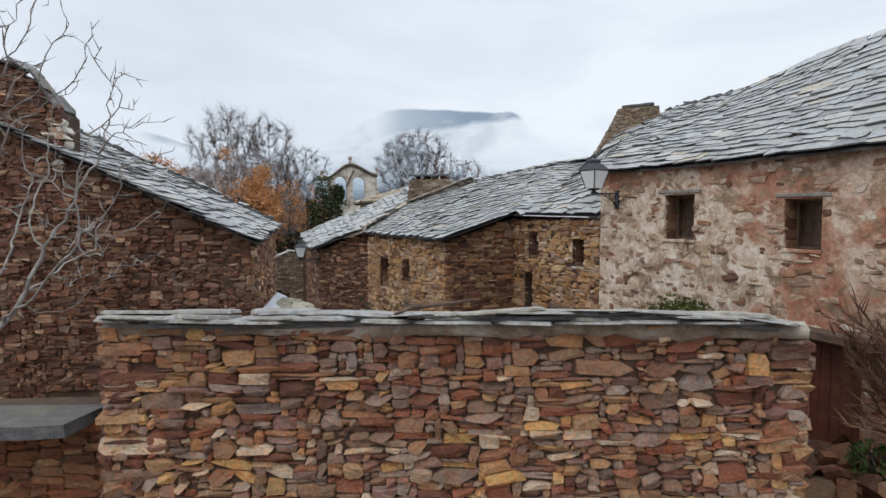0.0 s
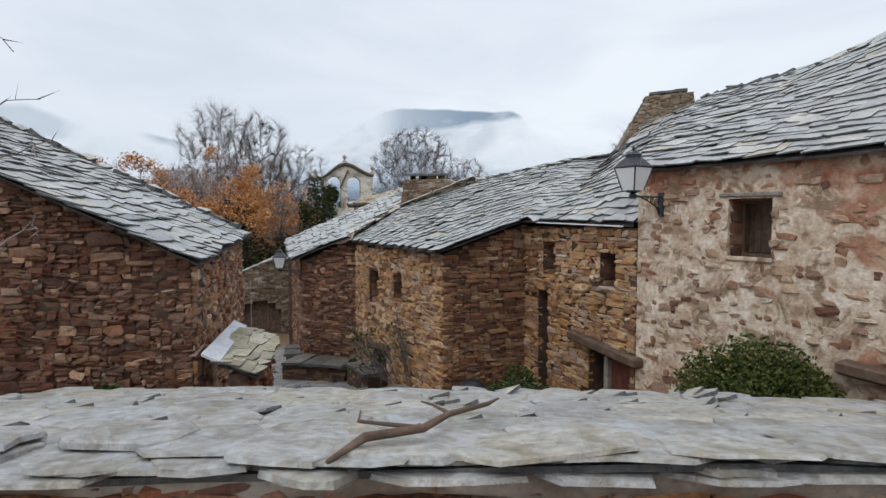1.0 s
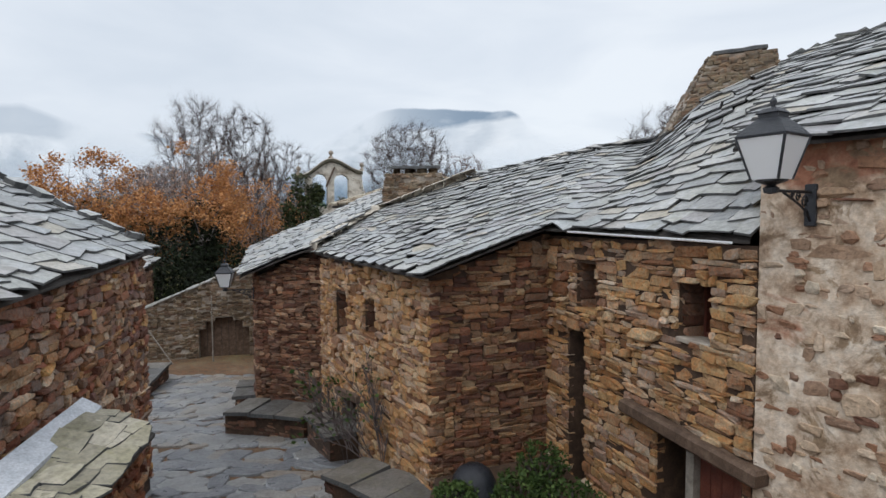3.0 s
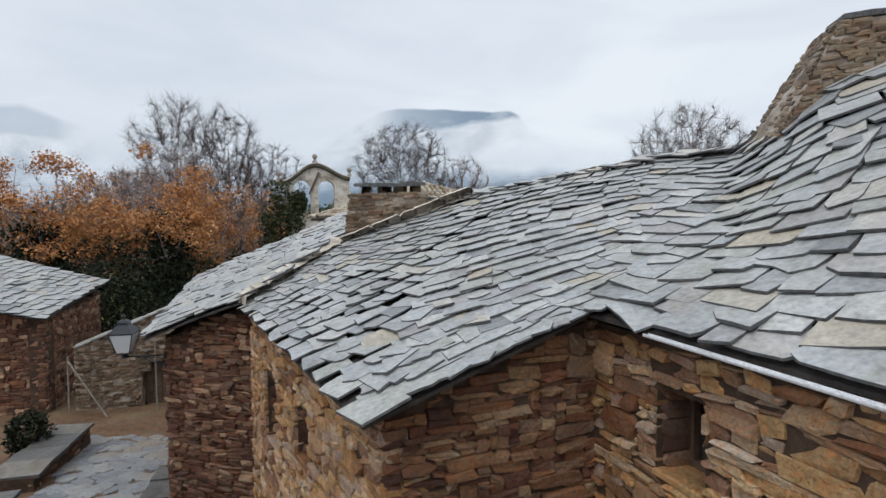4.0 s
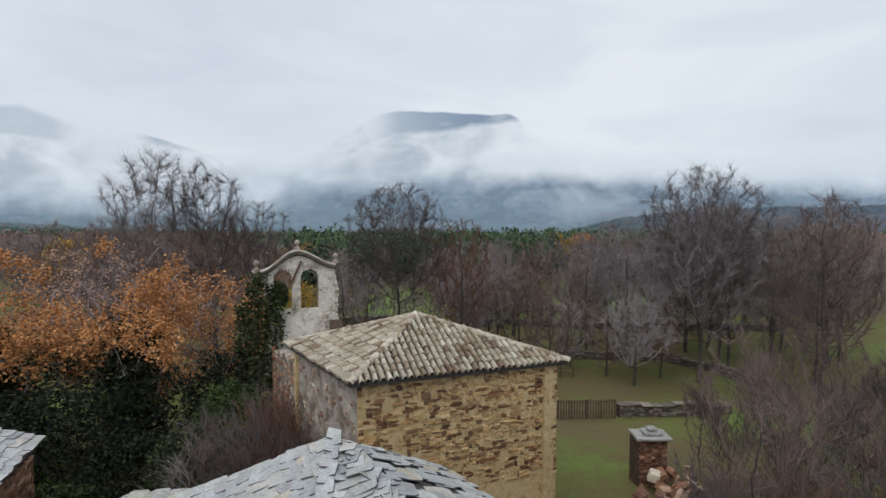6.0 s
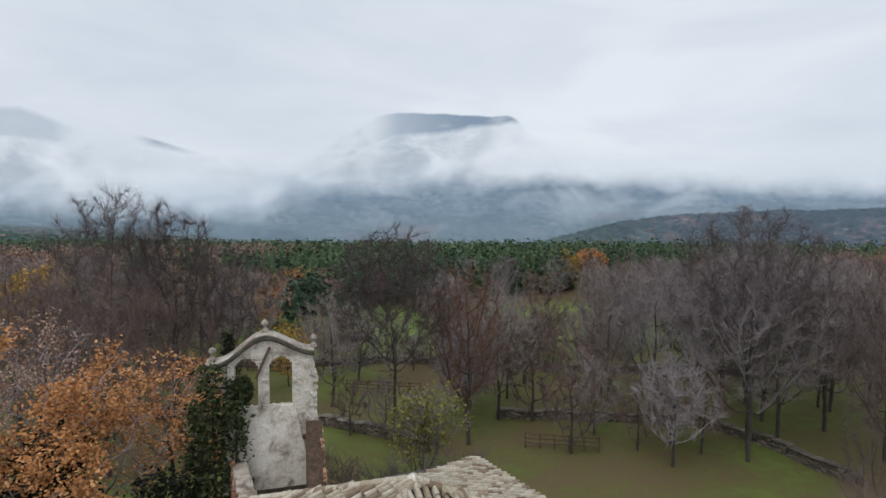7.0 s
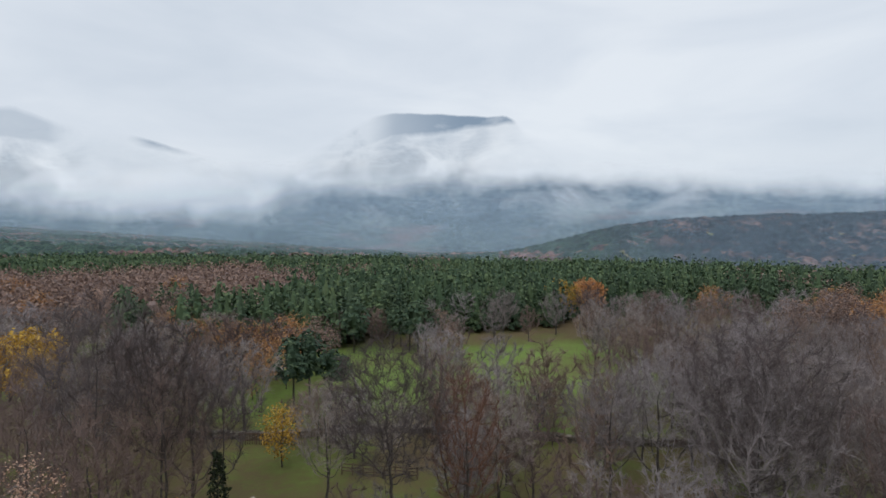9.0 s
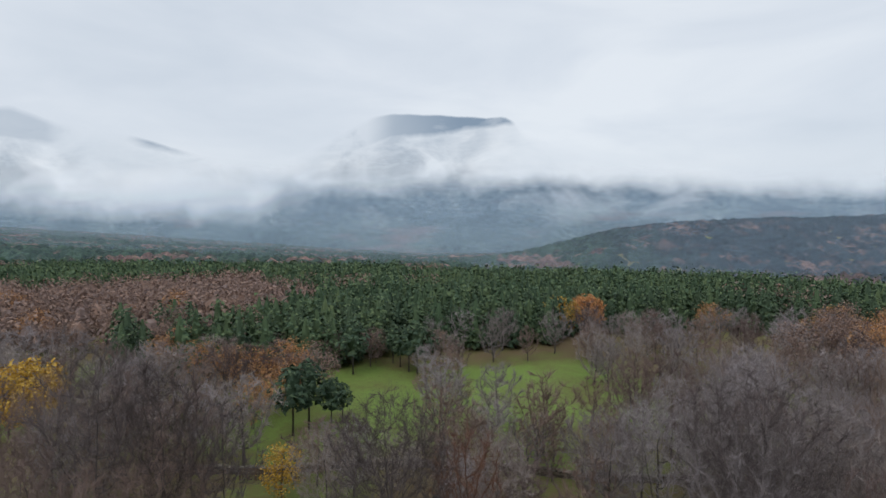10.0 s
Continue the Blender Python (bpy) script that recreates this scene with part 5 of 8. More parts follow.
# ---- flat tinted sheets added as the valley's haze ----
def haze_veil(y, half, top, amount, seed):
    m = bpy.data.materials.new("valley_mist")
    m.use_nodes = True
    t = m.node_tree
    t.nodes.clear()
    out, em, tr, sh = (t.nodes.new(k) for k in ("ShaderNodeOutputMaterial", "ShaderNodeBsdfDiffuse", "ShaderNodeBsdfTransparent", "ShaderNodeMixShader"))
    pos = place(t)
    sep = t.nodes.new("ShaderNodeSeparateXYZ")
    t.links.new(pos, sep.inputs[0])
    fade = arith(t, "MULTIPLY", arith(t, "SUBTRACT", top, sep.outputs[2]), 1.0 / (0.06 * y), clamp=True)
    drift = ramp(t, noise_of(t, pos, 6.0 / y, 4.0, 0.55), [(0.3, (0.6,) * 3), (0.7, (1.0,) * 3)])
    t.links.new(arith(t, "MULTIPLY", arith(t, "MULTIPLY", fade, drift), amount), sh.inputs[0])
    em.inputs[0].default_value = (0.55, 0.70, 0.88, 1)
    for a, b in ((tr.outputs[0], sh.inputs[1]), (em.outputs[0], sh.inputs[2]), (sh.outputs[0], out.inputs[0])):
        t.links.new(a, b)
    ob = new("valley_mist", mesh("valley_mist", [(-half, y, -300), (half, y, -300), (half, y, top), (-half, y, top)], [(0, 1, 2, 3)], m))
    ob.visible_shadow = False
    tagged(ob, "thin blue-grey sheet standing in for haze over the valley woods", "mist", kind="structure")


haze_veil(620, 1000, 90, 0.16, 1)
haze_veil(1250, 1800, 140, 0.16, 2)
haze_veil(2300, 3100, 200, 0.12, 3)
haze_veil(390, 640, 60, 0.09, 4)

# ---- the gabled house across the lane ----
gable = base("gabled_stone_house", -6.3, 12.0, 1.9, "dark rubble gabled house with a slate roof", "house")
L0, L1, L2 = (-9.8, 9.22), (-3.62, 10.02), (-4.62, 14.55)
LL = math.hypot(L1[0] - L0[0], L1[1] - L0[1])


def verge(u):
    x = L0[0] + (L1[0] - L0[0]) * u / LL
    return 5.10 + 0.49 * (-3.55 - x) if x > -8.75 else 5.10 + 0.49 * 5.2 - 0.49 * (-8.75 - x)


stone_wall(gable, "gable_wall", L0, L1, 1.8, verge, [], "dark", 71, (-5.0, 9.7, 5), 0.5, size=(0.07, 0.32), height=(0.04, 0.155), label="dark red-brown rubble gable", depth=0.14, proud=0.052, stones_from=2.3)
stone_wall(gable, "side_wall", L1, L2, 1.0, slope(5.08, 5.32, 4.64), [], "brown", 72, (-3.8, 11, 4), 0.5, most=260, size=(0.10, 0.40), height=(0.05, 0.15), stones_from=1.6)
wall_mesh("back_wall", L2, (-11.5, 13.9), 0.8, level(5.3), 0.4, [], MORTAR, gable)
wall_mesh("far_wall", (-11.5, 13.9), L0, 0.8, level(5.3), 0.4, [], MORTAR, gable)
slate_roof(gable, "roof", [(-4.52, 14.75, 5.36), (-3.40, 9.80, 5.12)], [(-9.85, 14.3, 7.86), (-8.75, 9.05, 7.68)], "slate", 73, (-4.5, 11, 5.6), 0.42, 0.28, 0.032, "wet blue-grey slates", most=220)
slate_roof(gable, "back_roof", [(-13.2, 9.0, 5.7), (-13.9, 14.2, 5.7)], [(-8.75, 9.05, 7.66), (-9.85, 14.3, 7.84)], "slate", 74, (-9, 11, 7), 0.6, 0.5, 0.032, most=30)
stone_wall(gable, "raised_gable", (-10.4, 9.12), (-6.72, 9.60), 6.2, lambda u: 8.30 - 0.05 * u - 1.2 * max(0, u - 3.0) ** 1.3, [], "dark", 75, (-7.6, 9.4, 7), 0.55, most=120, size=(0.12, 0.3), height=(0.05, 0.11), label="raised dark gable end with pale corner stones")
gs = []
cr = random.Random(8)
for i in range(15):
    p = Vector((-4.60, 14.62, 5.50)).lerp(Vector((-9.8, 14.2, 7.95)), (i + 0.5) / 15)
    gs.append((i, Matrix.Translation(p) @ Euler((cr.uniform(-0.2, 0.2), 0.45, cr.uniform(-0.3, 0.3))).to_matrix().to_4x4() @ Matrix.Diagonal((cr.uniform(0.22, 0.34), 0.26, cr.uniform(0.05, 0.12), 1))))
lay("slate", "slate", gs, [o for o in gable.children if o.name.startswith("roof")][0], (-5, 14, 5))

# lean-to against its side wall
lean = base("lean_to", -3.2, 10.8, 2.0, "small lean-to with mossy slates and a zinc strip", "lean-to")
slate_roof(lean, "roof", [(-2.66, 9.92, 3.50), (-2.80, 11.42, 3.68)], [(-3.24, 9.96, 3.66), (-3.42, 11.50, 3.86)], "mossy", 76, (-3, 10, 3.6), 0.26, 0.16, 0.034, "mossy slates in stepped courses")
child("flashing", mesh("flashing", [(-3.20, 9.92, 3.70), (-3.40, 11.52, 3.90), (-3.62, 11.55, 3.985), (-3.48, 9.96, 3.80), (-3.20, 9.92, 3.66), (-3.40, 11.52, 3.86), (-3.62, 11.55, 3.95), (-3.48, 9.96, 3.76)], [(0, 1, 2, 3), (7, 6, 5, 4), (0, 4, 5, 1), (3, 2, 6, 7), (0, 3, 7, 4)], ZINC), lean, label="grey zinc flashing strip")
stone_wall(lean, "end_wall", (-2.84, 10.0), (-2.95, 11.40), 1.3, level(3.5), [], "rust", 77, (-3, 10, 2.5), 0.25, most=40)

# ---- street ----
def flags():
    r, placed = random.Random(81), []
    y = 11.0
    while y < 24.4:
        d = r.uniform(0.22, 0.62)
        c = -1.2 - 0.36 * (y - 11)
        lo, hi = c - 2.6 - 0.06 * (y - 11), c + 2.2
        x = lo + r.uniform(-0.4, 0)
        while x < hi:
            w = r.uniform(0.22, 0.85)
            z = ground_z(x, y)
            tilt = math.atan2(ground_z(x, y + 0.4) - ground_z(x, y - 0.4), 0.8)
            k = Matrix.Translation((x + w / 2, y + r.uniform(-0.1, 0.1), z + 0.012 + r.uniform(-0.008, 0.010))) @ Euler((tilt, r.uniform(-0.02, 0.02), r.uniform(-0.5, 0.5))).to_matrix().to_4x4()
            placed.append((r.randrange(99), k @ Matrix.Diagonal((w * 1.14, d * 1.22, 0.05, 1))))
            x += w
        y += d * 0.93
    return placed


paving = tagged(new("pavement"), "wet grey irregular flagstone lane", "pavement", kind="structure")
lay("flagstone", "paving", flags(), paving, (-4.5, 18, 0.8), 230)


def stone_bench(p0, p1, z, depth, label, height=0.42):
    ob = base("stone_bench", (p0[0] + p1[0]) / 2, (p0[1] + p1[1]) / 2, z, label, "bench", "stone benches along the lane")
    stone_wall(ob, "bench_base", p0, p1, z - 0.2, level(z + height), [], "dark", int(100 * abs(p0[0])), (*p0, z), depth * 0.9, most=15, size=(0.15, 0.35), height=(0.06, 0.12), depth=0.08, proud=0.0)
    m, length = frame_of(p0, p1)
    n = max(2, round(length / 0.7))
    lay("slab", "bench", [(i, m @ Matrix.Translation((length * (i + 0.5) / n, -depth * 0.45, z + height + 0.035)) @ Euler((0, 0.01 * (i % 3 - 1), 0.05 * (i % 2))).to_matrix().to_4x4() @ Matrix.Diagonal((length / n * 1.02, depth * 1.12, 0.075, 1))) for i in range(n)], ob, (*p0, z))
    return ob


stone_bench((-4.75, 17.85), (-2.9, 17.45), 1.12, 0.9, "dark slate-topped stone bench at the annex foot", 0.42)
stone_bench((-2.75, 17.2), (-2.0, 15.9), 1.25, 0.7, "stone step block against the house", 0.45)
stone_bench((-1.75, 14.35), (-0.2, 13.05), 1.4, 0.8, "low slab-topped stone planter edge", 0.40)
stone_bench((-8.35, 20.9), (-9.1, 23.9), 0.62, 0.9, "slab-topped stone bench beside the lane", 0.42)
stone_bench((-7.6, 18.9), (-7.9, 19.9), 0.85, 0.6, "slab-topped stone bench beside the lane", 0.35)
stone_bench((-5.4, 20.6), (-5.0, 19.1), 0.8, 0.6, "upper stone block at the annex corner", 0.62)

# ---- lane end: wall with an arched gate, pole and a far house ----
lane_wall = base("gate_wall", -9.0, 28.0, 0.2, "low rubble wall with slate coping and an arched gate", "wall")
G0, G1 = (-11.6, 27.0), (-5.4, 28.9)
gate_holes = [(1.95, 2.2, 0.0, 1.45), (2.2, 2.55, 0.0, 1.75), (2.55, 3.25, 0.0, 1.88), (3.25, 3.6, 0.0, 1.75), (3.6, 3.85, 0.0, 1.45)]
stone_wall(lane_wall, "wall", G0, G1, -0.2, lambda u: 2.35 + 0.42 * min(u, 3.6) - 0.1 * max(u - 3.6, 0), gate_holes, "chimney", 82, (-9, 27.5, 2), 0.5, GREYWALL, most=120, keep=0.8, size=(0.12, 0.34), height=(0.06, 0.13))
mG = frame_of(G0, G1)[0]
copes = [(i, mG @ Matrix.Translation((0.25 + 0.5 * i, -0.22, 2.40 + 0.42 * min(0.25 + 0.5 * i, 3.6) - 0.1 * max(0.5 * i - 3.4, 0))) @ Euler((0, -0.38 if i < 7 else 0.1, 0.1 * (i % 3 - 1))).to_matrix().to_4x4() @ Matrix.Diagonal((0.62, 0.72, 0.05, 1))) for i in range(12)]
lay("slate", "coping", copes, lane_wall, (-9, 27, 3))
boards(lane_wall, "gate", mG @ Matrix.Translation((2.9, -0.3, 0.1)), 1.9, 1.72, WOOD, 7)
pole = base("leaning_pole", -11.55, 26.6, 0.3, "thin grey pole with a diagonal stay", "pole")
child("pole", Soup().tube([(-11.55, 26.6, 0.25), (-11.53, 26.6, 2.2)], [0.03, 0.028], 7).mesh("pole", PALEWOOD), pole)
child("stay", Soup().tube([(-11.53, 26.6, 2.05), (-10.2, 26.4, 0.3)], [0.026, 0.024], 7).mesh("stay", PALEWOOD), pole)
pole2 = base("gate_pole", -8.9, 26.9, 0.3, "thin grey standing pole", "pole")
child("pole", Soup().tube([(-8.9, 26.9, 0.25), (-8.92, 26.9, 2.9)], [0.025, 0.022], 7).mesh("pole", PALEWOOD), pole2)

far_house = base("far_stone_house", -16.5, 29.0, 0.2, "small rubble house with a grey slate roof", "house")
H0, H1, H2 = (-20.5, 25.4), (-11.9, 26.5), (-14.0, 32.1)
H1 = (-12.35, 26.75)
stone_wall(far_house, "south_wall", H0, H1, 0.0, slope(5.0, 3.35, 8.2), [(5.7, 6.1, 1.6, 2.4)], "dark", 83, (-12.5, 26, 2), 0.5, most=80, size=(0.16, 0.5), height=(0.08, 0.18))
stone_wall(far_house, "east_wall", H1, H2, 0.0, level(3.4), [], "dark", 85, (-12.5, 27, 2), 0.45, most=0, size=(0.2, 0.55), height=(0.1, 0.22))
wall_mesh("north_wall", H2, (-21.5, 31.0), 0.0, level(3.6), 0.45, [], MORTAR, far_house)
slate_roof(far_house, "roof", [(-13.75, 32.3, 3.95), (-12.05, 26.35, 3.42)], [(-21.0, 31.2, 5.9), (-20.4, 25.0, 5.3)], "slate", 84, (-13, 28, 4), 0.5, 0.34, 0.03, "smooth grey slates", most=100)


# ---- church, its nave wall and the belfry ----
def tile_shape(r, mat):
    n, s = 6, Soup()
    for y, k in ((-0.5, 1.0), (0.5, 0.8)):
        for lift in (0.0, -0.16):
            s.v += [(0.5 * k * math.cos(math.pi * i / n), y, 0.5 * k * math.sin(math.pi * i / n) * (1 + lift) + lift * 0.3 + r.uniform(-0.02, 0.02)) for i in range(n + 1)]
    w = n + 1
    s.f = [(i, i + 1, 2 * w + i + 1, 2 * w + i) for i in range(n)] + [(w + i, 3 * w + i, 3 * w + i + 1, w + i + 1) for i in range(n)] + [(i, w + i, w + i + 1, i + 1) for i in range(n)]
    return mesh("tile", s.v, s.f, mat)


shapes["tile"] = [tile_shape(RNG, mats["tile", False]) for _ in range(6)]
GOLD = [(0.0, (0.085, 0.045, 0.028)), (0.22, (0.22, 0.115, 0.055)), (0.4, (0.52, 0.36, 0.17)), (0.6, (0.60, 0.45, 0.24)), (0.78, (0.19, 0.115, 0.065)), (0.9, (0.44, 0.30, 0.15)), (1.0, (0.66, 0.53, 0.33))]
for isl in (False, True):
    mats["golden", isl] = piece_material("golden_rubble_stone" + ("_small" if isl else ""), GOLD, isl, moss=0.1, stain_amount=0.5)
shapes["golden"] = [stone_shape(RNG, mats["golden", False]) for _ in range(20)]
church = base("stone_church", -0.5, 33.0, 0.0, "ochre rubble church with a hipped clay tile roof", "church")
K = [(-2.25, 30.55), (4.72, 33.20), (1.2, 38.6), (-5.70, 35.70)]
EZ = 6.45
stone_wall(church, "south_wall", K[0], K[1], -0.3, level(EZ), [], "golden", 91, (1.2, 32, 5.5), 0.6, MORTAR_OCHRE, most=180, size=(0.11, 0.44), height=(0.06, 0.20), depth=0.1, proud=0.034, keep=0.60, stones_from=2.2, label="golden rubble wall")
wall_mesh("east_wall", K[1], K[2], -0.6, level(EZ), 0.6, [], MORTAR_OCHRE, church)
wall_mesh("north_wall", K[2], K[3], -0.6, level(EZ), 0.6, [], MORTAR_OCHRE, church)
stone_wall(church, "west_wall", K[3], K[0], -0.4, level(EZ), [], "plastered", 92, (-3, 32, 5), 0.6, GREYWALL, most=40, size=(0.16, 0.4), height=(0.09, 0.2), keep=0.16, proud=0.02, label="grey rendered wall", depth=0.08)
APEX = Vector((-0.58, 34.35, 7.98))
COR = []
for i in range(4):
    p = Vector((*K[i], 0))
    out = (p - Vector((APEX.x, APEX.y, 0))).normalized() * 0.38
    COR.append(Vector((p.x + out.x, p.y + out.y, EZ + 0.08)))
rs = Soup().add([*COR, APEX, *[c - Vector((0, 0, 0.1)) for c in COR]], [(0, 1, 4), (1, 2, 4), (2, 3, 4), (3, 0, 4), (0, 5, 6, 1), (1, 6, 7, 2), (2, 7, 8, 3), (3, 8, 5, 0), (8, 7, 6, 5)])
croof = child("roof", rs.mesh("roof", UNDER), church, label="lichened clay barrel tiles")
tiles, tr = [], random.Random(93)
for i in (0, 3, 1):
    a, b = COR[i], COR[(i + 1) % 4]
    along = (b - a).normalized()
    nz = (b - a).cross(APEX - a).normalized()
    nz = nz if nz.z > 0 else -nz
    up = nz.cross(along)
    up = up if up.z > 0 else -up
    right = up.cross(nz)
    foot = a + along * (APEX - a).dot(along)
    height = (APEX - foot).length
    length = (b - a).length
    fa, cols, rows = (APEX - a).dot(along), int(length / 0.235), int(height / 0.36) + 1
    for c in range(cols):
        u = (c + 0.5) * length / cols
        reach = height * (u / fa if u < fa else (length - u) / (length - fa))
        for r in range(rows):
            v = r * 0.36
            if v > reach - 0.1:
                break
            p = a + along * u + up * (v + 0.16 + tr.uniform(-0.03, 0.03)) + nz * (0.03 + tr.uniform(0, 0.03))
            k = Matrix(((right.x, up.x, nz.x, p.x), (right.y, up.y, nz.y, p.y), (right.z, up.z, nz.z, p.z), (0, 0, 0, 1)))
            k = k @ Euler((-0.06 + tr.uniform(-0.04, 0.04), tr.uniform(-0.08, 0.08), tr.uniform(-0.10, 0.10))).to_matrix().to_4x4()
            tiles.append((tr.randrange(99), k @ Matrix.Diagonal((0.185, 0.46, 0.30, 1))))
for c in (COR[0], COR[1], COR[3]):
    n = int((APEX - c).length / 0.36)
    d = (APEX - c).normalized()
    sx = d.cross(Vector((0, 0, 1))).normalized()
    nz = sx.cross(d)
    for i in range(n):
        p = c.lerp(APEX, (i + 0.5) / n) + nz * 0.07
        k = Matrix(((sx.x, d.x, nz.x, p.x), (sx.y, d.y, nz.y, p.y), (sx.z, d.z, nz.z, p.z), (0, 0, 0, 1)))
        tiles.append((tr.randrange(99), k @ Matrix.Diagonal((0.30, 0.5, 0.24, 1))))
lay("tile", "tile", tiles, croof, (0, 31.5, 6.8), 170)
child("ridge_cap", Soup().lathe(Matrix.Translation(APEX), [(0.3, -0.08), (0.22, 0.08), (0.08, 0.2), (0.0, 0.24)], 9).mesh("ridge_cap", LIME, True), church)
stone_wall(church, "nave_wall", (-8.9, 42.9), K[3], -0.6, lambda u: 4.6 + 1.2 * u / 7.7 + 0.25 * math.sin(3 * u), [], "brown", 94, (-7, 37, 4), 0.6, GREYWALL, most=30, size=(0.16, 0.4), height=(0.09, 0.2), keep=0.3)
stone_wall(church, "ruined_wall", (-3.6, 38.0), (-5.3, 44.2), -0.6, lambda u: 3.2 + 0.42 * u + 0.3 * math.sin(4 * u), [], "brown", 95, (-4.5, 41, 4), 0.7, most=80, size=(0.16, 0.45), height=(0.07, 0.18), label="broken rubble wall with loose slates")

bell = base("belfry_gable", -7.75, 44.0, -0.4, "ruined lime-plastered belfry gable with two arches", "belfry")
T0, T1 = (-9.75, 43.35), (-5.75, 44.55)
BODY0 = (-9.27, 43.494)
mT, TL = frame_of(T0, T1)
AR = []
for c in (1.28, 2.75):
    for i in range(12):
        a0, a1 = -0.50 + i / 12, -0.50 + (i + 1) / 12
        am = (a0 + a1) / 2
        rag = 0.07 * noise.noise((c * 3 + am * 9, 0.3, 0.7))
        AR.append((c + a0, c + a1, 6.62 + rag, 8.46 + math.sqrt(max(0.5**2 - am * am, 0)) + rag))


def bell_top(u):
    d = abs(u - TL / 2) / (TL / 2)
    return 9.90 - (1.15 if u < TL / 2 else 0.80) * d * d * (3 - 2 * d)


bw = wall_mesh("wall", BODY0, T1, -0.8, lambda u: bell_top(u + 0.5), 0.75, [(a - 0.5, b - 0.5, c, d) for a, b, c, d in AR], LIME, bell, "stained white lime plaster over rubble")
shapes["lime"] = [stone_shape(RNG, LIME) for _ in range(10)]
mats["lime", True] = LIME
lay("stone", "lime", stones_on(BODY0, T1, 4.0, lambda u: bell_top(u + 0.5), [(a - 0.5, b - 0.5, c, d) for a, b, c, d in AR], random.Random(96), (0.12, 0.4), (0.08, 0.2), 0.1, 0.02, keep=0.42), bw, (-7.7, 44, 8), 120)
edge_stones, er = [], random.Random(97)
for u, z0, z1 in ((0.5, 4.0, 8.9), (TL, 5.5, 8.3)):
    z = z0
    while z < z1:
        h = er.uniform(0.14, 0.3)
        k = mT @ Matrix.Translation((u + er.uniform(-0.14, 0.06), -0.36, z + h / 2)) @ Euler((0, er.uniform(-0.1, 0.1), er.uniform(-0.1, 0.1))).to_matrix().to_4x4()
        edge_stones.append((er.randrange(99), k @ Matrix.Diagonal((er.uniform(0.2, 0.45), 0.78, h, 1))))
        z += h
lay("edge_stone", "lime", edge_stones, bw, (-7.7, 44, 8), 120)
cap_v, top_v = [], []
for u in [-0.38 + 0.2 * k for k in range(24)]:
    zz = bell_top(min(max(u, 0), TL)) + (0.0 if 0 < u < TL else -0.02)
    deep = 0.17 - 0.05 * abs(u / TL - 0.5)
    cap_v += [(u, 0.10, zz - deep), (u, 0.20, zz - 0.09), (u, 0.20, zz + 0.06), (u, 0.12, zz + 0.10), (u, -0.85, zz + 0.10), (u, -0.95, zz + 0.07), (u, -0.91, zz - 0.02)]
    top_v += [(u, 0.15, zz + 0.09), (u, 0.08, zz + 0.15), (u, -0.80, zz + 0.15), (u, -0.88, zz + 0.09)]
cs = Soup().add([mT @ Vector(p) for p in cap_v], [(7 * j + i, 7 * j + 7 + i, 7 * j + 7 + (i + 1) % 7, 7 * j + (i + 1) % 7) for j in range(23) for i in range(7)] + [tuple(range(7)), tuple(161 + i for i in range(7))[::-1]])
child("coping", cs.mesh("coping", DARKCOPE), bell, label="curved mossy grey stone coping")
cs = Soup().add([mT @ Vector(p) for p in top_v], [(4 * j + i, 4 * j + 4 + i, 4 * j + 5 + i, 4 * j + 1 + i) for j in range(23) for i in range(3)] + [(0, 1, 2, 3), (95, 94, 93, 92)])
child("coping_top", cs.mesh("coping_top", GREYWALL), bell, label="pale worn coping top")
for u in (-0.12, TL / 2, TL + 0.05):
    z = bell_top(min(max(u, 0), TL)) + 0.15
    child("finial", Soup().lathe(mT @ Matrix.Translation((u, -0.35, z)), [(0.17, 0), (0.17, 0.1), (0.09, 0.16), (0.07, 0.24), (0.16, 0.34), (0.17, 0.42), (0.09, 0.54), (0.0, 0.58)], 10).mesh("finial", GREYWALL, True), bell, label="turned stone finial")
child("beam", Soup().box(mT @ Matrix.Translation((2.0, 0.08, 8.75)) @ Euler((0, 0.42, 0)).to_matrix().to_4x4(), 0.12, 0.12, 1.5, 0.02).mesh("beam", WOOD), bell, label="split timber hanging across the arches")
child("brace", Soup().box(mT @ Matrix.Translation((TL * 0.55, 0.10, 5.05)) @ Euler((0, -0.12, 0)).to_matrix().to_4x4(), 3.4, 0.14, 0.2, 0.02).mesh("brace", WOOD), bell)
child("buttress", Soup().add([mT @ Vector(p) for p in ((0.35, 0.02, 6.7), (3.35, 0.02, 6.7), (4.1, 0.55, 3.2), (0.3, 0.55, 3.2), (0.35, -0.3, 6.7), (3.35, -0.3, 6.7), (4.1, -0.3, 3.2), (0.3, -0.3, 3.2))], [(3, 2, 1, 0), (4, 5, 6, 7), (0, 1, 5, 4), (1, 2, 6, 5), (2, 3, 7, 6), (3, 0, 4, 7)]).mesh("buttress", LIME), bell)

# ---- walls and fences of the fields ----
for isl in (False, True):
    mats["field", isl] = piece_material("mossy_field_stone" + ("_small" if isl else ""), [(0.0, (0.05, 0.045, 0.036)), (0.4, (0.11, 0.095, 0.075)), (0.7, (0.15, 0.125, 0.10)), (1.0, (0.24, 0.215, 0.18))], isl, moss=0.5)
shapes["field"] = [stone_shape(RNG, mats["field", False]) for _ in range(14)]


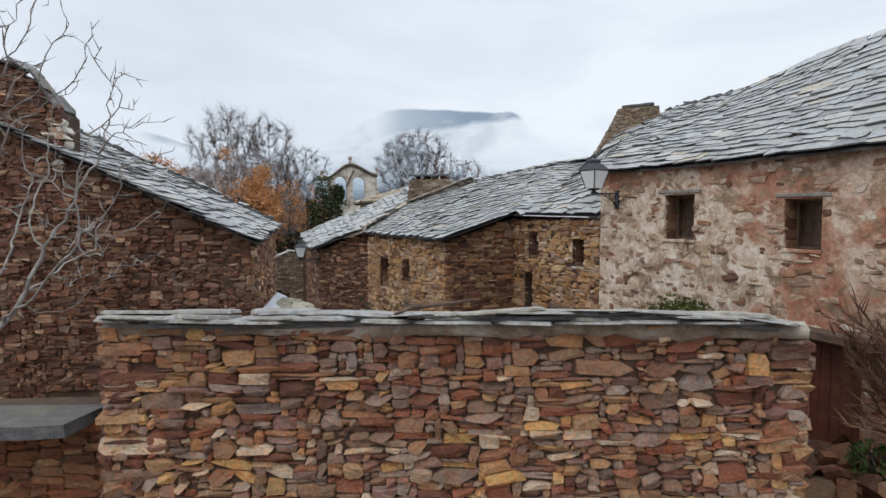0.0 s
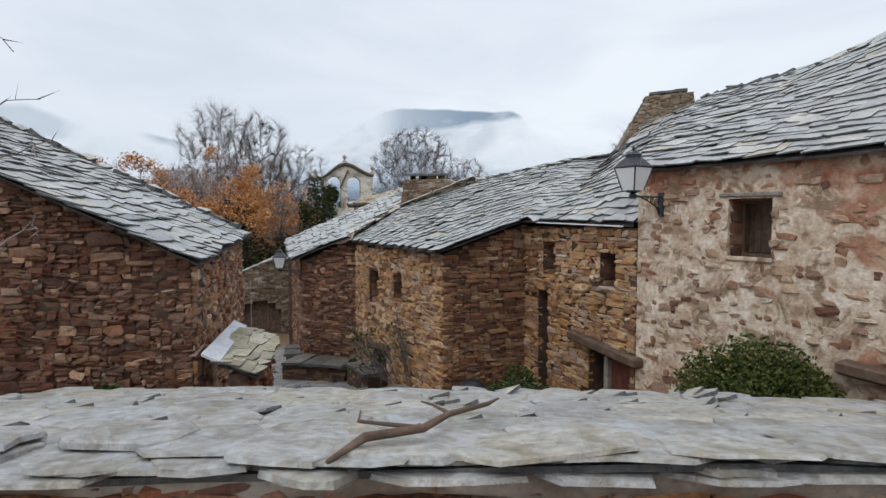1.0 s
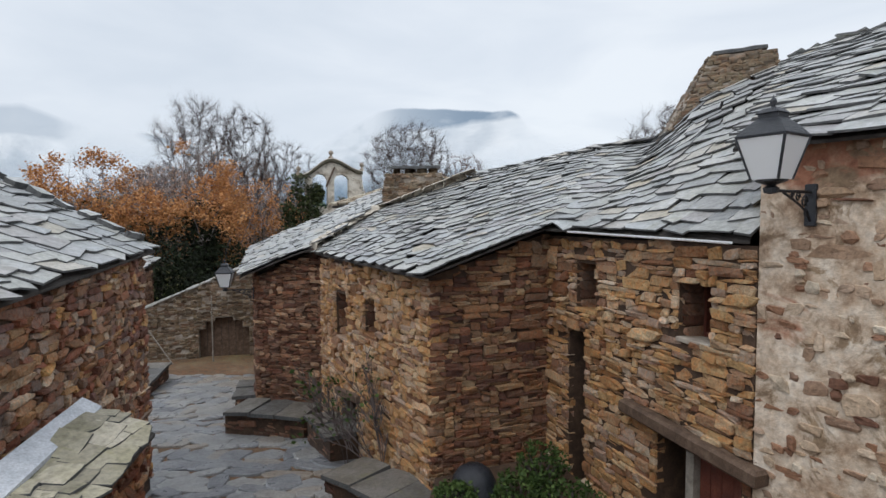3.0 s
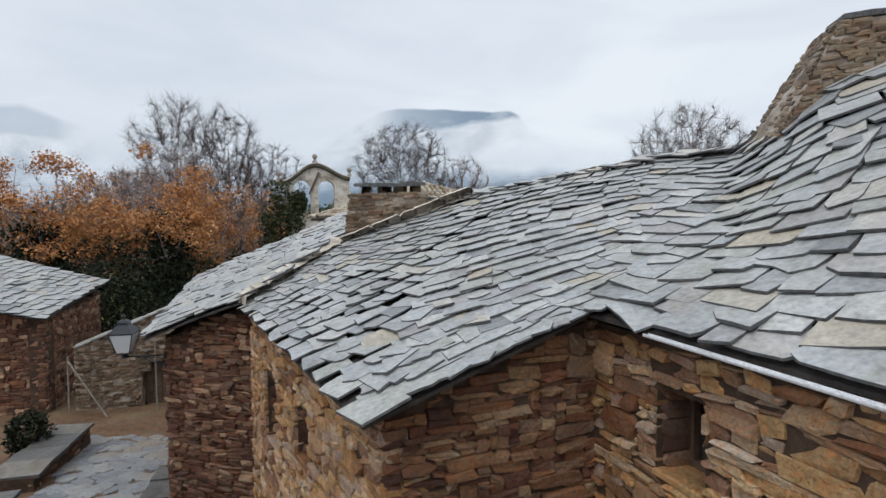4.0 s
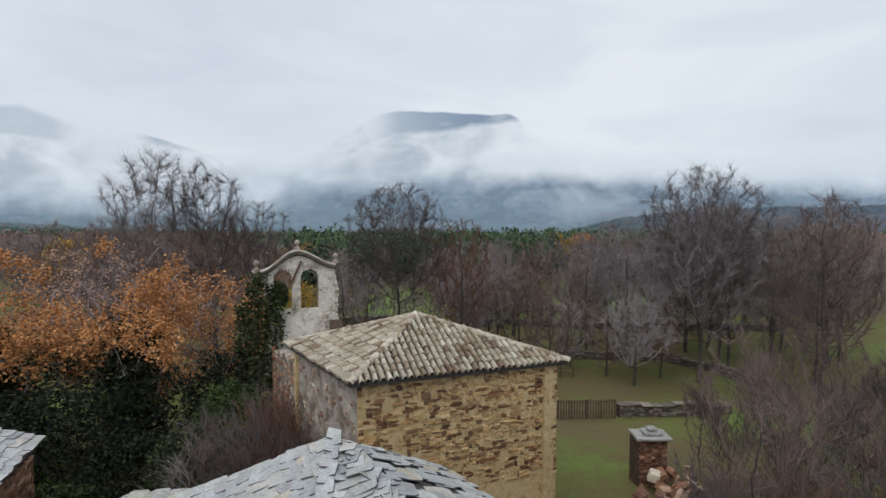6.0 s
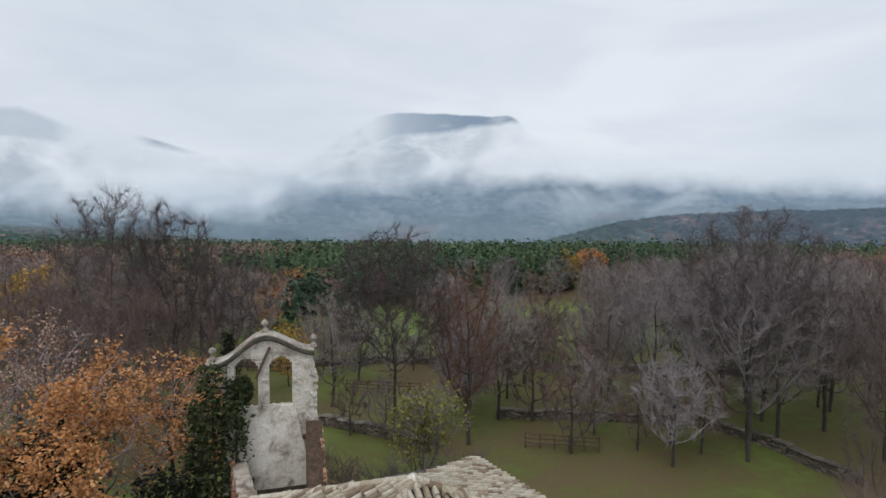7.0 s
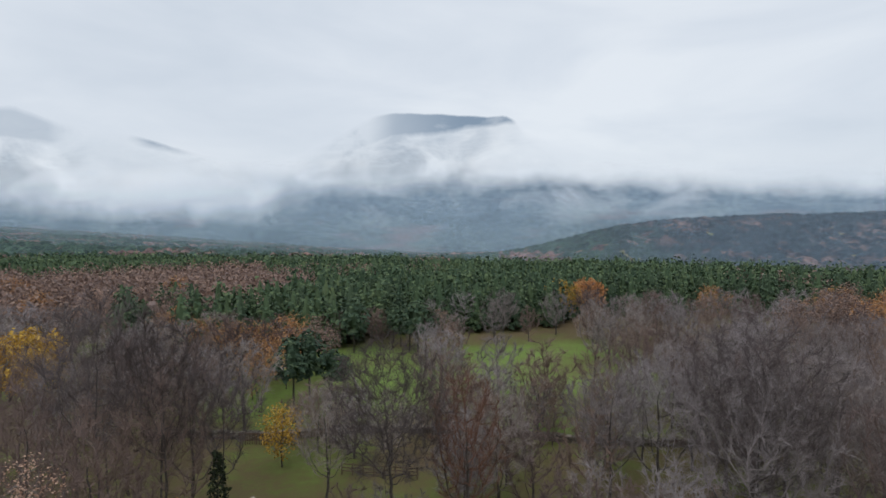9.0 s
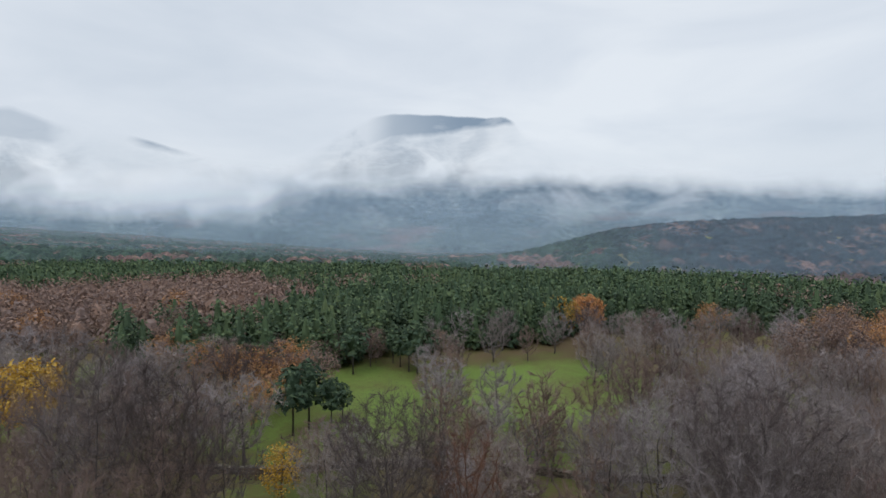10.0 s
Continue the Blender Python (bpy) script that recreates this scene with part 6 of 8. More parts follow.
def field_wall(points, height, seed, label="low mossy dry-stone field wall"):
    ob = base("field_wall", *points[0], ground_z(*points[0]), label, "wall", "field walls")
    for i, (p, q) in enumerate(zip(points, points[1:])):
        za, zb = ground_z(*p), ground_z(*q)
        length = math.hypot(q[0] - p[0], q[1] - p[1])
        top = lambda u, za=za, zb=zb, length=length: za + (zb - za) * u / length + height + 0.08 * math.sin(1.7 * u)  # noqa: E731
        stone_wall(ob, "wall", p, q, min(za, zb) - 0.3, top, [], "field", seed + i, (*p, za), 0.55, most=0, size=(0.25, 0.6), height=(0.12, 0.24), depth=0.16)
        n = max(1, int(length / 0.7))
        m = frame_of(p, q)[0]
        lay("stone", "field", [(k, m @ Matrix.Translation((length * (k + 0.5) / n, -0.27, top(length * (k + 0.5) / n) + 0.03)) @ Euler((0.05, 0, 0.12 * (k % 3 - 1))).to_matrix().to_4x4() @ Matrix.Diagonal((length / n, 0.72, 0.08, 1))) for k in range(n)], ob, (*p, za), 8)
    return ob


field_wall([(-24.0, 63.5), (-16.0, 63.0), (-9.5, 62.2), (-4.5, 59.8), (-1.0, 57.0)], 0.7, 201)
field_wall([(-32.0, 80.0), (-18.0, 79.0), (-8.0, 81.0), (4.0, 80.5), (16.0, 77.5), (40.0, 76.0)], 0.7, 221)
field_wall([(4.5, 63.8), (12.0, 63.3), (20.5, 62.4), (23.4, 58.0), (25.0, 52.0)], 0.65, 241)
field_wall([(11.5, 46.9), (15.8, 47.2), (19.0, 47.8)], 0.7, 261)


def rail_fence(p, q, label, n=8, rails=3, high=1.15, pickets=0):
    ob = base("wooden_fence", *p, ground_z(*p), label, "fence", "field fences")
    m, length = frame_of(p, q)
    g = lambda u: ground_z(*(m @ Vector((u, 0, 0))).to_2d())  # noqa: E731
    for i in range(n + 1):
        u = length * i / n
        child("post", Soup().tube([m @ Vector((u, 0, g(u) - 0.2)), m @ Vector((u, 0, g(u) + high))], [0.06, 0.05], 6).mesh("post", WOOD), ob)
    for r in range(rails):
        h = high * (0.35 + 0.55 * r / max(rails - 1, 1))
        child("rail", Soup().tube([m @ Vector((length * i / 6, 0.05, g(length * i / 6) + h + 0.02 * math.sin(9 * i + r))) for i in range(7)], [0.045] * 7, 5).mesh("rail", WOOD), ob)
    for i in range(pickets):
        u = length * (i + 0.5) / pickets
        child("picket", Soup().box(m @ Matrix.Translation((u, 0.09, g(u) + high * 0.52)), 0.10, 0.03, high * (1.0 + 0.04 * math.sin(7 * i)), 0.01).mesh("picket", WOOD), ob)
    return ob


rail_fence((7.5, 46.6), (11.2, 46.8), "dark wooden picket gate fence", 4, 2, 1.2, 22)
rail_fence((-9.0, 71.0), (-2.0, 70.0), "weathered three-rail wooden fence", 7)
rail_fence((6.0, 58.0), (11.0, 57.2), "weathered three-rail wooden fence", 5)
rail_fence((-21.0, 78.0), (-14.0, 77.5), "grey upright paling fence in a field", 4, 2, 1.3, 28)
pillar = base("gate_pillar", 9.7, 37.4, 0.0, "dark stone gate pillar with a stepped pale cap", "pillar")
stone_wall(pillar, "shaft", (9.2, 37.0), (10.5, 37.2), -0.5, level(2.0), [], "dark", 271, (9.7, 37, 1), 0.9, most=60, size=(0.15, 0.4), height=(0.08, 0.16))
child("cap", Soup().box(Matrix.Translation((9.85, 37.5, 2.06)), 1.6, 1.2, 0.14, 0.03).box(Matrix.Translation((9.9, 37.5, 2.2)), 0.8, 0.7, 0.16, 0.04).box(Matrix.Translation((9.9, 37.5, 2.36)), 0.4, 0.4, 0.16, 0.04).mesh("cap", mats["coping", False]), pillar)
rubble = base("rubble_heap", 10.6, 34.6, -0.1, "heap of pale fallen field stones", "stones")
rp = random.Random(272)
lay("stone", "plastered", [(i, Matrix.Translation((10.3 + rp.gauss(0, 0.7), 35.0 + rp.gauss(0, 0.9), 0.1 + 0.55 * math.exp(-(i % 7) / 4.0))) @ Euler((rp.uniform(0, 3), rp.uniform(0, 3), rp.uniform(0, 3))).to_matrix().to_4x4() @ Matrix.Diagonal((rp.uniform(0.3, 0.7), rp.uniform(0.3, 0.5), rp.uniform(0.25, 0.5), 1))) for i in range(60)], rubble, (10, 34, 0))
ruin = base("ruined_outbuilding", 8.5, 24.5, 0.2, "ruined rubble wall with broken roof slates", "ruin")
stone_wall(ruin, "wall", (6.3, 23.6), (10.8, 22.6), -0.2, lambda u: 5.35 + 0.22 * u + 0.1 * math.sin(3 * u), [], "dark", 281, (8, 23, 5), 0.6, most=50, size=(0.16, 0.4), height=(0.07, 0.15), stones_from=3.0)


# ---- trees and shrubs ----
def branch_out(r, trunk, twigs, p, d, length, rad, depth, bend, spread, ups, low=3, dense=6, thin=0.012):
    """One limb with its forks; thick limbs go to trunk, thin ones to twigs; tips are returned."""
    pts, rads, tips = [Vector(p)], [rad], []
    n = 4 if depth > 2 else 2 if depth == 2 else 1
    for i in range(n):
        w = bend * (0.45 if depth >= 5 else 1.0 if depth > 2 else 0.7)
        d = (d + Vector((r.gauss(0, w), r.gauss(0, w), r.gauss(0, w) + ups))).normalized()
        pts.append(pts[-1] + d * length / n)
        rads.append(rad * (1 - 0.62 * (i + 1) / n))
    if depth >= low:
        trunk.tube(pts, rads, 6 if depth > 3 else 4, False)
    else:
        if depth > 1:
            twigs.tube(pts, [max(q, thin) for q in rads], 3, False)
        elif depth:
            twigs.tube(pts, [max(rad, thin), thin * 0.5], 3, False)
        else:
            q = thin * 0.8
            side = (pts[-1] - pts[0]).cross(Vector((r.gauss(0, 1), r.gauss(0, 1), r.gauss(0, 1)))).normalized() * q
            twigs.add([pts[0] + side, pts[0] - side, pts[-1]], [(0, 1, 2)])
    if depth == 0:
        return [(pts[-1], d)]
    kids = dense if depth == 1 else 5 if depth == 2 else 4 if depth == 3 else r.choice((3, 4))
    for i in range(kids):
        f = r.uniform(0.35, 1.0) if i else 1.0
        k = min(int(f * n), n - 1)
        q = pts[k].lerp(pts[k + 1], f * n - k)
        side = Vector((r.gauss(0, 1), r.gauss(0, 1), r.gauss(0.15, 0.6))).normalized()
        nd = (d + side * (spread if depth > 2 else spread + 0.28)).normalized()
        tips += branch_out(r, trunk, twigs, q, nd, length * r.uniform(0.55, 0.8), max(rads[k] * r.uniform(0.42, 0.62), thin), depth - 1, bend, spread, ups, low, dense, thin)
    return tips


def leaf_cards(s, r, centre, n, spread, size):
    """Small bent leaf clumps round a place."""
    for _ in range(n):
        c = Vector(centre) + Vector((r.gauss(0, spread), r.gauss(0, spread), r.gauss(0, spread * 0.8)))
        a = Vector((r.gauss(0, 1), r.gauss(0, 1), r.gauss(0, 0.7))).normalized()
        b = a.cross(Vector((r.gauss(0, 1), r.gauss(0, 1), r.gauss(0, 1)))).normalized()
        z = size * r.uniform(0.6, 1.3)
        u, v = a * z, b * z * 0.62
        s.add([c - u, c - u * 0.1 + v, c + u, c - v + u * 0.15 + a.cross(b) * z * 0.25], [(0, 1, 2), (0, 2, 3)])


def tree(name, seed, height, label, category="tree", depth=5, leaf=None, leaves=0, leaf_size=0.2, bend=0.16, spread=0.75, ups=0.04, girth=0.035, bark=None, twig=None, stems=1, first=0.28, group="", ivy=0, dense=7, thin=0.010):
    r = random.Random(seed)
    t = base(name, 0, 0, 0, label, category, group)
    trunk, twigs, crown = Soup(), Soup(), Soup()
    tips = []
    for k in range(stems):
        lean = Vector((r.gauss(0, 0.05 if stems == 1 else 0.28), r.gauss(0, 0.05 if stems == 1 else 0.28), 1)).normalized()
        x0 = Vector((r.gauss(0, 0.08 * (stems - 1)), r.gauss(0, 0.08 * (stems - 1)), -0.3))
        rad = height * girth / math.sqrt(stems)
        tips += branch_out(r, trunk, twigs, x0, lean, height * (first + r.uniform(0.0, 0.06)), rad, depth, bend, spread, ups, 3, dense, thin)
    top = max(p.z for p, _ in tips)
    k = height / top
    for s in (trunk, twigs):
        s.v = [(x * k, y * k, z * k if z > 0 else z) for x, y, z in s.v]
    child("trunk", trunk.mesh("trunk", bark or BARK, True), t)
    child("crown", twigs.mesh("branches", twig or TWIG), t)
    if leaf:
        for p, _ in r.sample(tips, min(leaves, len(tips))):
            leaf_cards(crown, r, p * k, 3, height * 0.035, leaf_size)
        child("foliage", crown.mesh("foliage", leaf), t)
    if ivy:
        iv = Soup()
        for _ in range(ivy):
            a, z = r.uniform(0, 6.28), r.uniform(0.0, 0.62) * height
            leaf_cards(iv, r, (math.cos(a) * 0.13 * height * r.uniform(0.2, 1), math.sin(a) * 0.13 * height * r.uniform(0.2, 1), z), 4, 0.35, 0.22)
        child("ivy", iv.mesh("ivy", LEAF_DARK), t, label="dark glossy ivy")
    return t


def grown(name, seed, height, wide, label, category="tree", trunk_h=0.22, points=380, step=None, leaf=None, leaf_n=0, leaf_size=0.1, leaf_part=1.0, clump=0.3, group="", bark=None, twig=None, tip=0.012, twigs=3, twig_len=0.055, ivy=0, lift=0.06, wild=0.14, squat=1.0, solid=False, vase=0.0, power=2.1, hair=None, rise=0.22, patch=7.0):
    """A tree whose limbs reach out to fill its crown; limbs thicken towards the trunk."""
    r = random.Random(seed)
    st = step or height * 0.034
    t = base(name, 0, 0, 0, label, category, group)
    low = trunk_h * height * 0.9
    pts = []
    while len(pts) < points:
        d = Vector((r.gauss(0, 1), r.gauss(0, 1), r.gauss(0, 1))).normalized() * r.random() ** 0.42
        w = wide * (1.0 - vase * (0.5 - 0.5 * d.z)) * (1.0 + 0.22 * noise.noise(d * 1.7 + Vector((seed, 0, 0))))
        pts.append((d.x * w, d.y * w, (low + height) / 2 + d.z * (height - low) / 2 * squat))
    pts = np.array(pts)
    nodes, parent = [Vector((0, 0, -0.3))], [-1]
    while nodes[-1].z < trunk_h * height:
        nodes.append(nodes[-1] + Vector((r.gauss(0, 0.10), r.gauss(0, 0.10), 1)).normalized() * st)
        parent.append(len(nodes) - 2)
    alive = np.ones(len(pts), bool)
    dist, near = np.full(len(pts), 1e9), np.zeros(len(pts), int)

    def meet(k0):
        for k in range(k0, len(nodes)):
            d = np.linalg.norm(pts - np.array(nodes[k]), axis=1)
            m = d < dist
            dist[m], near[m] = d[m], k

    meet(max(0, len(nodes) - 3))
    forks = {}
    for _ in range(60):
        alive &= dist > 1.35 * st
        if not alive.any():
            break
        k0, kids = len(nodes), {}
        for i in np.nonzero(alive)[0]:
            kids.setdefault(int(near[i]), []).append(i)
        for k, ids in kids.items():
            forks[k] = forks.get(k, 0) + 1
            if forks[k] > 4:
                alive[ids] = False
                continue
            v = pts[ids] - np.array(nodes[k])
            v = (v / np.linalg.norm(v, axis=1)[:, None]).mean(axis=0)
            d = (Vector(v).normalized() + Vector((r.gauss(0, wild), r.gauss(0, wild), r.gauss(lift, wild)))).normalized()
            nodes.append(nodes[k] + d * st)
            parent.append(k)
        meet(k0)
    n = len(nodes)
    load = [0.0] * n
    for k in range(n - 1, 0, -1):
        load[k] = load[k] or tip**power
        load[parent[k]] += load[k]
    rad = [q ** (1 / power) for q in load]
    trunk, fine, crown = Soup(), Soup(), Soup()
    for k in range(1, n):
        p, q, ra, rb = nodes[parent[k]], nodes[k], rad[parent[k]], rad[k]
        ra = min(ra, rb * 1.6)
        if rb > tip * 3.2:
            trunk.tube([p, q], [ra, rb], 6 if rb > 0.1 else 4, False)
        elif solid or rb > tip * 1.7:
            fine.tube([p, q], [ra, rb], 3, False)
        else:
            e = (q - p).cross(Vector((r.gauss(0, 1), r.gauss(0, 1), r.gauss(0, 1)))).normalized()
            fine.add([p - e * rb, p + e * rb, q + e * rb * 0.7, q - e * rb * 0.7], [(0, 1, 2), (0, 2, 3)])
        if rb < tip * 2.6:
            d0 = (q - p).normalized()
            for _ in range(twigs):
                d = (d0 * 0.9 + Vector((r.gauss(0, 0.55), r.gauss(0, 0.55), r.gauss(rise, 0.45)))).normalized()
                a = p.lerp(q, r.random())
                e = d.cross(Vector((r.gauss(0, 1), r.gauss(0, 1), r.gauss(0, 1)))).normalized() * (hair or tip * 0.75)
                fine.add([a - e, a + e, a + d * height * twig_len * r.uniform(0.5, 1.3)], [(0, 1, 2)])
            if leaf and noise.noise(q * (patch / height) + Vector((seed, 0, 0))) > (0.5 - leaf_part) * 0.9:
                leaf_cards(crown, r, q + d0 * 0.1, leaf_n, clump, leaf_size)
    child("trunk", trunk.mesh("trunk", bark or BARK, True), t)
    child("crown", fine.mesh("branches", twig or TWIG), t)
    if leaf:
        child("foliage", crown.mesh("foliage", leaf), t)
    if ivy:
        iv = Soup()
        for _ in range(ivy):
            a, z = r.uniform(0, 6.28), r.uniform(0.0, 0.62) * height
            leaf_cards(iv, r, (math.cos(a) * 0.13 * height * r.uniform(0.2, 1), math.sin(a) * 0.13 * height * r.uniform(0.2, 1), z), 4, 0.35, 0.16)
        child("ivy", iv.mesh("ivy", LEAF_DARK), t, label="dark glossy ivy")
    return t


def pine(name, seed, height, label, n=130, wide=0.24, bare=0.12, group="pine wood", mat=None, flat=False):
    """A pine: a bare stem, a dark inner body and tufts of needles facing out and up."""
    r = random.Random(seed)
    t = base(name, 0, 0, 0, label, "pine tree", group)
    child("trunk", Soup().tube([(0, 0, -0.3), (0.05, 0, height * 0.5), (0, 0.05, height * 0.95)], [height * 0.018, height * 0.012, 0.03], 6).mesh("trunk", BARK, True), t)
    s = Soup()

    def reach(f, a):
        k = math.sin(math.pi * min(f * 0.86 + 0.14, 1)) ** 0.7 if flat else (1 - f) ** 0.5 * (0.62 + 0.38 * min(f / 0.2, 1))
        return height * wide * k * (1.0 + 0.30 * noise.noise((math.cos(a) * 1.3 + seed, math.sin(a) * 1.3, f * 5)))

    rings = [(f, [(0.45 * reach(f, 1.047 * j) * math.cos(1.047 * j), 0.45 * reach(f, 1.047 * j) * math.sin(1.047 * j), height * (bare + 0.05 + (0.92 - bare) * f)) for j in range(6)]) for f in (0.0, 0.3, 0.65, 0.97)]
    s.add([p for _, ring in rings for p in ring], [(6 * q + j, 6 * q + (j + 1) % 6, 6 * q + 6 + (j + 1) % 6, 6 * q + 6 + j) for q in range(3) for j in range(6)])
    for i in range(n):
        f = 1 - math.sqrt(r.random()) if not flat else r.random()
        a = i * 2.4 + r.uniform(-0.6, 0.6)
        rr = reach(f, a) * r.uniform(0.72, 1.06)
        c = Vector((math.cos(a) * rr, math.sin(a) * rr, height * (bare + (1 - bare) * f)))
        out = Vector((math.cos(a), math.sin(a), 0.75 + 0.9 * f)).normalized()
        size = height * 0.044 * (1.15 - 0.45 * f) * r.uniform(0.75, 1.3)
        for _ in range(3):
            d = (out + Vector((r.gauss(0, 0.35), r.gauss(0, 0.35), r.gauss(0.1, 0.3)))).normalized()
            e = d.cross(Vector((r.gauss(0, 1), r.gauss(0, 1), r.gauss(0, 1)))).normalized()
            g = d.cross(e)
            o = c + e * r.gauss(0, size * 0.45) + g * r.gauss(0, size * 0.45)
            s.add([o - e * size, o + e * size * 0.5 - g * size * 0.7, o + g * size * 0.9 + d * size * 0.5], [(0, 1, 2)])
    child("crown", s.mesh("crown", mat or LEAF_PINE), t)
    return t


def at(x, y, turn=0.0, k=1.0, sink=0.1):
    return Matrix.Translation((x, y, ground_z(x, y) - sink)) @ Euler((0, 0, turn)).to_matrix().to_4x4() @ Matrix.Diagonal((k, k, k, 1))


def put(t, x, y, turn=0.0, k=1.0):
    t.scale = (1, 1, 1)
    t.matrix_basis = at(x, y, turn, k)
    return t


def again(t, x, y, turn, k):
    o = copy_thing(t, Matrix.Identity(4))
    o.matrix_basis = at(x, y, turn, k)
    return o


# trees with a place of their own
ASH = "tall bare ash with fine upright twigs"
put(grown("ash_tree", 301, 19.2, 5.0, ASH, trunk_h=0.40, points=620, step=0.42, tip=0.007, power=2.0, twigs=13, twig_len=0.075, twig=TWIG_DARK, group="bare trees", wild=0.09, rise=0.45, vase=0.5, hair=0.0095), -24.0, 59.2)
put(grown("ash_tree", 302, 17.6, 4.4, ASH, trunk_h=0.42, points=560, step=0.42, tip=0.007, power=2.0, twigs=13, twig_len=0.075, twig=TWIG_DARK, group="bare trees", wild=0.09, rise=0.45, vase=0.5, hair=0.0095), -18.9, 58.0, 1.0)
put(grown("ash_tree", 313, 14.8, 4.0, ASH, trunk_h=0.36, points=520, step=0.40, tip=0.007, power=2.0, twigs=13, twig_len=0.07, twig=TWIG_DARK, group="bare trees", wild=0.09, rise=0.45, vase=0.45, hair=0.0095), -15.6, 60.2, 1.0)
put(grown("walnut_tree", 303, 16.0, 5.2, "broad bare walnut with dark forking limbs", trunk_h=0.36, points=1300, step=0.40, tip=0.007, power=2.0, twigs=13, twig_len=0.07, twig=TWIG_DARK, group="bare trees", wild=0.2, vase=0.3, hair=0.0095), -3.3, 57.5)
put(grown("chestnut_tree", 304, 17.4, 6.4, "wide bare chestnut with a heavy trunk", trunk_h=0.30, points=1500, step=0.42, tip=0.007, power=2.0, twigs=13, twig_len=0.07, twig=TWIG_DARK, group="bare trees", vase=0.35, hair=0.0095), 21.5, 57.5, 2.0)
put(grown("plum_tree", 314, 13.6, 3.4, "bare red-brown tree with dense upright twigs", trunk_h=0.2, points=800, step=0.40, tip=0.015, twigs=9, twig_len=0.06, twig=TWIG_RUST, group="bare trees", vase=0.3, hair=0.014, rise=0.5), 1.9, 58.5)
put(grown("crooked_tree", 315, 8.6, 4.6, "old bare pollard with dark twisted limbs", trunk_h=0.22, points=300, step=0.36, tip=0.030, twigs=2, twig_len=0.06, bark=BARK, twig=TWIG_DARK, group="bare trees", wild=0.34, vase=0.5, hair=0.02, power=2.3), 8.2, 73.5, 1.0)
hazel = put(grown("hazel_tree", 316, 8.8, 2.3, "red-brown brushy hazel with many upright twigs", trunk_h=0.10, points=560, step=0.32, tip=0.009, twigs=10, twig_len=0.075, twig=TWIG_RED, group="bare trees", vase=0.5, hair=0.0075, rise=0.7), 9.0, 27.4)
ORANGE = "oak with rust-orange leaves and ivy on its trunk"
put(grown("oak_tree", 305, 11.3, 4.4, ORANGE, trunk_h=0.22, points=700, step=0.36, leaf=LEAF_ORANGE, patch=4.4, leaf_n=50, leaf_size=0.085, leaf_part=0.31, clump=0.26, twigs=2, ivy=900, group="autumn oaks"), -15.4, 41.0)
put(grown("oak_tree", 306, 10.6, 4.6, ORANGE, trunk_h=0.18, points=700, step=0.36, leaf=LEAF_ORANGE, patch=4.4, leaf_n=50, leaf_size=0.085, leaf_part=0.31, clump=0.26, twigs=2, ivy=900, group="autumn oaks"), -21.8, 39.5, 2.2)
put(grown("oak_tree", 307, 11.0, 4.2, "oak thinly hung with pinkish leaves", points=800, step=0.38, leaf=LEAF_BLUSH, leaf_n=12, leaf_size=0.08, leaf_part=0.6, clump=0.22, twigs=3, group="autumn oaks"), -22.0, 48.0, 0.4)
put(grown("oak_tree", 308, 9.8, 3.6, "oak with rust-orange leaves", points=600, step=0.36, leaf=LEAF_ORANGE, leaf_n=20, leaf_size=0.085, leaf_part=0.5, clump=0.2, twigs=2, group="autumn oaks"), -13.2, 46.5, 4.0)
put(grown("maple_tree", 309, 10.6, 4.4, "broad golden-yellow tree in the fields", points=420, step=0.45, leaf=LEAF_YELLOW, leaf_n=13, leaf_size=0.20, leaf_part=0.85, clump=0.36, twigs=2, group="golden trees"), -49.5, 87.0)
golden = put(grown("maple_tree", 310, 6.4, 2.0, "small golden-yellow tree in the fields", points=320, step=0.3, leaf=LEAF_YELLOW, leaf_n=8, leaf_size=0.12, leaf_part=0.8, clump=0.22, twigs=2, group="golden trees"), -15.0, 72.5)
put(tree("willow_bush", 311, 6.8, "yellow-green leafy shrub tree", "shrub", depth=5, leaf=LEAF_LIME, leaves=900, leaf_size=0.10, spread=0.6, ups=0.08, stems=3, girth=0.018), -1.4, 52.0)
put(grown("oak_tree", 312, 10.0, 4.4, "round golden-orange oak at the wood's edge", points=420, step=0.5, leaf=LEAF_ORANGE, leaf_n=9, leaf_size=0.26, leaf_part=0.9, clump=0.4, twigs=2, group="autumn oaks"), 35.5, 153.0)
for x, y, k in ((-9.75, 42.95, 1.04), (-10.7, 43.6, 0.84), (-8.85, 43.15, 0.96)):
    cyp = base("ivy_clump", 0, 0, 0, "dense dark ivy clump climbing beside the belfry", "ivy", "ivy at the belfry")
    s, r = Soup(), random.Random(int(x * -10))
    for _ in range(420):
        f = r.random()
        a = r.uniform(0, 6.28)
        leaf_cards(s, r, (math.cos(a) * (0.95 - 0.5 * f) * r.uniform(0.2, 1), math.sin(a) * (0.8 - 0.45 * f) * r.uniform(0.2, 1), 8.9 * f), 4, 0.16, 0.12)
    child("foliage", s.mesh("foliage", LEAF_IVY), cyp)
    child("stem", Soup().tube([(0, 0, -0.3), (0.1, 0, 4), (0, 0.1, 7.6)], [0.14, 0.09, 0.03], 6).mesh("stem", BARK), cyp)
    cyp.matrix_basis = at(x, y, 0, k)
cypress = base("cypress", 0, 0, 0, "narrow dark green cypress in the field", "cypress")
s, r = Soup(), random.Random(9)
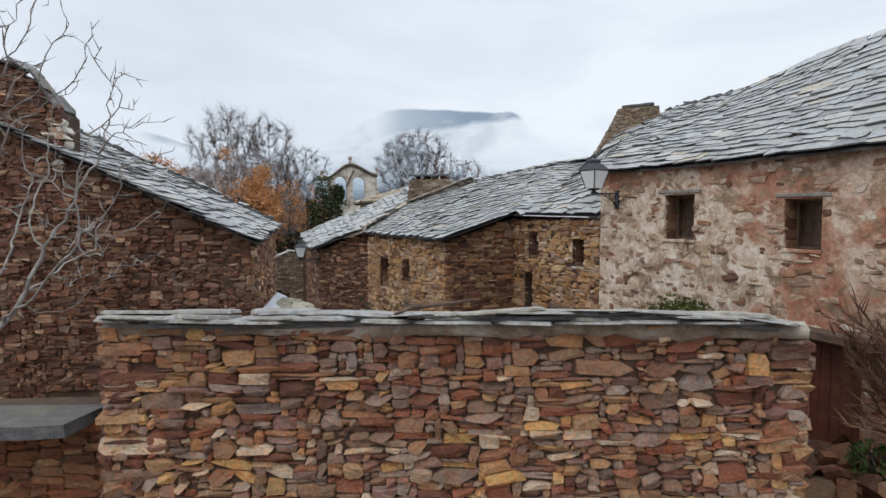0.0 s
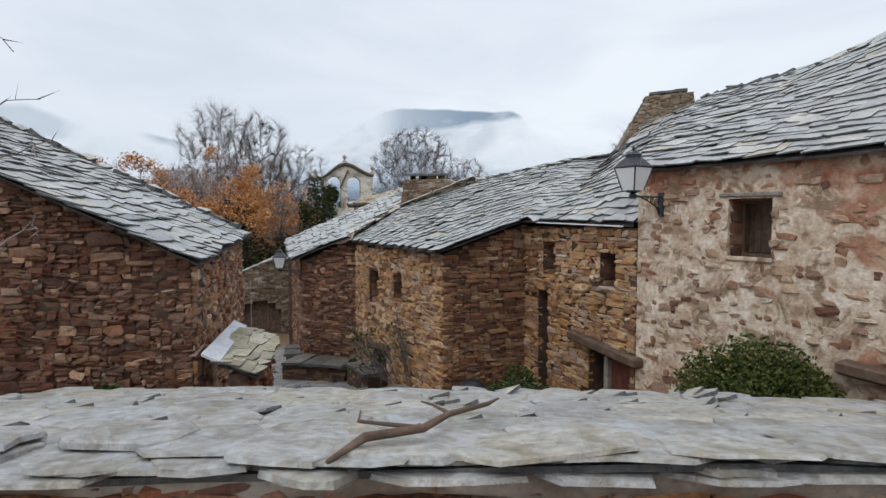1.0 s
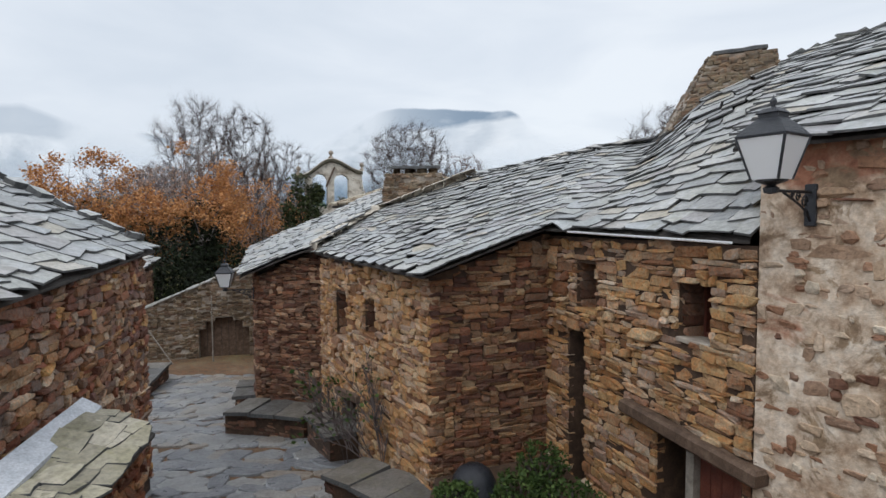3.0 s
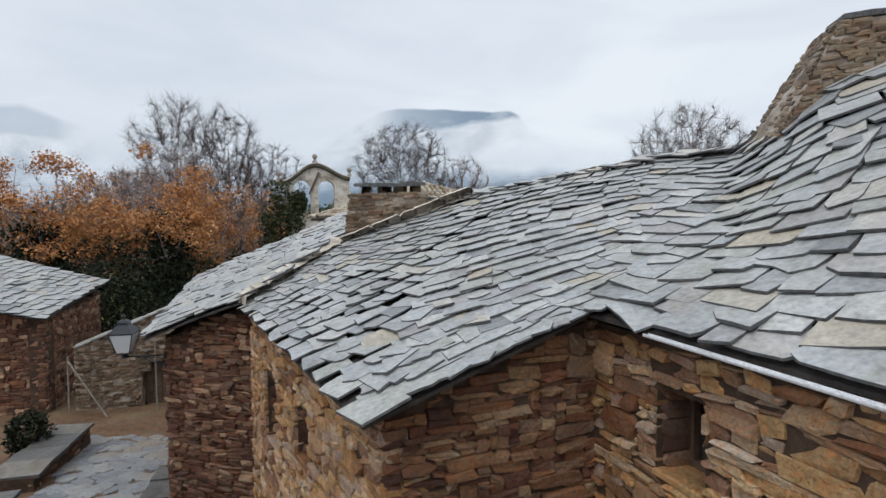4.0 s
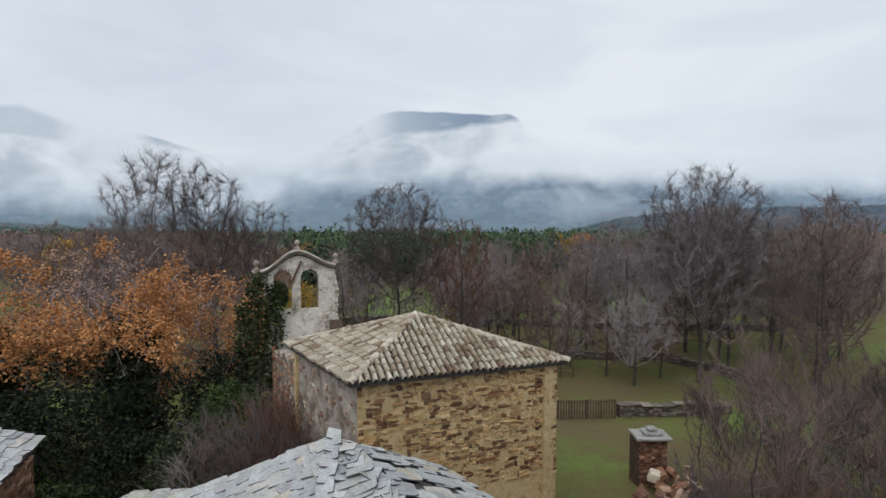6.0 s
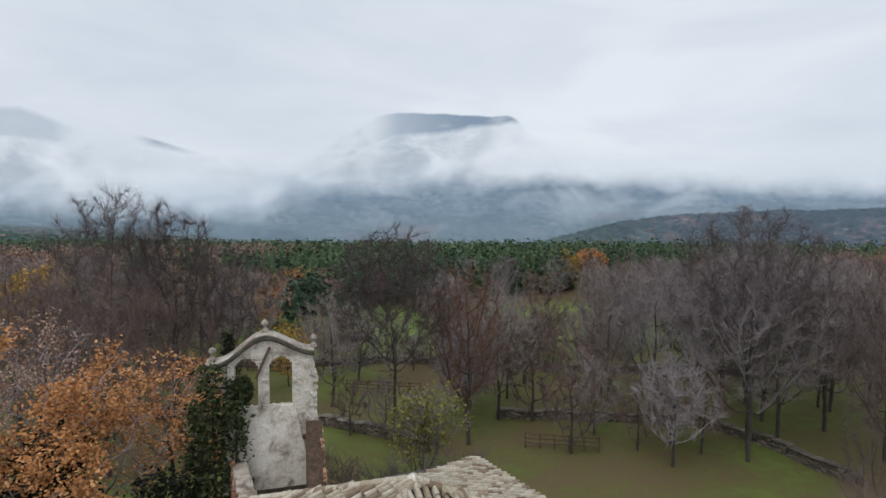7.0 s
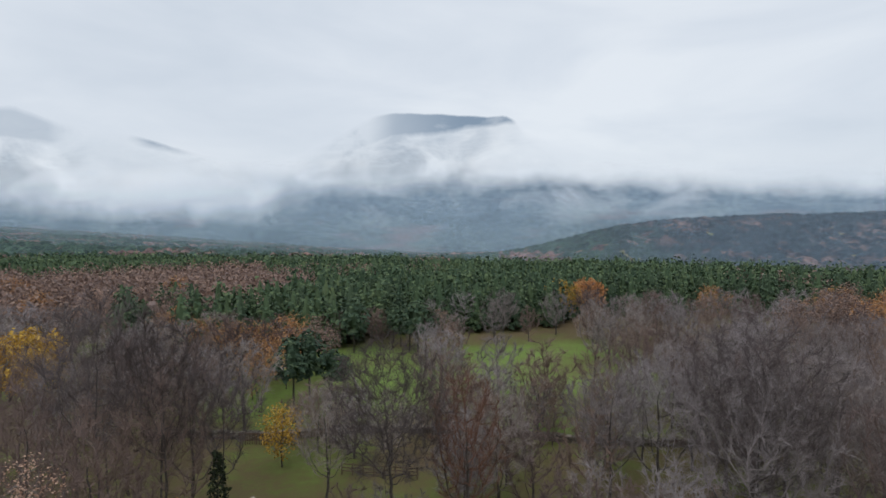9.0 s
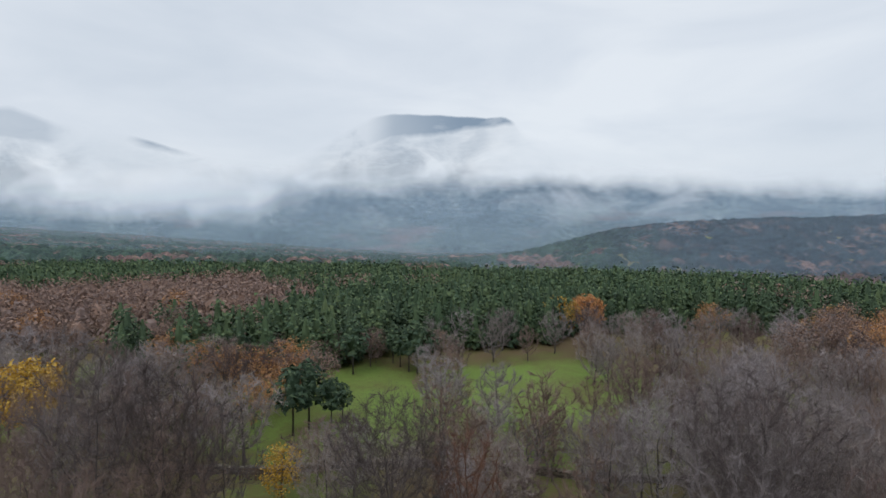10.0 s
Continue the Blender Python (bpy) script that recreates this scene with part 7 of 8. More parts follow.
for _ in range(640):
    f = r.random()
    a = r.uniform(0, 6.28)
    leaf_cards(s, r, (math.cos(a) * 0.55 * math.sin(math.pi * (0.12 + 0.86 * f)) ** 0.7, math.sin(a) * 0.55 * math.sin(math.pi * (0.12 + 0.86 * f)) ** 0.7, 0.2 + 8.4 * f), 3, 0.1, 0.12)
child("foliage", s.mesh("foliage", LEAF_DARK), cypress)
child("stem", Soup().tube([(0, 0, -0.2), (0, 0, 7.8)], [0.09, 0.02], 6).mesh("stem", BARK), cypress)
cypress.matrix_basis = at(-14.2, 56.0)

again(golden, 27.5, 149.0, 1.0, 1.6)
again(golden, 31.0, 150.0, 2.0, 1.4)
# bare trees of the fields, from a few kinds: tall ones near, lighter ones farther off
TALL = "bare grey-brown deciduous tree with fine twigs"
kinds, light = [], []
for i in range(5):
    kinds.append(grown("bare_tree", 330 + i, 15.0, 4.6 + 0.4 * (i % 3), TALL if i % 3 else "bare red-brown deciduous tree with fine twigs", trunk_h=0.12 + 0.05 * (i % 3), points=620, step=0.50, twig=(TWIG_RED, TWIG, TWIG)[i % 3], group="bare trees", tip=0.013, power=2.0, twigs=11, twig_len=0.085, vase=0.25, hair=0.0135, rise=0.45, wild=0.10))
for i in range(5):
    light.append(grown("bare_tree", 340 + i, 10.0, 4.0 + 0.3 * (i % 3), TALL if i % 4 else "bare red-brown deciduous tree with fine twigs", trunk_h=0.10 + 0.05 * (i % 3), points=230, step=0.50, twig=(TWIG_RED, TWIG, TWIG, TWIG)[i % 4], group="bare trees", tip=0.018, power=2.0, twigs=9, twig_len=0.11, vase=0.2, hair=0.028, rise=0.42, wild=0.11))
fr = random.Random(350)
FREE = [(-47, 83, 9, 11), (-9.5, 110, 5.5, 17), (14.5, 107, 10, 17), (-18, 89, 7, 6), (13.5, 57, 7, 6), (-6, 66, 6, 6), (-8, 54, 8, 6), (-12, 72, 4, 4), (23, 96, 4, 6), (8.2, 73.5, 5, 5)]


def grove(t_list, count, slopes, yr, kr, r, gap=4.0):
    """Trees strewn over a wedge of the fields: slopes are x over the way north from the church."""
    done, tries = [], 0
    while len(done) < count and tries < count * 40:
        tries += 1
        y = r.uniform(*yr)
        x = 0.2 + r.uniform(*slopes) * (y - 21.6)
        if any(((x - a) / w) ** 2 + ((y - b) / h) ** 2 < 1 for a, b, w, h in FREE):
            continue
        if any((x - a) ** 2 + (y - b) ** 2 < gap * gap for a, b in done):
            continue
        done.append((x, y))
        again(r.choice(t_list), x, y, r.uniform(0, 6.28), r.uniform(*kr))
    return done


for k, t in enumerate(kinds):
    put(t, (27.5, 31.0, 24.0, 35.0, -30.0)[k], (52, 74, 66, 62, 66)[k], k, (1.0, 1.02, 0.95, 0.98, 0.9)[k])
for k, t in enumerate(light):
    put(t, (30, 44, -38, 26, 12)[k], (92, 98, 92, 112, 84)[k], k, 1.0)
grove([kinds[1], kinds[2], kinds[4]], 8, (0.56, 0.90), (55, 68), (0.80, 1.0), fr, 4.6)
grove(kinds, 24, (0.34, 0.88), (66, 92), (0.62, 0.86), fr, 4.4)
grove(light, 56, (0.26, 0.88), (90, 142), (0.75, 1.05), fr, 4.0)
grove([kinds[0], kinds[3]], 13, (-0.90, -0.42), (52, 78), (0.65, 0.9), fr, 4.6)
grove(light, 30, (-0.88, -0.30), (78, 108), (0.8, 1.1), fr, 4.2)
grove(light, 9, (0.02, 0.34), (62, 76), (0.70, 0.95), fr, 4.0)
grove(light, 13, (-0.06, 0.34), (76, 96), (0.6, 0.95), fr, 3.8)
grove(light, 16, (-0.05, 0.40), (124, 146), (0.7, 0.95), fr, 4.0)
grove(light, 8, (-0.24, -0.16), (62, 84), (0.55, 0.8), fr, 3.5)
# young growth along the field walls
hr = random.Random(88)
grove([light[0], light[2]], 12, (-0.28, 0.26), (77, 84), (0.38, 0.58), hr, 2.4)
grove([light[0], light[3]], 6, (-0.19, -0.05), (58, 67), (0.34, 0.5), hr, 2.2)
grove([light[1], light[4]], 9, (-0.30, 0.06), (112, 126), (0.6, 0.85), hr, 3.4)
for i in range(9):
    x, y = fr.uniform(17.0, 36.0), fr.uniform(31.0, 47.0)
    again(hazel, x, y, i * 1.1, fr.uniform(0.7, 0.95))
for i, (x, y, k) in enumerate(((12.8, 32.6, 0.72), (14.8, 29.4, 0.8), (12.6, 38.4, 0.6))):
    again(hazel, x, y, 1 + i * 1.7, k)
# a row of taller trees behind the walled field
for i, (x, y, k) in enumerate(((4.6, 63.5, 0.74), (18.2, 66.0, 0.9), (26.0, 63.5, 0.95), (14.4, 66.5, 0.8), (-9.5, 66.5, 0.7))):
    again(kinds[(1, 4, 0, 1, 4)[i]], x, y, 0.7 + i * 1.9, k)
# young trees standing in the walled field
for i, (x, y, k) in enumerate(((13.8, 57.6, 0.62), (16.6, 58.6, 0.7), (15.2, 55.0, 0.72), (11.5, 60.4, 0.65), (18.0, 57.0, 0.6), (9.0, 57.0, 0.7), (2.5, 66.0, 0.8), (-4.6, 73.0, 0.75))):
    again(light[i % 5], x, y, i * 1.3, k)

# pines: a stand in the meadow, then the belt behind it
stand = pine("stone_pine", 371, 9.0, "umbrella-shaped dark pine with a bare trunk", 170, 0.27, 0.42, "meadow pines", flat=True)
put(stand, -18.6, 90.0)
for x, y, k in ((-16.9, 91.5, 1.05), (-14.2, 92.5, 0.75), (-13.2, 95.0, 0.6), (-15.4, 118.0, 1.1), (-9.0, 126.0, 0.85), (-5.6, 120.0, 1.0), (-4.0, 118.5, 1.05), (-2.6, 121.0, 0.9), (-7.4, 123.0, 0.7)):
    again(stand, x, y, x, k)


def wood_edge(x, y):
    """Where the pine plantation begins, seen from the south."""
    q = x / (y - 21.6)
    return steps(q, [(-0.9, 118), (-0.45, 114), (-0.2, 120), (-0.06, 132), (0.02, 136), (0.2, 140), (0.26, 152), (0.5, 156), (0.85, 146)])


firs = [pine("pine_tree", 380 + i, 11.0, "dark green pine of the plantation", 175, 0.265, 0.08, mat=(LEAF_PINE_PALE, LEAF_PINE)[i % 2]) for i in range(6)]
for k, t in enumerate(firs):
    put(t, (-40, -28, 8, 22, 60, 96)[k], (124, 128, 142, 158, 164, 160)[k], k, 1.0)
pr = random.Random(390)
stood = []
while len(stood) < 190:
    y = 112 + 66 * pr.random() ** 1.2
    x = 0.2 + pr.uniform(-0.62, 0.88) * (y - 21.6)
    if not wood_edge(x, y) < y < wood_edge(x, y) + 26 or (x < -0.40 * (y - 21.6) and pr.random() < 0.7):
        continue
    if any((x - a) ** 2 + (y - b) ** 2 < 7.0 for a, b in stood):
        continue
    stood.append((x, y))
    again(pr.choice(firs), x, y, pr.uniform(0, 6), pr.uniform(0.75, 1.12))
oaks = [grown("young_oak", 400 + i, 8.5, 3.8, "oak keeping its pinkish brown leaves" if i < 2 else "oak keeping its orange-brown leaves", points=170, step=0.55, leaf=(LEAF_PINK, LEAF_PINK, LEAF_RUSSET)[i], leaf_n=13, leaf_size=0.15, leaf_part=0.9, clump=0.42, twigs=3, hair=0.03, twig=TWIG_RED, group="autumn oaks") for i in range(3)]
for k, t in enumerate(oaks):
    put(t, (-22.5, -18.6, -26)[k], (104, 103.5, 100)[k], k, (0.9, 1.05, 0.85)[k])
pr = random.Random(401)
for i in range(40):
    y = pr.uniform(112, 176)
    again(pr.choice(oaks), 0.2 + pr.uniform(-0.88, -0.46) * (y - 21.6), y, pr.uniform(0, 6), pr.uniform(0.8, 1.2))
for i in range(18):
    y = pr.uniform(104, 136)
    again(oaks[1 + i % 2], 0.2 + pr.uniform(0.64, 0.88) * (y - 21.6), y, pr.uniform(0, 6), pr.uniform(1.05, 1.35))
for x, y, k in ((-2.0, 104.0, 0.62), (1.5, 112.0, 0.8), (3.0, 100.0, 0.6), (29.0, 128.0, 0.8)):
    again(oaks[0], x, y, x, k)
for x, y, k in ((-24.5, 92.0, 0.8), (-21.5, 97.0, 0.95), (-27.5, 102.0, 1.05), (-31.5, 105.0, 1.0), (-23.5, 107.0, 1.1), (62.4, 146.0, 1.1), (-37.0, 108.0, 1.0)):
    again(oaks[2], x, y, x, k)
er = random.Random(89)
for i in range(9):
    y = er.uniform(122, 131)
    again(oaks[i % 2], 0.2 + (-0.29 + 0.036 * i + er.uniform(-0.012, 0.012)) * (y - 21.6), y, er.uniform(0, 6), er.uniform(0.62, 0.85))


# far woods: spiky crowns joined, then an unbroken canopy to the valley floor
def far_wood(name, mat, count, seed, yr, want, label, size, kind_pine=True):
    r, s = random.Random(seed), Soup()
    made = 0
    while made < count:
        y = math.sqrt(r.uniform(yr[0] ** 2, yr[1] ** 2))
        x = r.uniform(-0.95, 0.95) * y
        if not want(x, y, r):
            continue
        made += 1
        h = size * r.uniform(0.75, 1.2)
        foot, wide = Vector((x, y, ground_z(x, y))), h * (r.uniform(0.23, 0.30) if kind_pine else r.uniform(0.34, 0.46))
        k, lift = r.uniform(0, 1.57), 1.0 if y < 240 else 1.35
        body = [foot + Vector((math.cos(k + 1.257 * j) * wide * w, math.sin(k + 1.257 * j) * wide * w, h * z)) for w, z in (((0.45, 0.14), (0.48, 0.42)) if kind_pine else ((0.3, 0.12), (0.42, 0.4))) for j in range(5)]
        if kind_pine:
            body.append(foot + Vector((0, 0, h * 0.84)))
            s.add(body, [(j, (j + 1) % 5, 5 + (j + 1) % 5, 5 + j) for j in range(5)] + [(5 + j, 5 + (j + 1) % 5, 10) for j in range(5)])
        else:
            body += [foot + Vector((math.cos(k + 1.257 * j) * wide * 0.22, math.sin(k + 1.257 * j) * wide * 0.22, h * r.uniform(0.52, 0.62))) for j in range(5)]
            s.add(body, [(q + j, q + (j + 1) % 5, q + 5 + (j + 1) % 5, q + 5 + j) for q in (0, 5) for j in range(5)] + [(10, 11, 12, 13, 14)])
        for q in range(int((46 if kind_pine else 125) / lift**2)):
            f = 1 - math.sqrt(r.random()) * 0.97
            a = q * 2.4 + r.uniform(-0.5, 0.5)
            rr = wide * ((1 - f) ** 0.5 if kind_pine else math.sqrt(max(1 - (f * 1.15 - 0.15) ** 2, 0))) * r.uniform(0.75, 1.08)
            out = Vector((math.cos(a), math.sin(a), (0.6 if kind_pine else 0.1) + 1.1 * f)).normalized()
            c = foot + Vector((math.cos(a) * rr, math.sin(a) * rr, h * (0.14 + 0.84 * f)))
            d = (out + Vector((r.gauss(0, 0.35), r.gauss(0, 0.35), r.gauss(0, 0.3)))).normalized()
            e = d.cross(Vector((r.gauss(0, 1), r.gauss(0, 1), r.gauss(0, 1)))).normalized()
            g = d.cross(e)
            w = h * lift * (r.uniform(0.045, 0.075) * (1.15 - 0.5 * f) if kind_pine else r.uniform(0.026, 0.046))
            s.add([c - e * w - d * w * 0.3, c + e * w * 0.8 - g * w * 0.7, c + g * w + d * w * 0.5], [(0, 1, 2)])
    tagged(new(name, s.mesh(name, mat)), label, "woods", kind="stuff")


def mixed(x, y):
    return noise.noise((x * 0.013, y * 0.009, 7.7)) + (0.13 if x < -0.30 * y else -0.05) + 0.9 * max(0, noise.noise((x * 0.045, y * 0.028, 2.2)) - 0.14) - max(0, (y - 330)) * 0.0008


far_wood("far_pine_wood", LEAF_PINE_PALE, 4300, 411, (120, 340), lambda x, y, r: mixed(x, y) < 0.06 and wood_edge(x, y) + 14 < y < wood_end(x, y) + (25 if x > 0 else 200), "dense dark green pine plantation spreading down the valley", 10.8)
far_wood("far_oak_wood", LEAF_PINK, 1250, 412, (130, 340), lambda x, y, r: mixed(x, y) >= 0.06 and wood_edge(x, y) + 14 < y < wood_end(x, y) + (15 if x > 0 else 200), "pinkish brown leafless oak wood among the pines", 9.5, False)


def canopy():
    m, t, b = material("far_forest_canopy")
    pos = place(t)
    big = noise_of(t, pos, 0.0075, 4.0, 0.6, 0.5)
    mid, fine = noise_of(t, pos, 0.06, 4.0, 0.65), noise_of(t, pos, 0.35, 3.0, 0.6)
    pinec = ramp(t, fine, [(0.3, (0.016, 0.033, 0.026)), (0.7, (0.045, 0.075, 0.050))])
    oakc = ramp(t, fine, [(0.3, (0.10, 0.060, 0.054)), (0.7, (0.20, 0.122, 0.10))])
    sep = t.nodes.new("ShaderNodeSeparateXYZ")
    t.links.new(pos, sep.inputs[0])
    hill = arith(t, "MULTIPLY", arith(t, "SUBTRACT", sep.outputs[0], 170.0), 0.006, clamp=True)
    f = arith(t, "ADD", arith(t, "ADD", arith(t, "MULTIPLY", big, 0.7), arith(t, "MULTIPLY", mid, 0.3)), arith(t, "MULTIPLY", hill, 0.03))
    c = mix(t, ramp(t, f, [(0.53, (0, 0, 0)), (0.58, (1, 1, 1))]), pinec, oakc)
    # the hill's oaks are tinted dark blue, distance haze put into the colour
    hazed_holm = ramp(t, fine, [(0.3, (0.009, 0.018, 0.025)), (0.7, (0.028, 0.043, 0.052))])
    c = mix(t, hill, c, mix(t, ramp(t, arith(t, "ADD", arith(t, "MULTIPLY", big, 0.5), arith(t, "MULTIPLY", mid, 0.5)), [(0.525, (0, 0, 0)), (0.60, (0.75, 0.75, 0.75))]), hazed_holm, oakc))
    vo = N(t, "ShaderNodeTexVoronoi", Scale=1 / 13.0)
    vo.voronoi_dimensions = "2D"
    t.links.new(pos, vo.inputs["Vector"])
    one = t.nodes.new("ShaderNodeSeparateColor")
    t.links.new(vo.outputs["Color"], one.inputs[0])
    c = mix(t, 1.0, c, ramp(t, one.outputs[0], [(0.0, (0.6, 0.62, 0.64)), (0.5, (1, 1, 1)), (1.0, (1.5, 1.45, 1.4))]), "MULTIPLY")
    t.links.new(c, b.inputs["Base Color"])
    b.inputs["Roughness"].default_value = 0.95
    b.inputs["Specular IOR Level"].default_value = 0.1
    vs, fs = [], []
    na, rad = 340, [318.0]
    while rad[-1] < 3300:
        rad.append(rad[-1] * 1.0052 + 0.9)
    for q in rad:
        for i in range(na + 1):
            a = radians(-47 + 94 * i / na)
            x, y = q * math.sin(a) * 1.0, q * math.cos(a)
            cell = noise.voronoi((x / 13.0, y / 13.0, 0.0))[0][0]
            z = ground_z(x, y) + 10.0 - 12.0 * min(cell, 0.9) + 1.6 * noise.noise((x * 0.3, y * 0.3, 1.0)) - 6.0 * max(0, (345 - q) / 27)
            vs.append((x, y, z))
    w = na + 1
    fs = [(j * w + i, j * w + i + 1, (j + 1) * w + i + 1, (j + 1) * w + i) for j in range(len(rad) - 1) for i in range(na)]
    tagged(new("far_forest_canopy", mesh("far_forest_canopy", vs, fs, m)), "unbroken forest of pines and brown oaks, haze in its colour", "woods", kind="stuff")


canopy()


# ---- shrubs and climbing plants by the houses ----
def bush(name, x, y, z, rx, rz, n, size, mat, label, seed, category="bush"):
    ob = base(name, x, y, z, label, category)
    s, st, r = Soup(), Soup(), random.Random(seed)
    for i in range(n):
        d = Vector((r.gauss(0, 1), r.gauss(0, 1), r.gauss(0, 1))).normalized() * r.uniform(0.35, 1.0) ** 0.5
        bumpy = 1.0 + 0.22 * noise.noise(d * 2.3 + Vector((seed, 0, 0)))
        c = Vector((x + d.x * rx * bumpy, y + d.y * rx * bumpy, z + rz + d.z * rz * bumpy))
        leaf_cards(s, r, c, 3, size * 0.7, size)
    for i in range(9):
        a = 6.28 * i / 9
        st.tube([(x, y, z - 0.1), (x + 0.35 * rx * math.cos(a), y + 0.35 * rx * math.sin(a), z + rz * 0.7), (x + 0.7 * rx * math.cos(a), y + 0.7 * rx * math.sin(a), z + rz * 1.3)], [0.03, 0.02, 0.008], 4)
    child("foliage", s.mesh("foliage", mat), ob)
    child("stems", st.mesh("stems", BARK), ob)
    return ob


bush("box_bush", 3.72, 8.75, ground_z(3.7, 8.7) - 0.05, 0.95, 1.02, 11500, 0.026, LEAF_GREEN, "rounded leafy green box bush by the plastered wall", 421)
bush("small_bush", -9.9, 22.8, ground_z(-9.9, 22.8), 0.5, 0.62, 700, 0.05, LEAF_DARK, "small dark round bush by the bench", 422)
bush("fern_clump", 1.1, 12.4, ground_z(1.1, 12.4), 0.7, 0.30, 420, 0.045, LEAF_FERN, "lush green ferns and weeds in the house corner", 423, "ferns")
bush("fern_clump", 1.9, 11.7, ground_z(1.9, 11.7), 0.42, 0.36, 260, 0.045, LEAF_FERN, "lush green ferns and weeds in the house corner", 424, "ferns")
bush("weed_clump", -4.6, 9.45, 3.05, 0.5, 0.2, 160, 0.05, LEAF_FERN, "thin green weeds at the gable foot", 425, "weeds")
bush("ivy_clump", -8.62, 43.55, 6.86, 0.42, 0.72, 330, 0.09, LEAF_IVY, "dark ivy filling the broken belfry arch", 427, "ivy")
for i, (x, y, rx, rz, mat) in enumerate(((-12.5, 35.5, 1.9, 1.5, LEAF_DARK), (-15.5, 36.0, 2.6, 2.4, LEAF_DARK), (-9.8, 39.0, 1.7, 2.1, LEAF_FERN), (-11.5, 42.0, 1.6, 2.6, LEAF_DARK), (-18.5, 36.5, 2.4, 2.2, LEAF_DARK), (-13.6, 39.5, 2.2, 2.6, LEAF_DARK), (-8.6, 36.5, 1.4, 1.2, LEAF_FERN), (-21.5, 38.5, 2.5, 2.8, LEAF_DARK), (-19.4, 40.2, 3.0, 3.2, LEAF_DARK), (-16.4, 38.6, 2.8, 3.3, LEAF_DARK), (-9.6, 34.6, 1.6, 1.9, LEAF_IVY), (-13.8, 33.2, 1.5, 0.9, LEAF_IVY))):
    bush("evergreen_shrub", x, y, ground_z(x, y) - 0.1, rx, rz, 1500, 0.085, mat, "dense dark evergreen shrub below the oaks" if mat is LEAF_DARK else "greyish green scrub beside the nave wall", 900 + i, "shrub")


def twiggy(name, x, y, z, h, label, seed, mat, stems=6, depth=4, spread=0.5, leaf=None, leaves=0, leaf_size=0.05, lean=(0, 0)):
    t = tree(name, seed, h, label, "shrub", depth=depth, stems=stems, spread=spread, ups=0.07, girth=0.008, dense=7, bark=mat, twig=mat, leaf=leaf, leaves=leaves, leaf_size=leaf_size, first=0.4)
    t.matrix_basis = Matrix.Translation((x, y, z)) @ Euler((lean[1], lean[0], 0.7)).to_matrix().to_4x4()
    return t


twiggy("climbing_rose", -0.98, 14.7, ground_z(-1.0, 14.7), 2.5, "thorny bare rose bush with a few green leaves", 441, TWIG_DARK, 4, 3, 0.3, LEAF_FERN, 90, 0.05)
twiggy("red_twig_shrub", 5.88, 6.15, 2.45, 2.7, "leafless red-twigged shrub by the plastered house", 442, TWIG_RUST, 3, 4, 0.42)
twiggy("red_twig_shrub", 6.15, 5.4, 2.4, 3.0, "leafless red-twigged shrub by the plastered house", 443, TWIG_RUST, 9, 4, 0.42)
for i, (x, y, h) in enumerate(((8.6, 29.5, 4.2), (11.8, 31.0, 5.0), (13.6, 28.5, 5.4), (10.2, 27.0, 4.6), (11.4, 25.0, 4.2), (13.4, 24.6, 4.6), (9.9, 30.8, 4.0), (15.6, 26.2, 5.0), (15.5, 33.0, 6.5), (12.8, 36.5, 6.2), (16.5, 38.5, 7.0), (18.5, 30.5, 6.5), (20.0, 36.0, 7.0), (-7.6, 33.6, 4.5), (-6.2, 31.6, 4.0), (-9.2, 36.6, 4.4), (-5.0, 47.0, 4.5), (-2.2, 46.0, 4.2), (0.6, 48.0, 4.5), (2.6, 47.0, 4.0), (9.4, 25.6, 4.6), (12.4, 27.0, 5.2), (14.4, 30.2, 5.6), (11.2, 28.8, 4.8), (17.2, 28.2, 5.6), (17.4, 33.8, 6.2), (13.2, 33.2, 5.6))):
    twiggy("thicket", x, y, ground_z(x, y) - 0.1, h, "dense leafless brown thicket", 450 + i, TWIG_RUST if i > 19 and i % 2 else TWIG_RED if i % 3 == 1 else TWIG_DARK, 5, 4, 0.5)
fig = grown("fig_tree", 461, 6.2, 2.5, "bare pale-grey fig tree with crooked knobbly twigs", trunk_h=0.26, points=460, step=0.15, bark=PALE_BARK, twig=PALE_BARK, tip=0.0052, twigs=1, twig_len=0.03, solid=True, wild=0.24, lift=0.10, hair=0.0075, rise=0.5)
fig.matrix_basis = Matrix.Translation((-5.75, 6.35, 2.5)) @ Euler((0, 0, 1.2)).to_matrix().to_4x4()
for i, (x, y, h) in enumerate(((-7.6, 33.0, 4.4), (-8.4, 34.2, 4.8))):
    twiggy("elder_shrub", x, y, ground_z(x, y) - 0.1, h, "bare pale-barked elder with crooked stems", 930 + i, TWIG, 3, 3, 0.5)
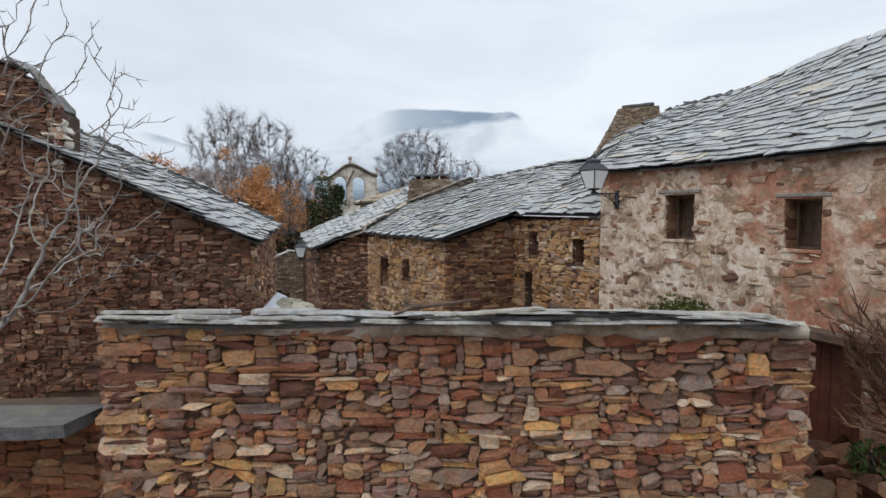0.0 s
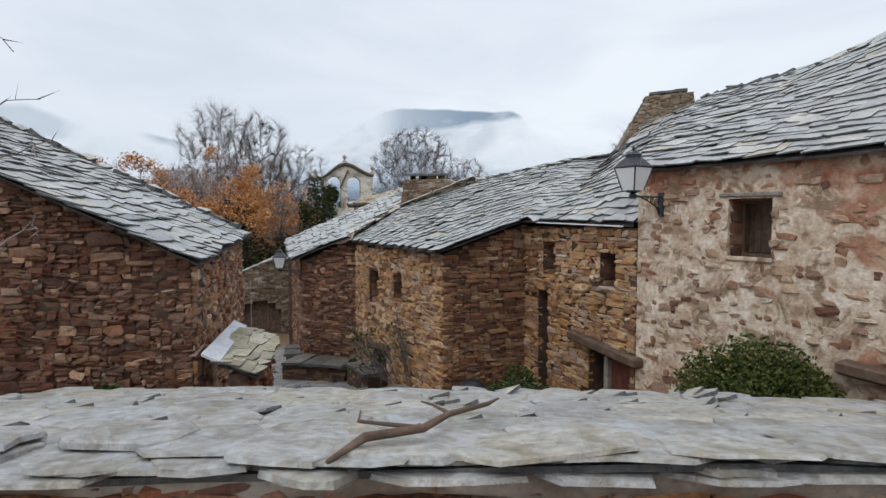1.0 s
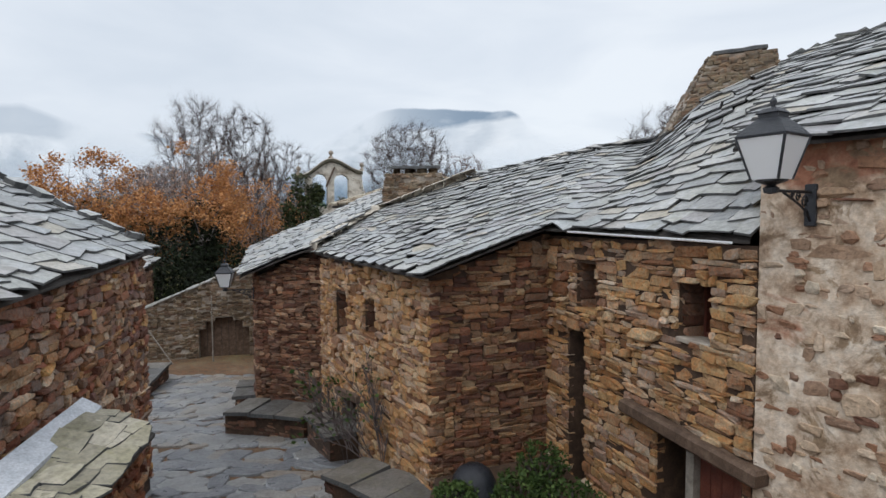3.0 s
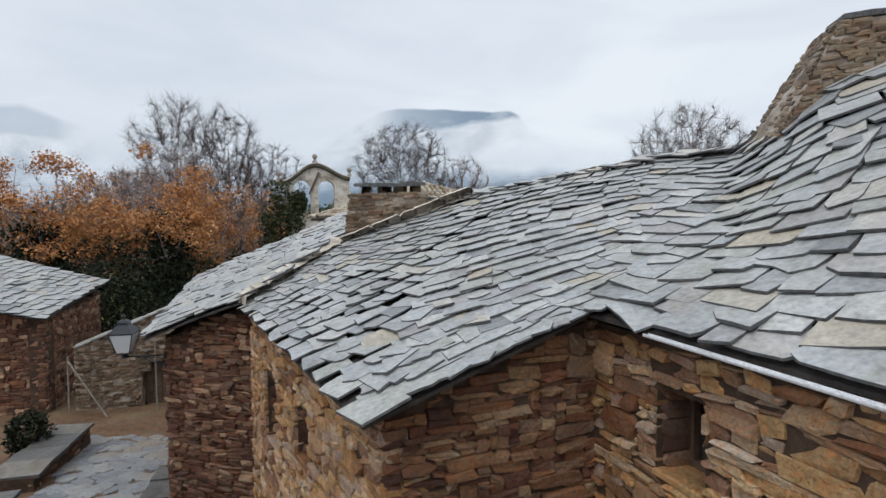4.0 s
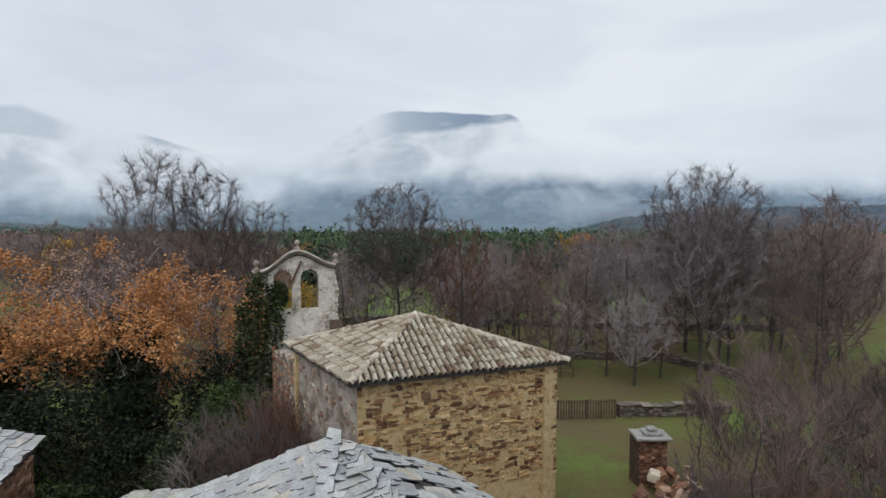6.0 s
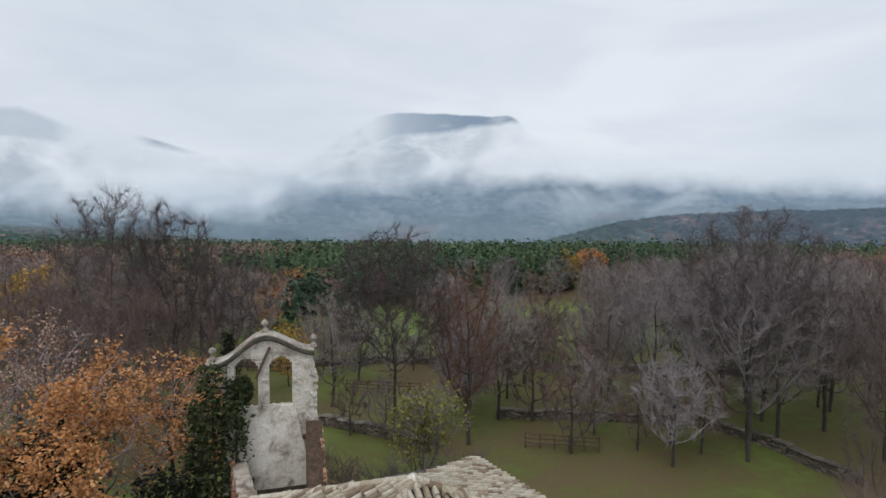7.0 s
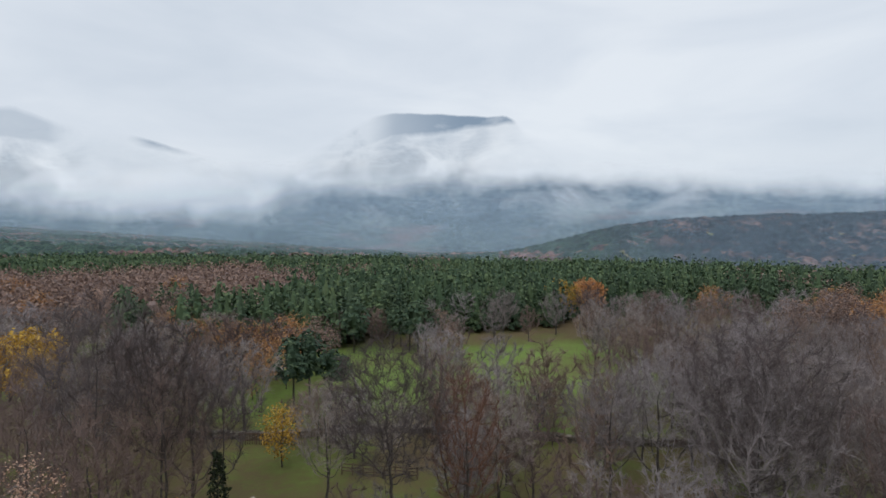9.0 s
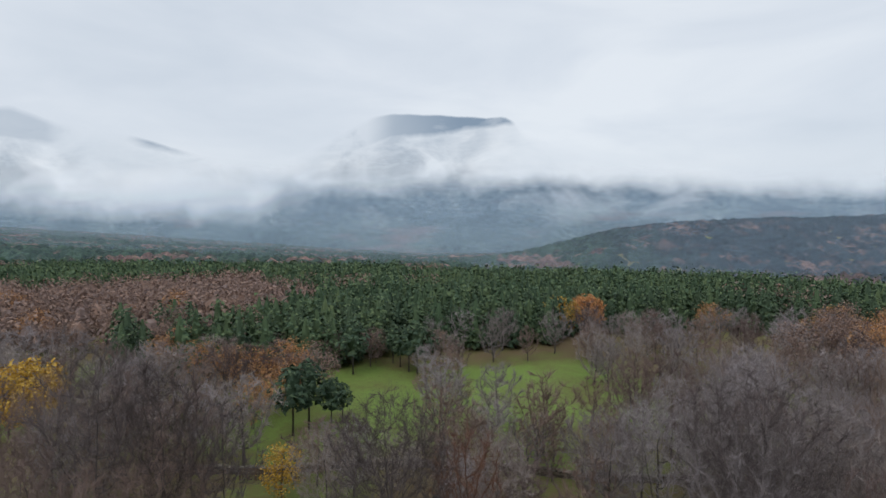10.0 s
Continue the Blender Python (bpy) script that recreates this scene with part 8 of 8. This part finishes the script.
# dry brown growth on and beside the nave wall
for i, (x, y, h) in enumerate(((-3.2, 31.3, 4.2), (-4.0, 32.6, 5.2), (-4.8, 33.8, 5.4), (-5.7, 35.0, 5.6), (-6.4, 36.0, 5.2))):
    twiggy("dry_climber", x, y, ground_z(x, y) - 0.1, h, "dry brown climbing stems against the church wall", 470 + i, TWIG_DARK if i % 2 else TWIG_RUST, 7, 4, 0.42)
gm = frame_of((-10.4, 9.12), (-6.72, 9.60))[0]
for i in range(11):
    u = 0.95 + 0.262 * i
    drop = 1.2 * max(0, u - 3.0) ** 1.3
    tilt = 0.05 + 1.56 * max(0, u - 3.0) ** 0.3
    k = gm @ Matrix.Translation((u, -0.25, 8.33 - 0.05 * u - drop + 0.015 * (i % 3))) @ Euler((0.04, min(tilt, 1.0), 0.1 * (-1) ** i)).to_matrix().to_4x4()
    child("cap_slate", shapes["bench"][i], gable, k @ Matrix.Diagonal((0.40 + 0.05 * (i % 2), 0.66, 0.035, 1)))
quoins(gable, (-6.72, 9.60), (-10.4, 9.12), (-6.72, 9.60), 6.35, 7.3, "kerb", 76, 0.3, 0.18, (0.09, 0.16), 0.04)
steps_thing = base("door_steps", 4.9, 7.2, 2.2, "dark wet slab steps below the plastered house's door", "steps")
for i, (x, y, z, w, d, h, a) in enumerate(((4.95, 7.45, 2.36, 0.95, 0.5, 0.14, -1.0), (4.65, 7.15, 2.26, 1.05, 0.55, 0.14, -0.9), (4.35, 6.75, 2.2, 0.9, 0.5, 0.12, -1.2), (5.1, 6.55, 2.34, 0.7, 0.45, 0.12, -0.5))):
    k = Matrix.Translation((x, y, z)) @ Euler((0.04, -0.05, a)).to_matrix().to_4x4() @ Matrix.Diagonal((w, d, h, 1))
    child("slab", shapes["cap"][i % 4], steps_thing, k)
loose = random.Random(77)
for i in range(16):
    x, y = 4.0 + loose.uniform(0, 1.4), 5.6 + loose.uniform(0, 1.4)
    q = tagged(new("loose_stone", shapes["dark"][i]), "dark wet loose stone by the path", "stone", "loose stones by the path")
    q.matrix_basis = Matrix.Translation((x, y, ground_z(x, y) + 0.06)) @ Euler((loose.uniform(0, 3), loose.uniform(0, 3), loose.uniform(0, 3))).to_matrix().to_4x4() @ Matrix.Diagonal((loose.uniform(0.2, 0.45), loose.uniform(0.2, 0.35), loose.uniform(0.12, 0.25), 1))
bush("weed_clump", 5.0, 6.2, ground_z(5.0, 6.2), 0.35, 0.22, 140, 0.035, LEAF_FERN, "low green weeds among the stones", 480, "weeds")
# raised bed in the corner of the house
bed = base("raised_bed", 1.0, 13.2, 1.6, "low rubble edge of a raised planting bed", "planter")
stone_wall(bed, "bed_wall", (-0.15, 12.75), (2.15, 11.75), 1.3, level(2.02), [], "dark", 481, (1, 12, 2), 0.35, most=40, size=(0.14, 0.4), height=(0.06, 0.14))
child("soil", mesh("soil", [(-0.1, 12.95, 1.98), (2.25, 11.95, 1.98), (2.2, 13.3, 2.08), (1.75, 14.4, 2.1), (0.0, 13.75, 2.05), (-0.1, 12.95, 1.3), (2.25, 11.95, 1.3), (2.2, 13.3, 1.3), (1.75, 14.4, 1.3), (0.0, 13.75, 1.3)], [(0, 1, 2, 3, 4), (9, 8, 7, 6, 5), (0, 5, 6, 1), (1, 6, 7, 2), (2, 7, 8, 3), (3, 8, 9, 4), (4, 9, 5, 0)], MORTAR), bed, label="dark damp soil")
basin = base("upturned_basin", 0.55, 13.45, 2.04, "dark slate-blue upturned round basin", "basin")
child("bowl", Soup().lathe(Matrix.Translation((0.55, 13.45, 2.03)), [(0.34, 0.0), (0.35, 0.03), (0.32, 0.06), (0.30, 0.16), (0.24, 0.27), (0.14, 0.34), (0.0, 0.36)], 18).mesh("bowl", IRON, True), basin)
for i, (x, y, rx, rz) in enumerate(((1.15, 13.0, 0.42, 0.22), (1.75, 12.6, 0.45, 0.26), (1.5, 13.5, 0.4, 0.32), (0.3, 13.05, 0.3, 0.14), (2.0, 12.25, 0.3, 0.2))):
    bush("fern_clump", x, y, 2.02, rx, rz, 330, 0.032, LEAF_FERN, "lush green ferns and weeds in the raised bed", 490 + i, "ferns")
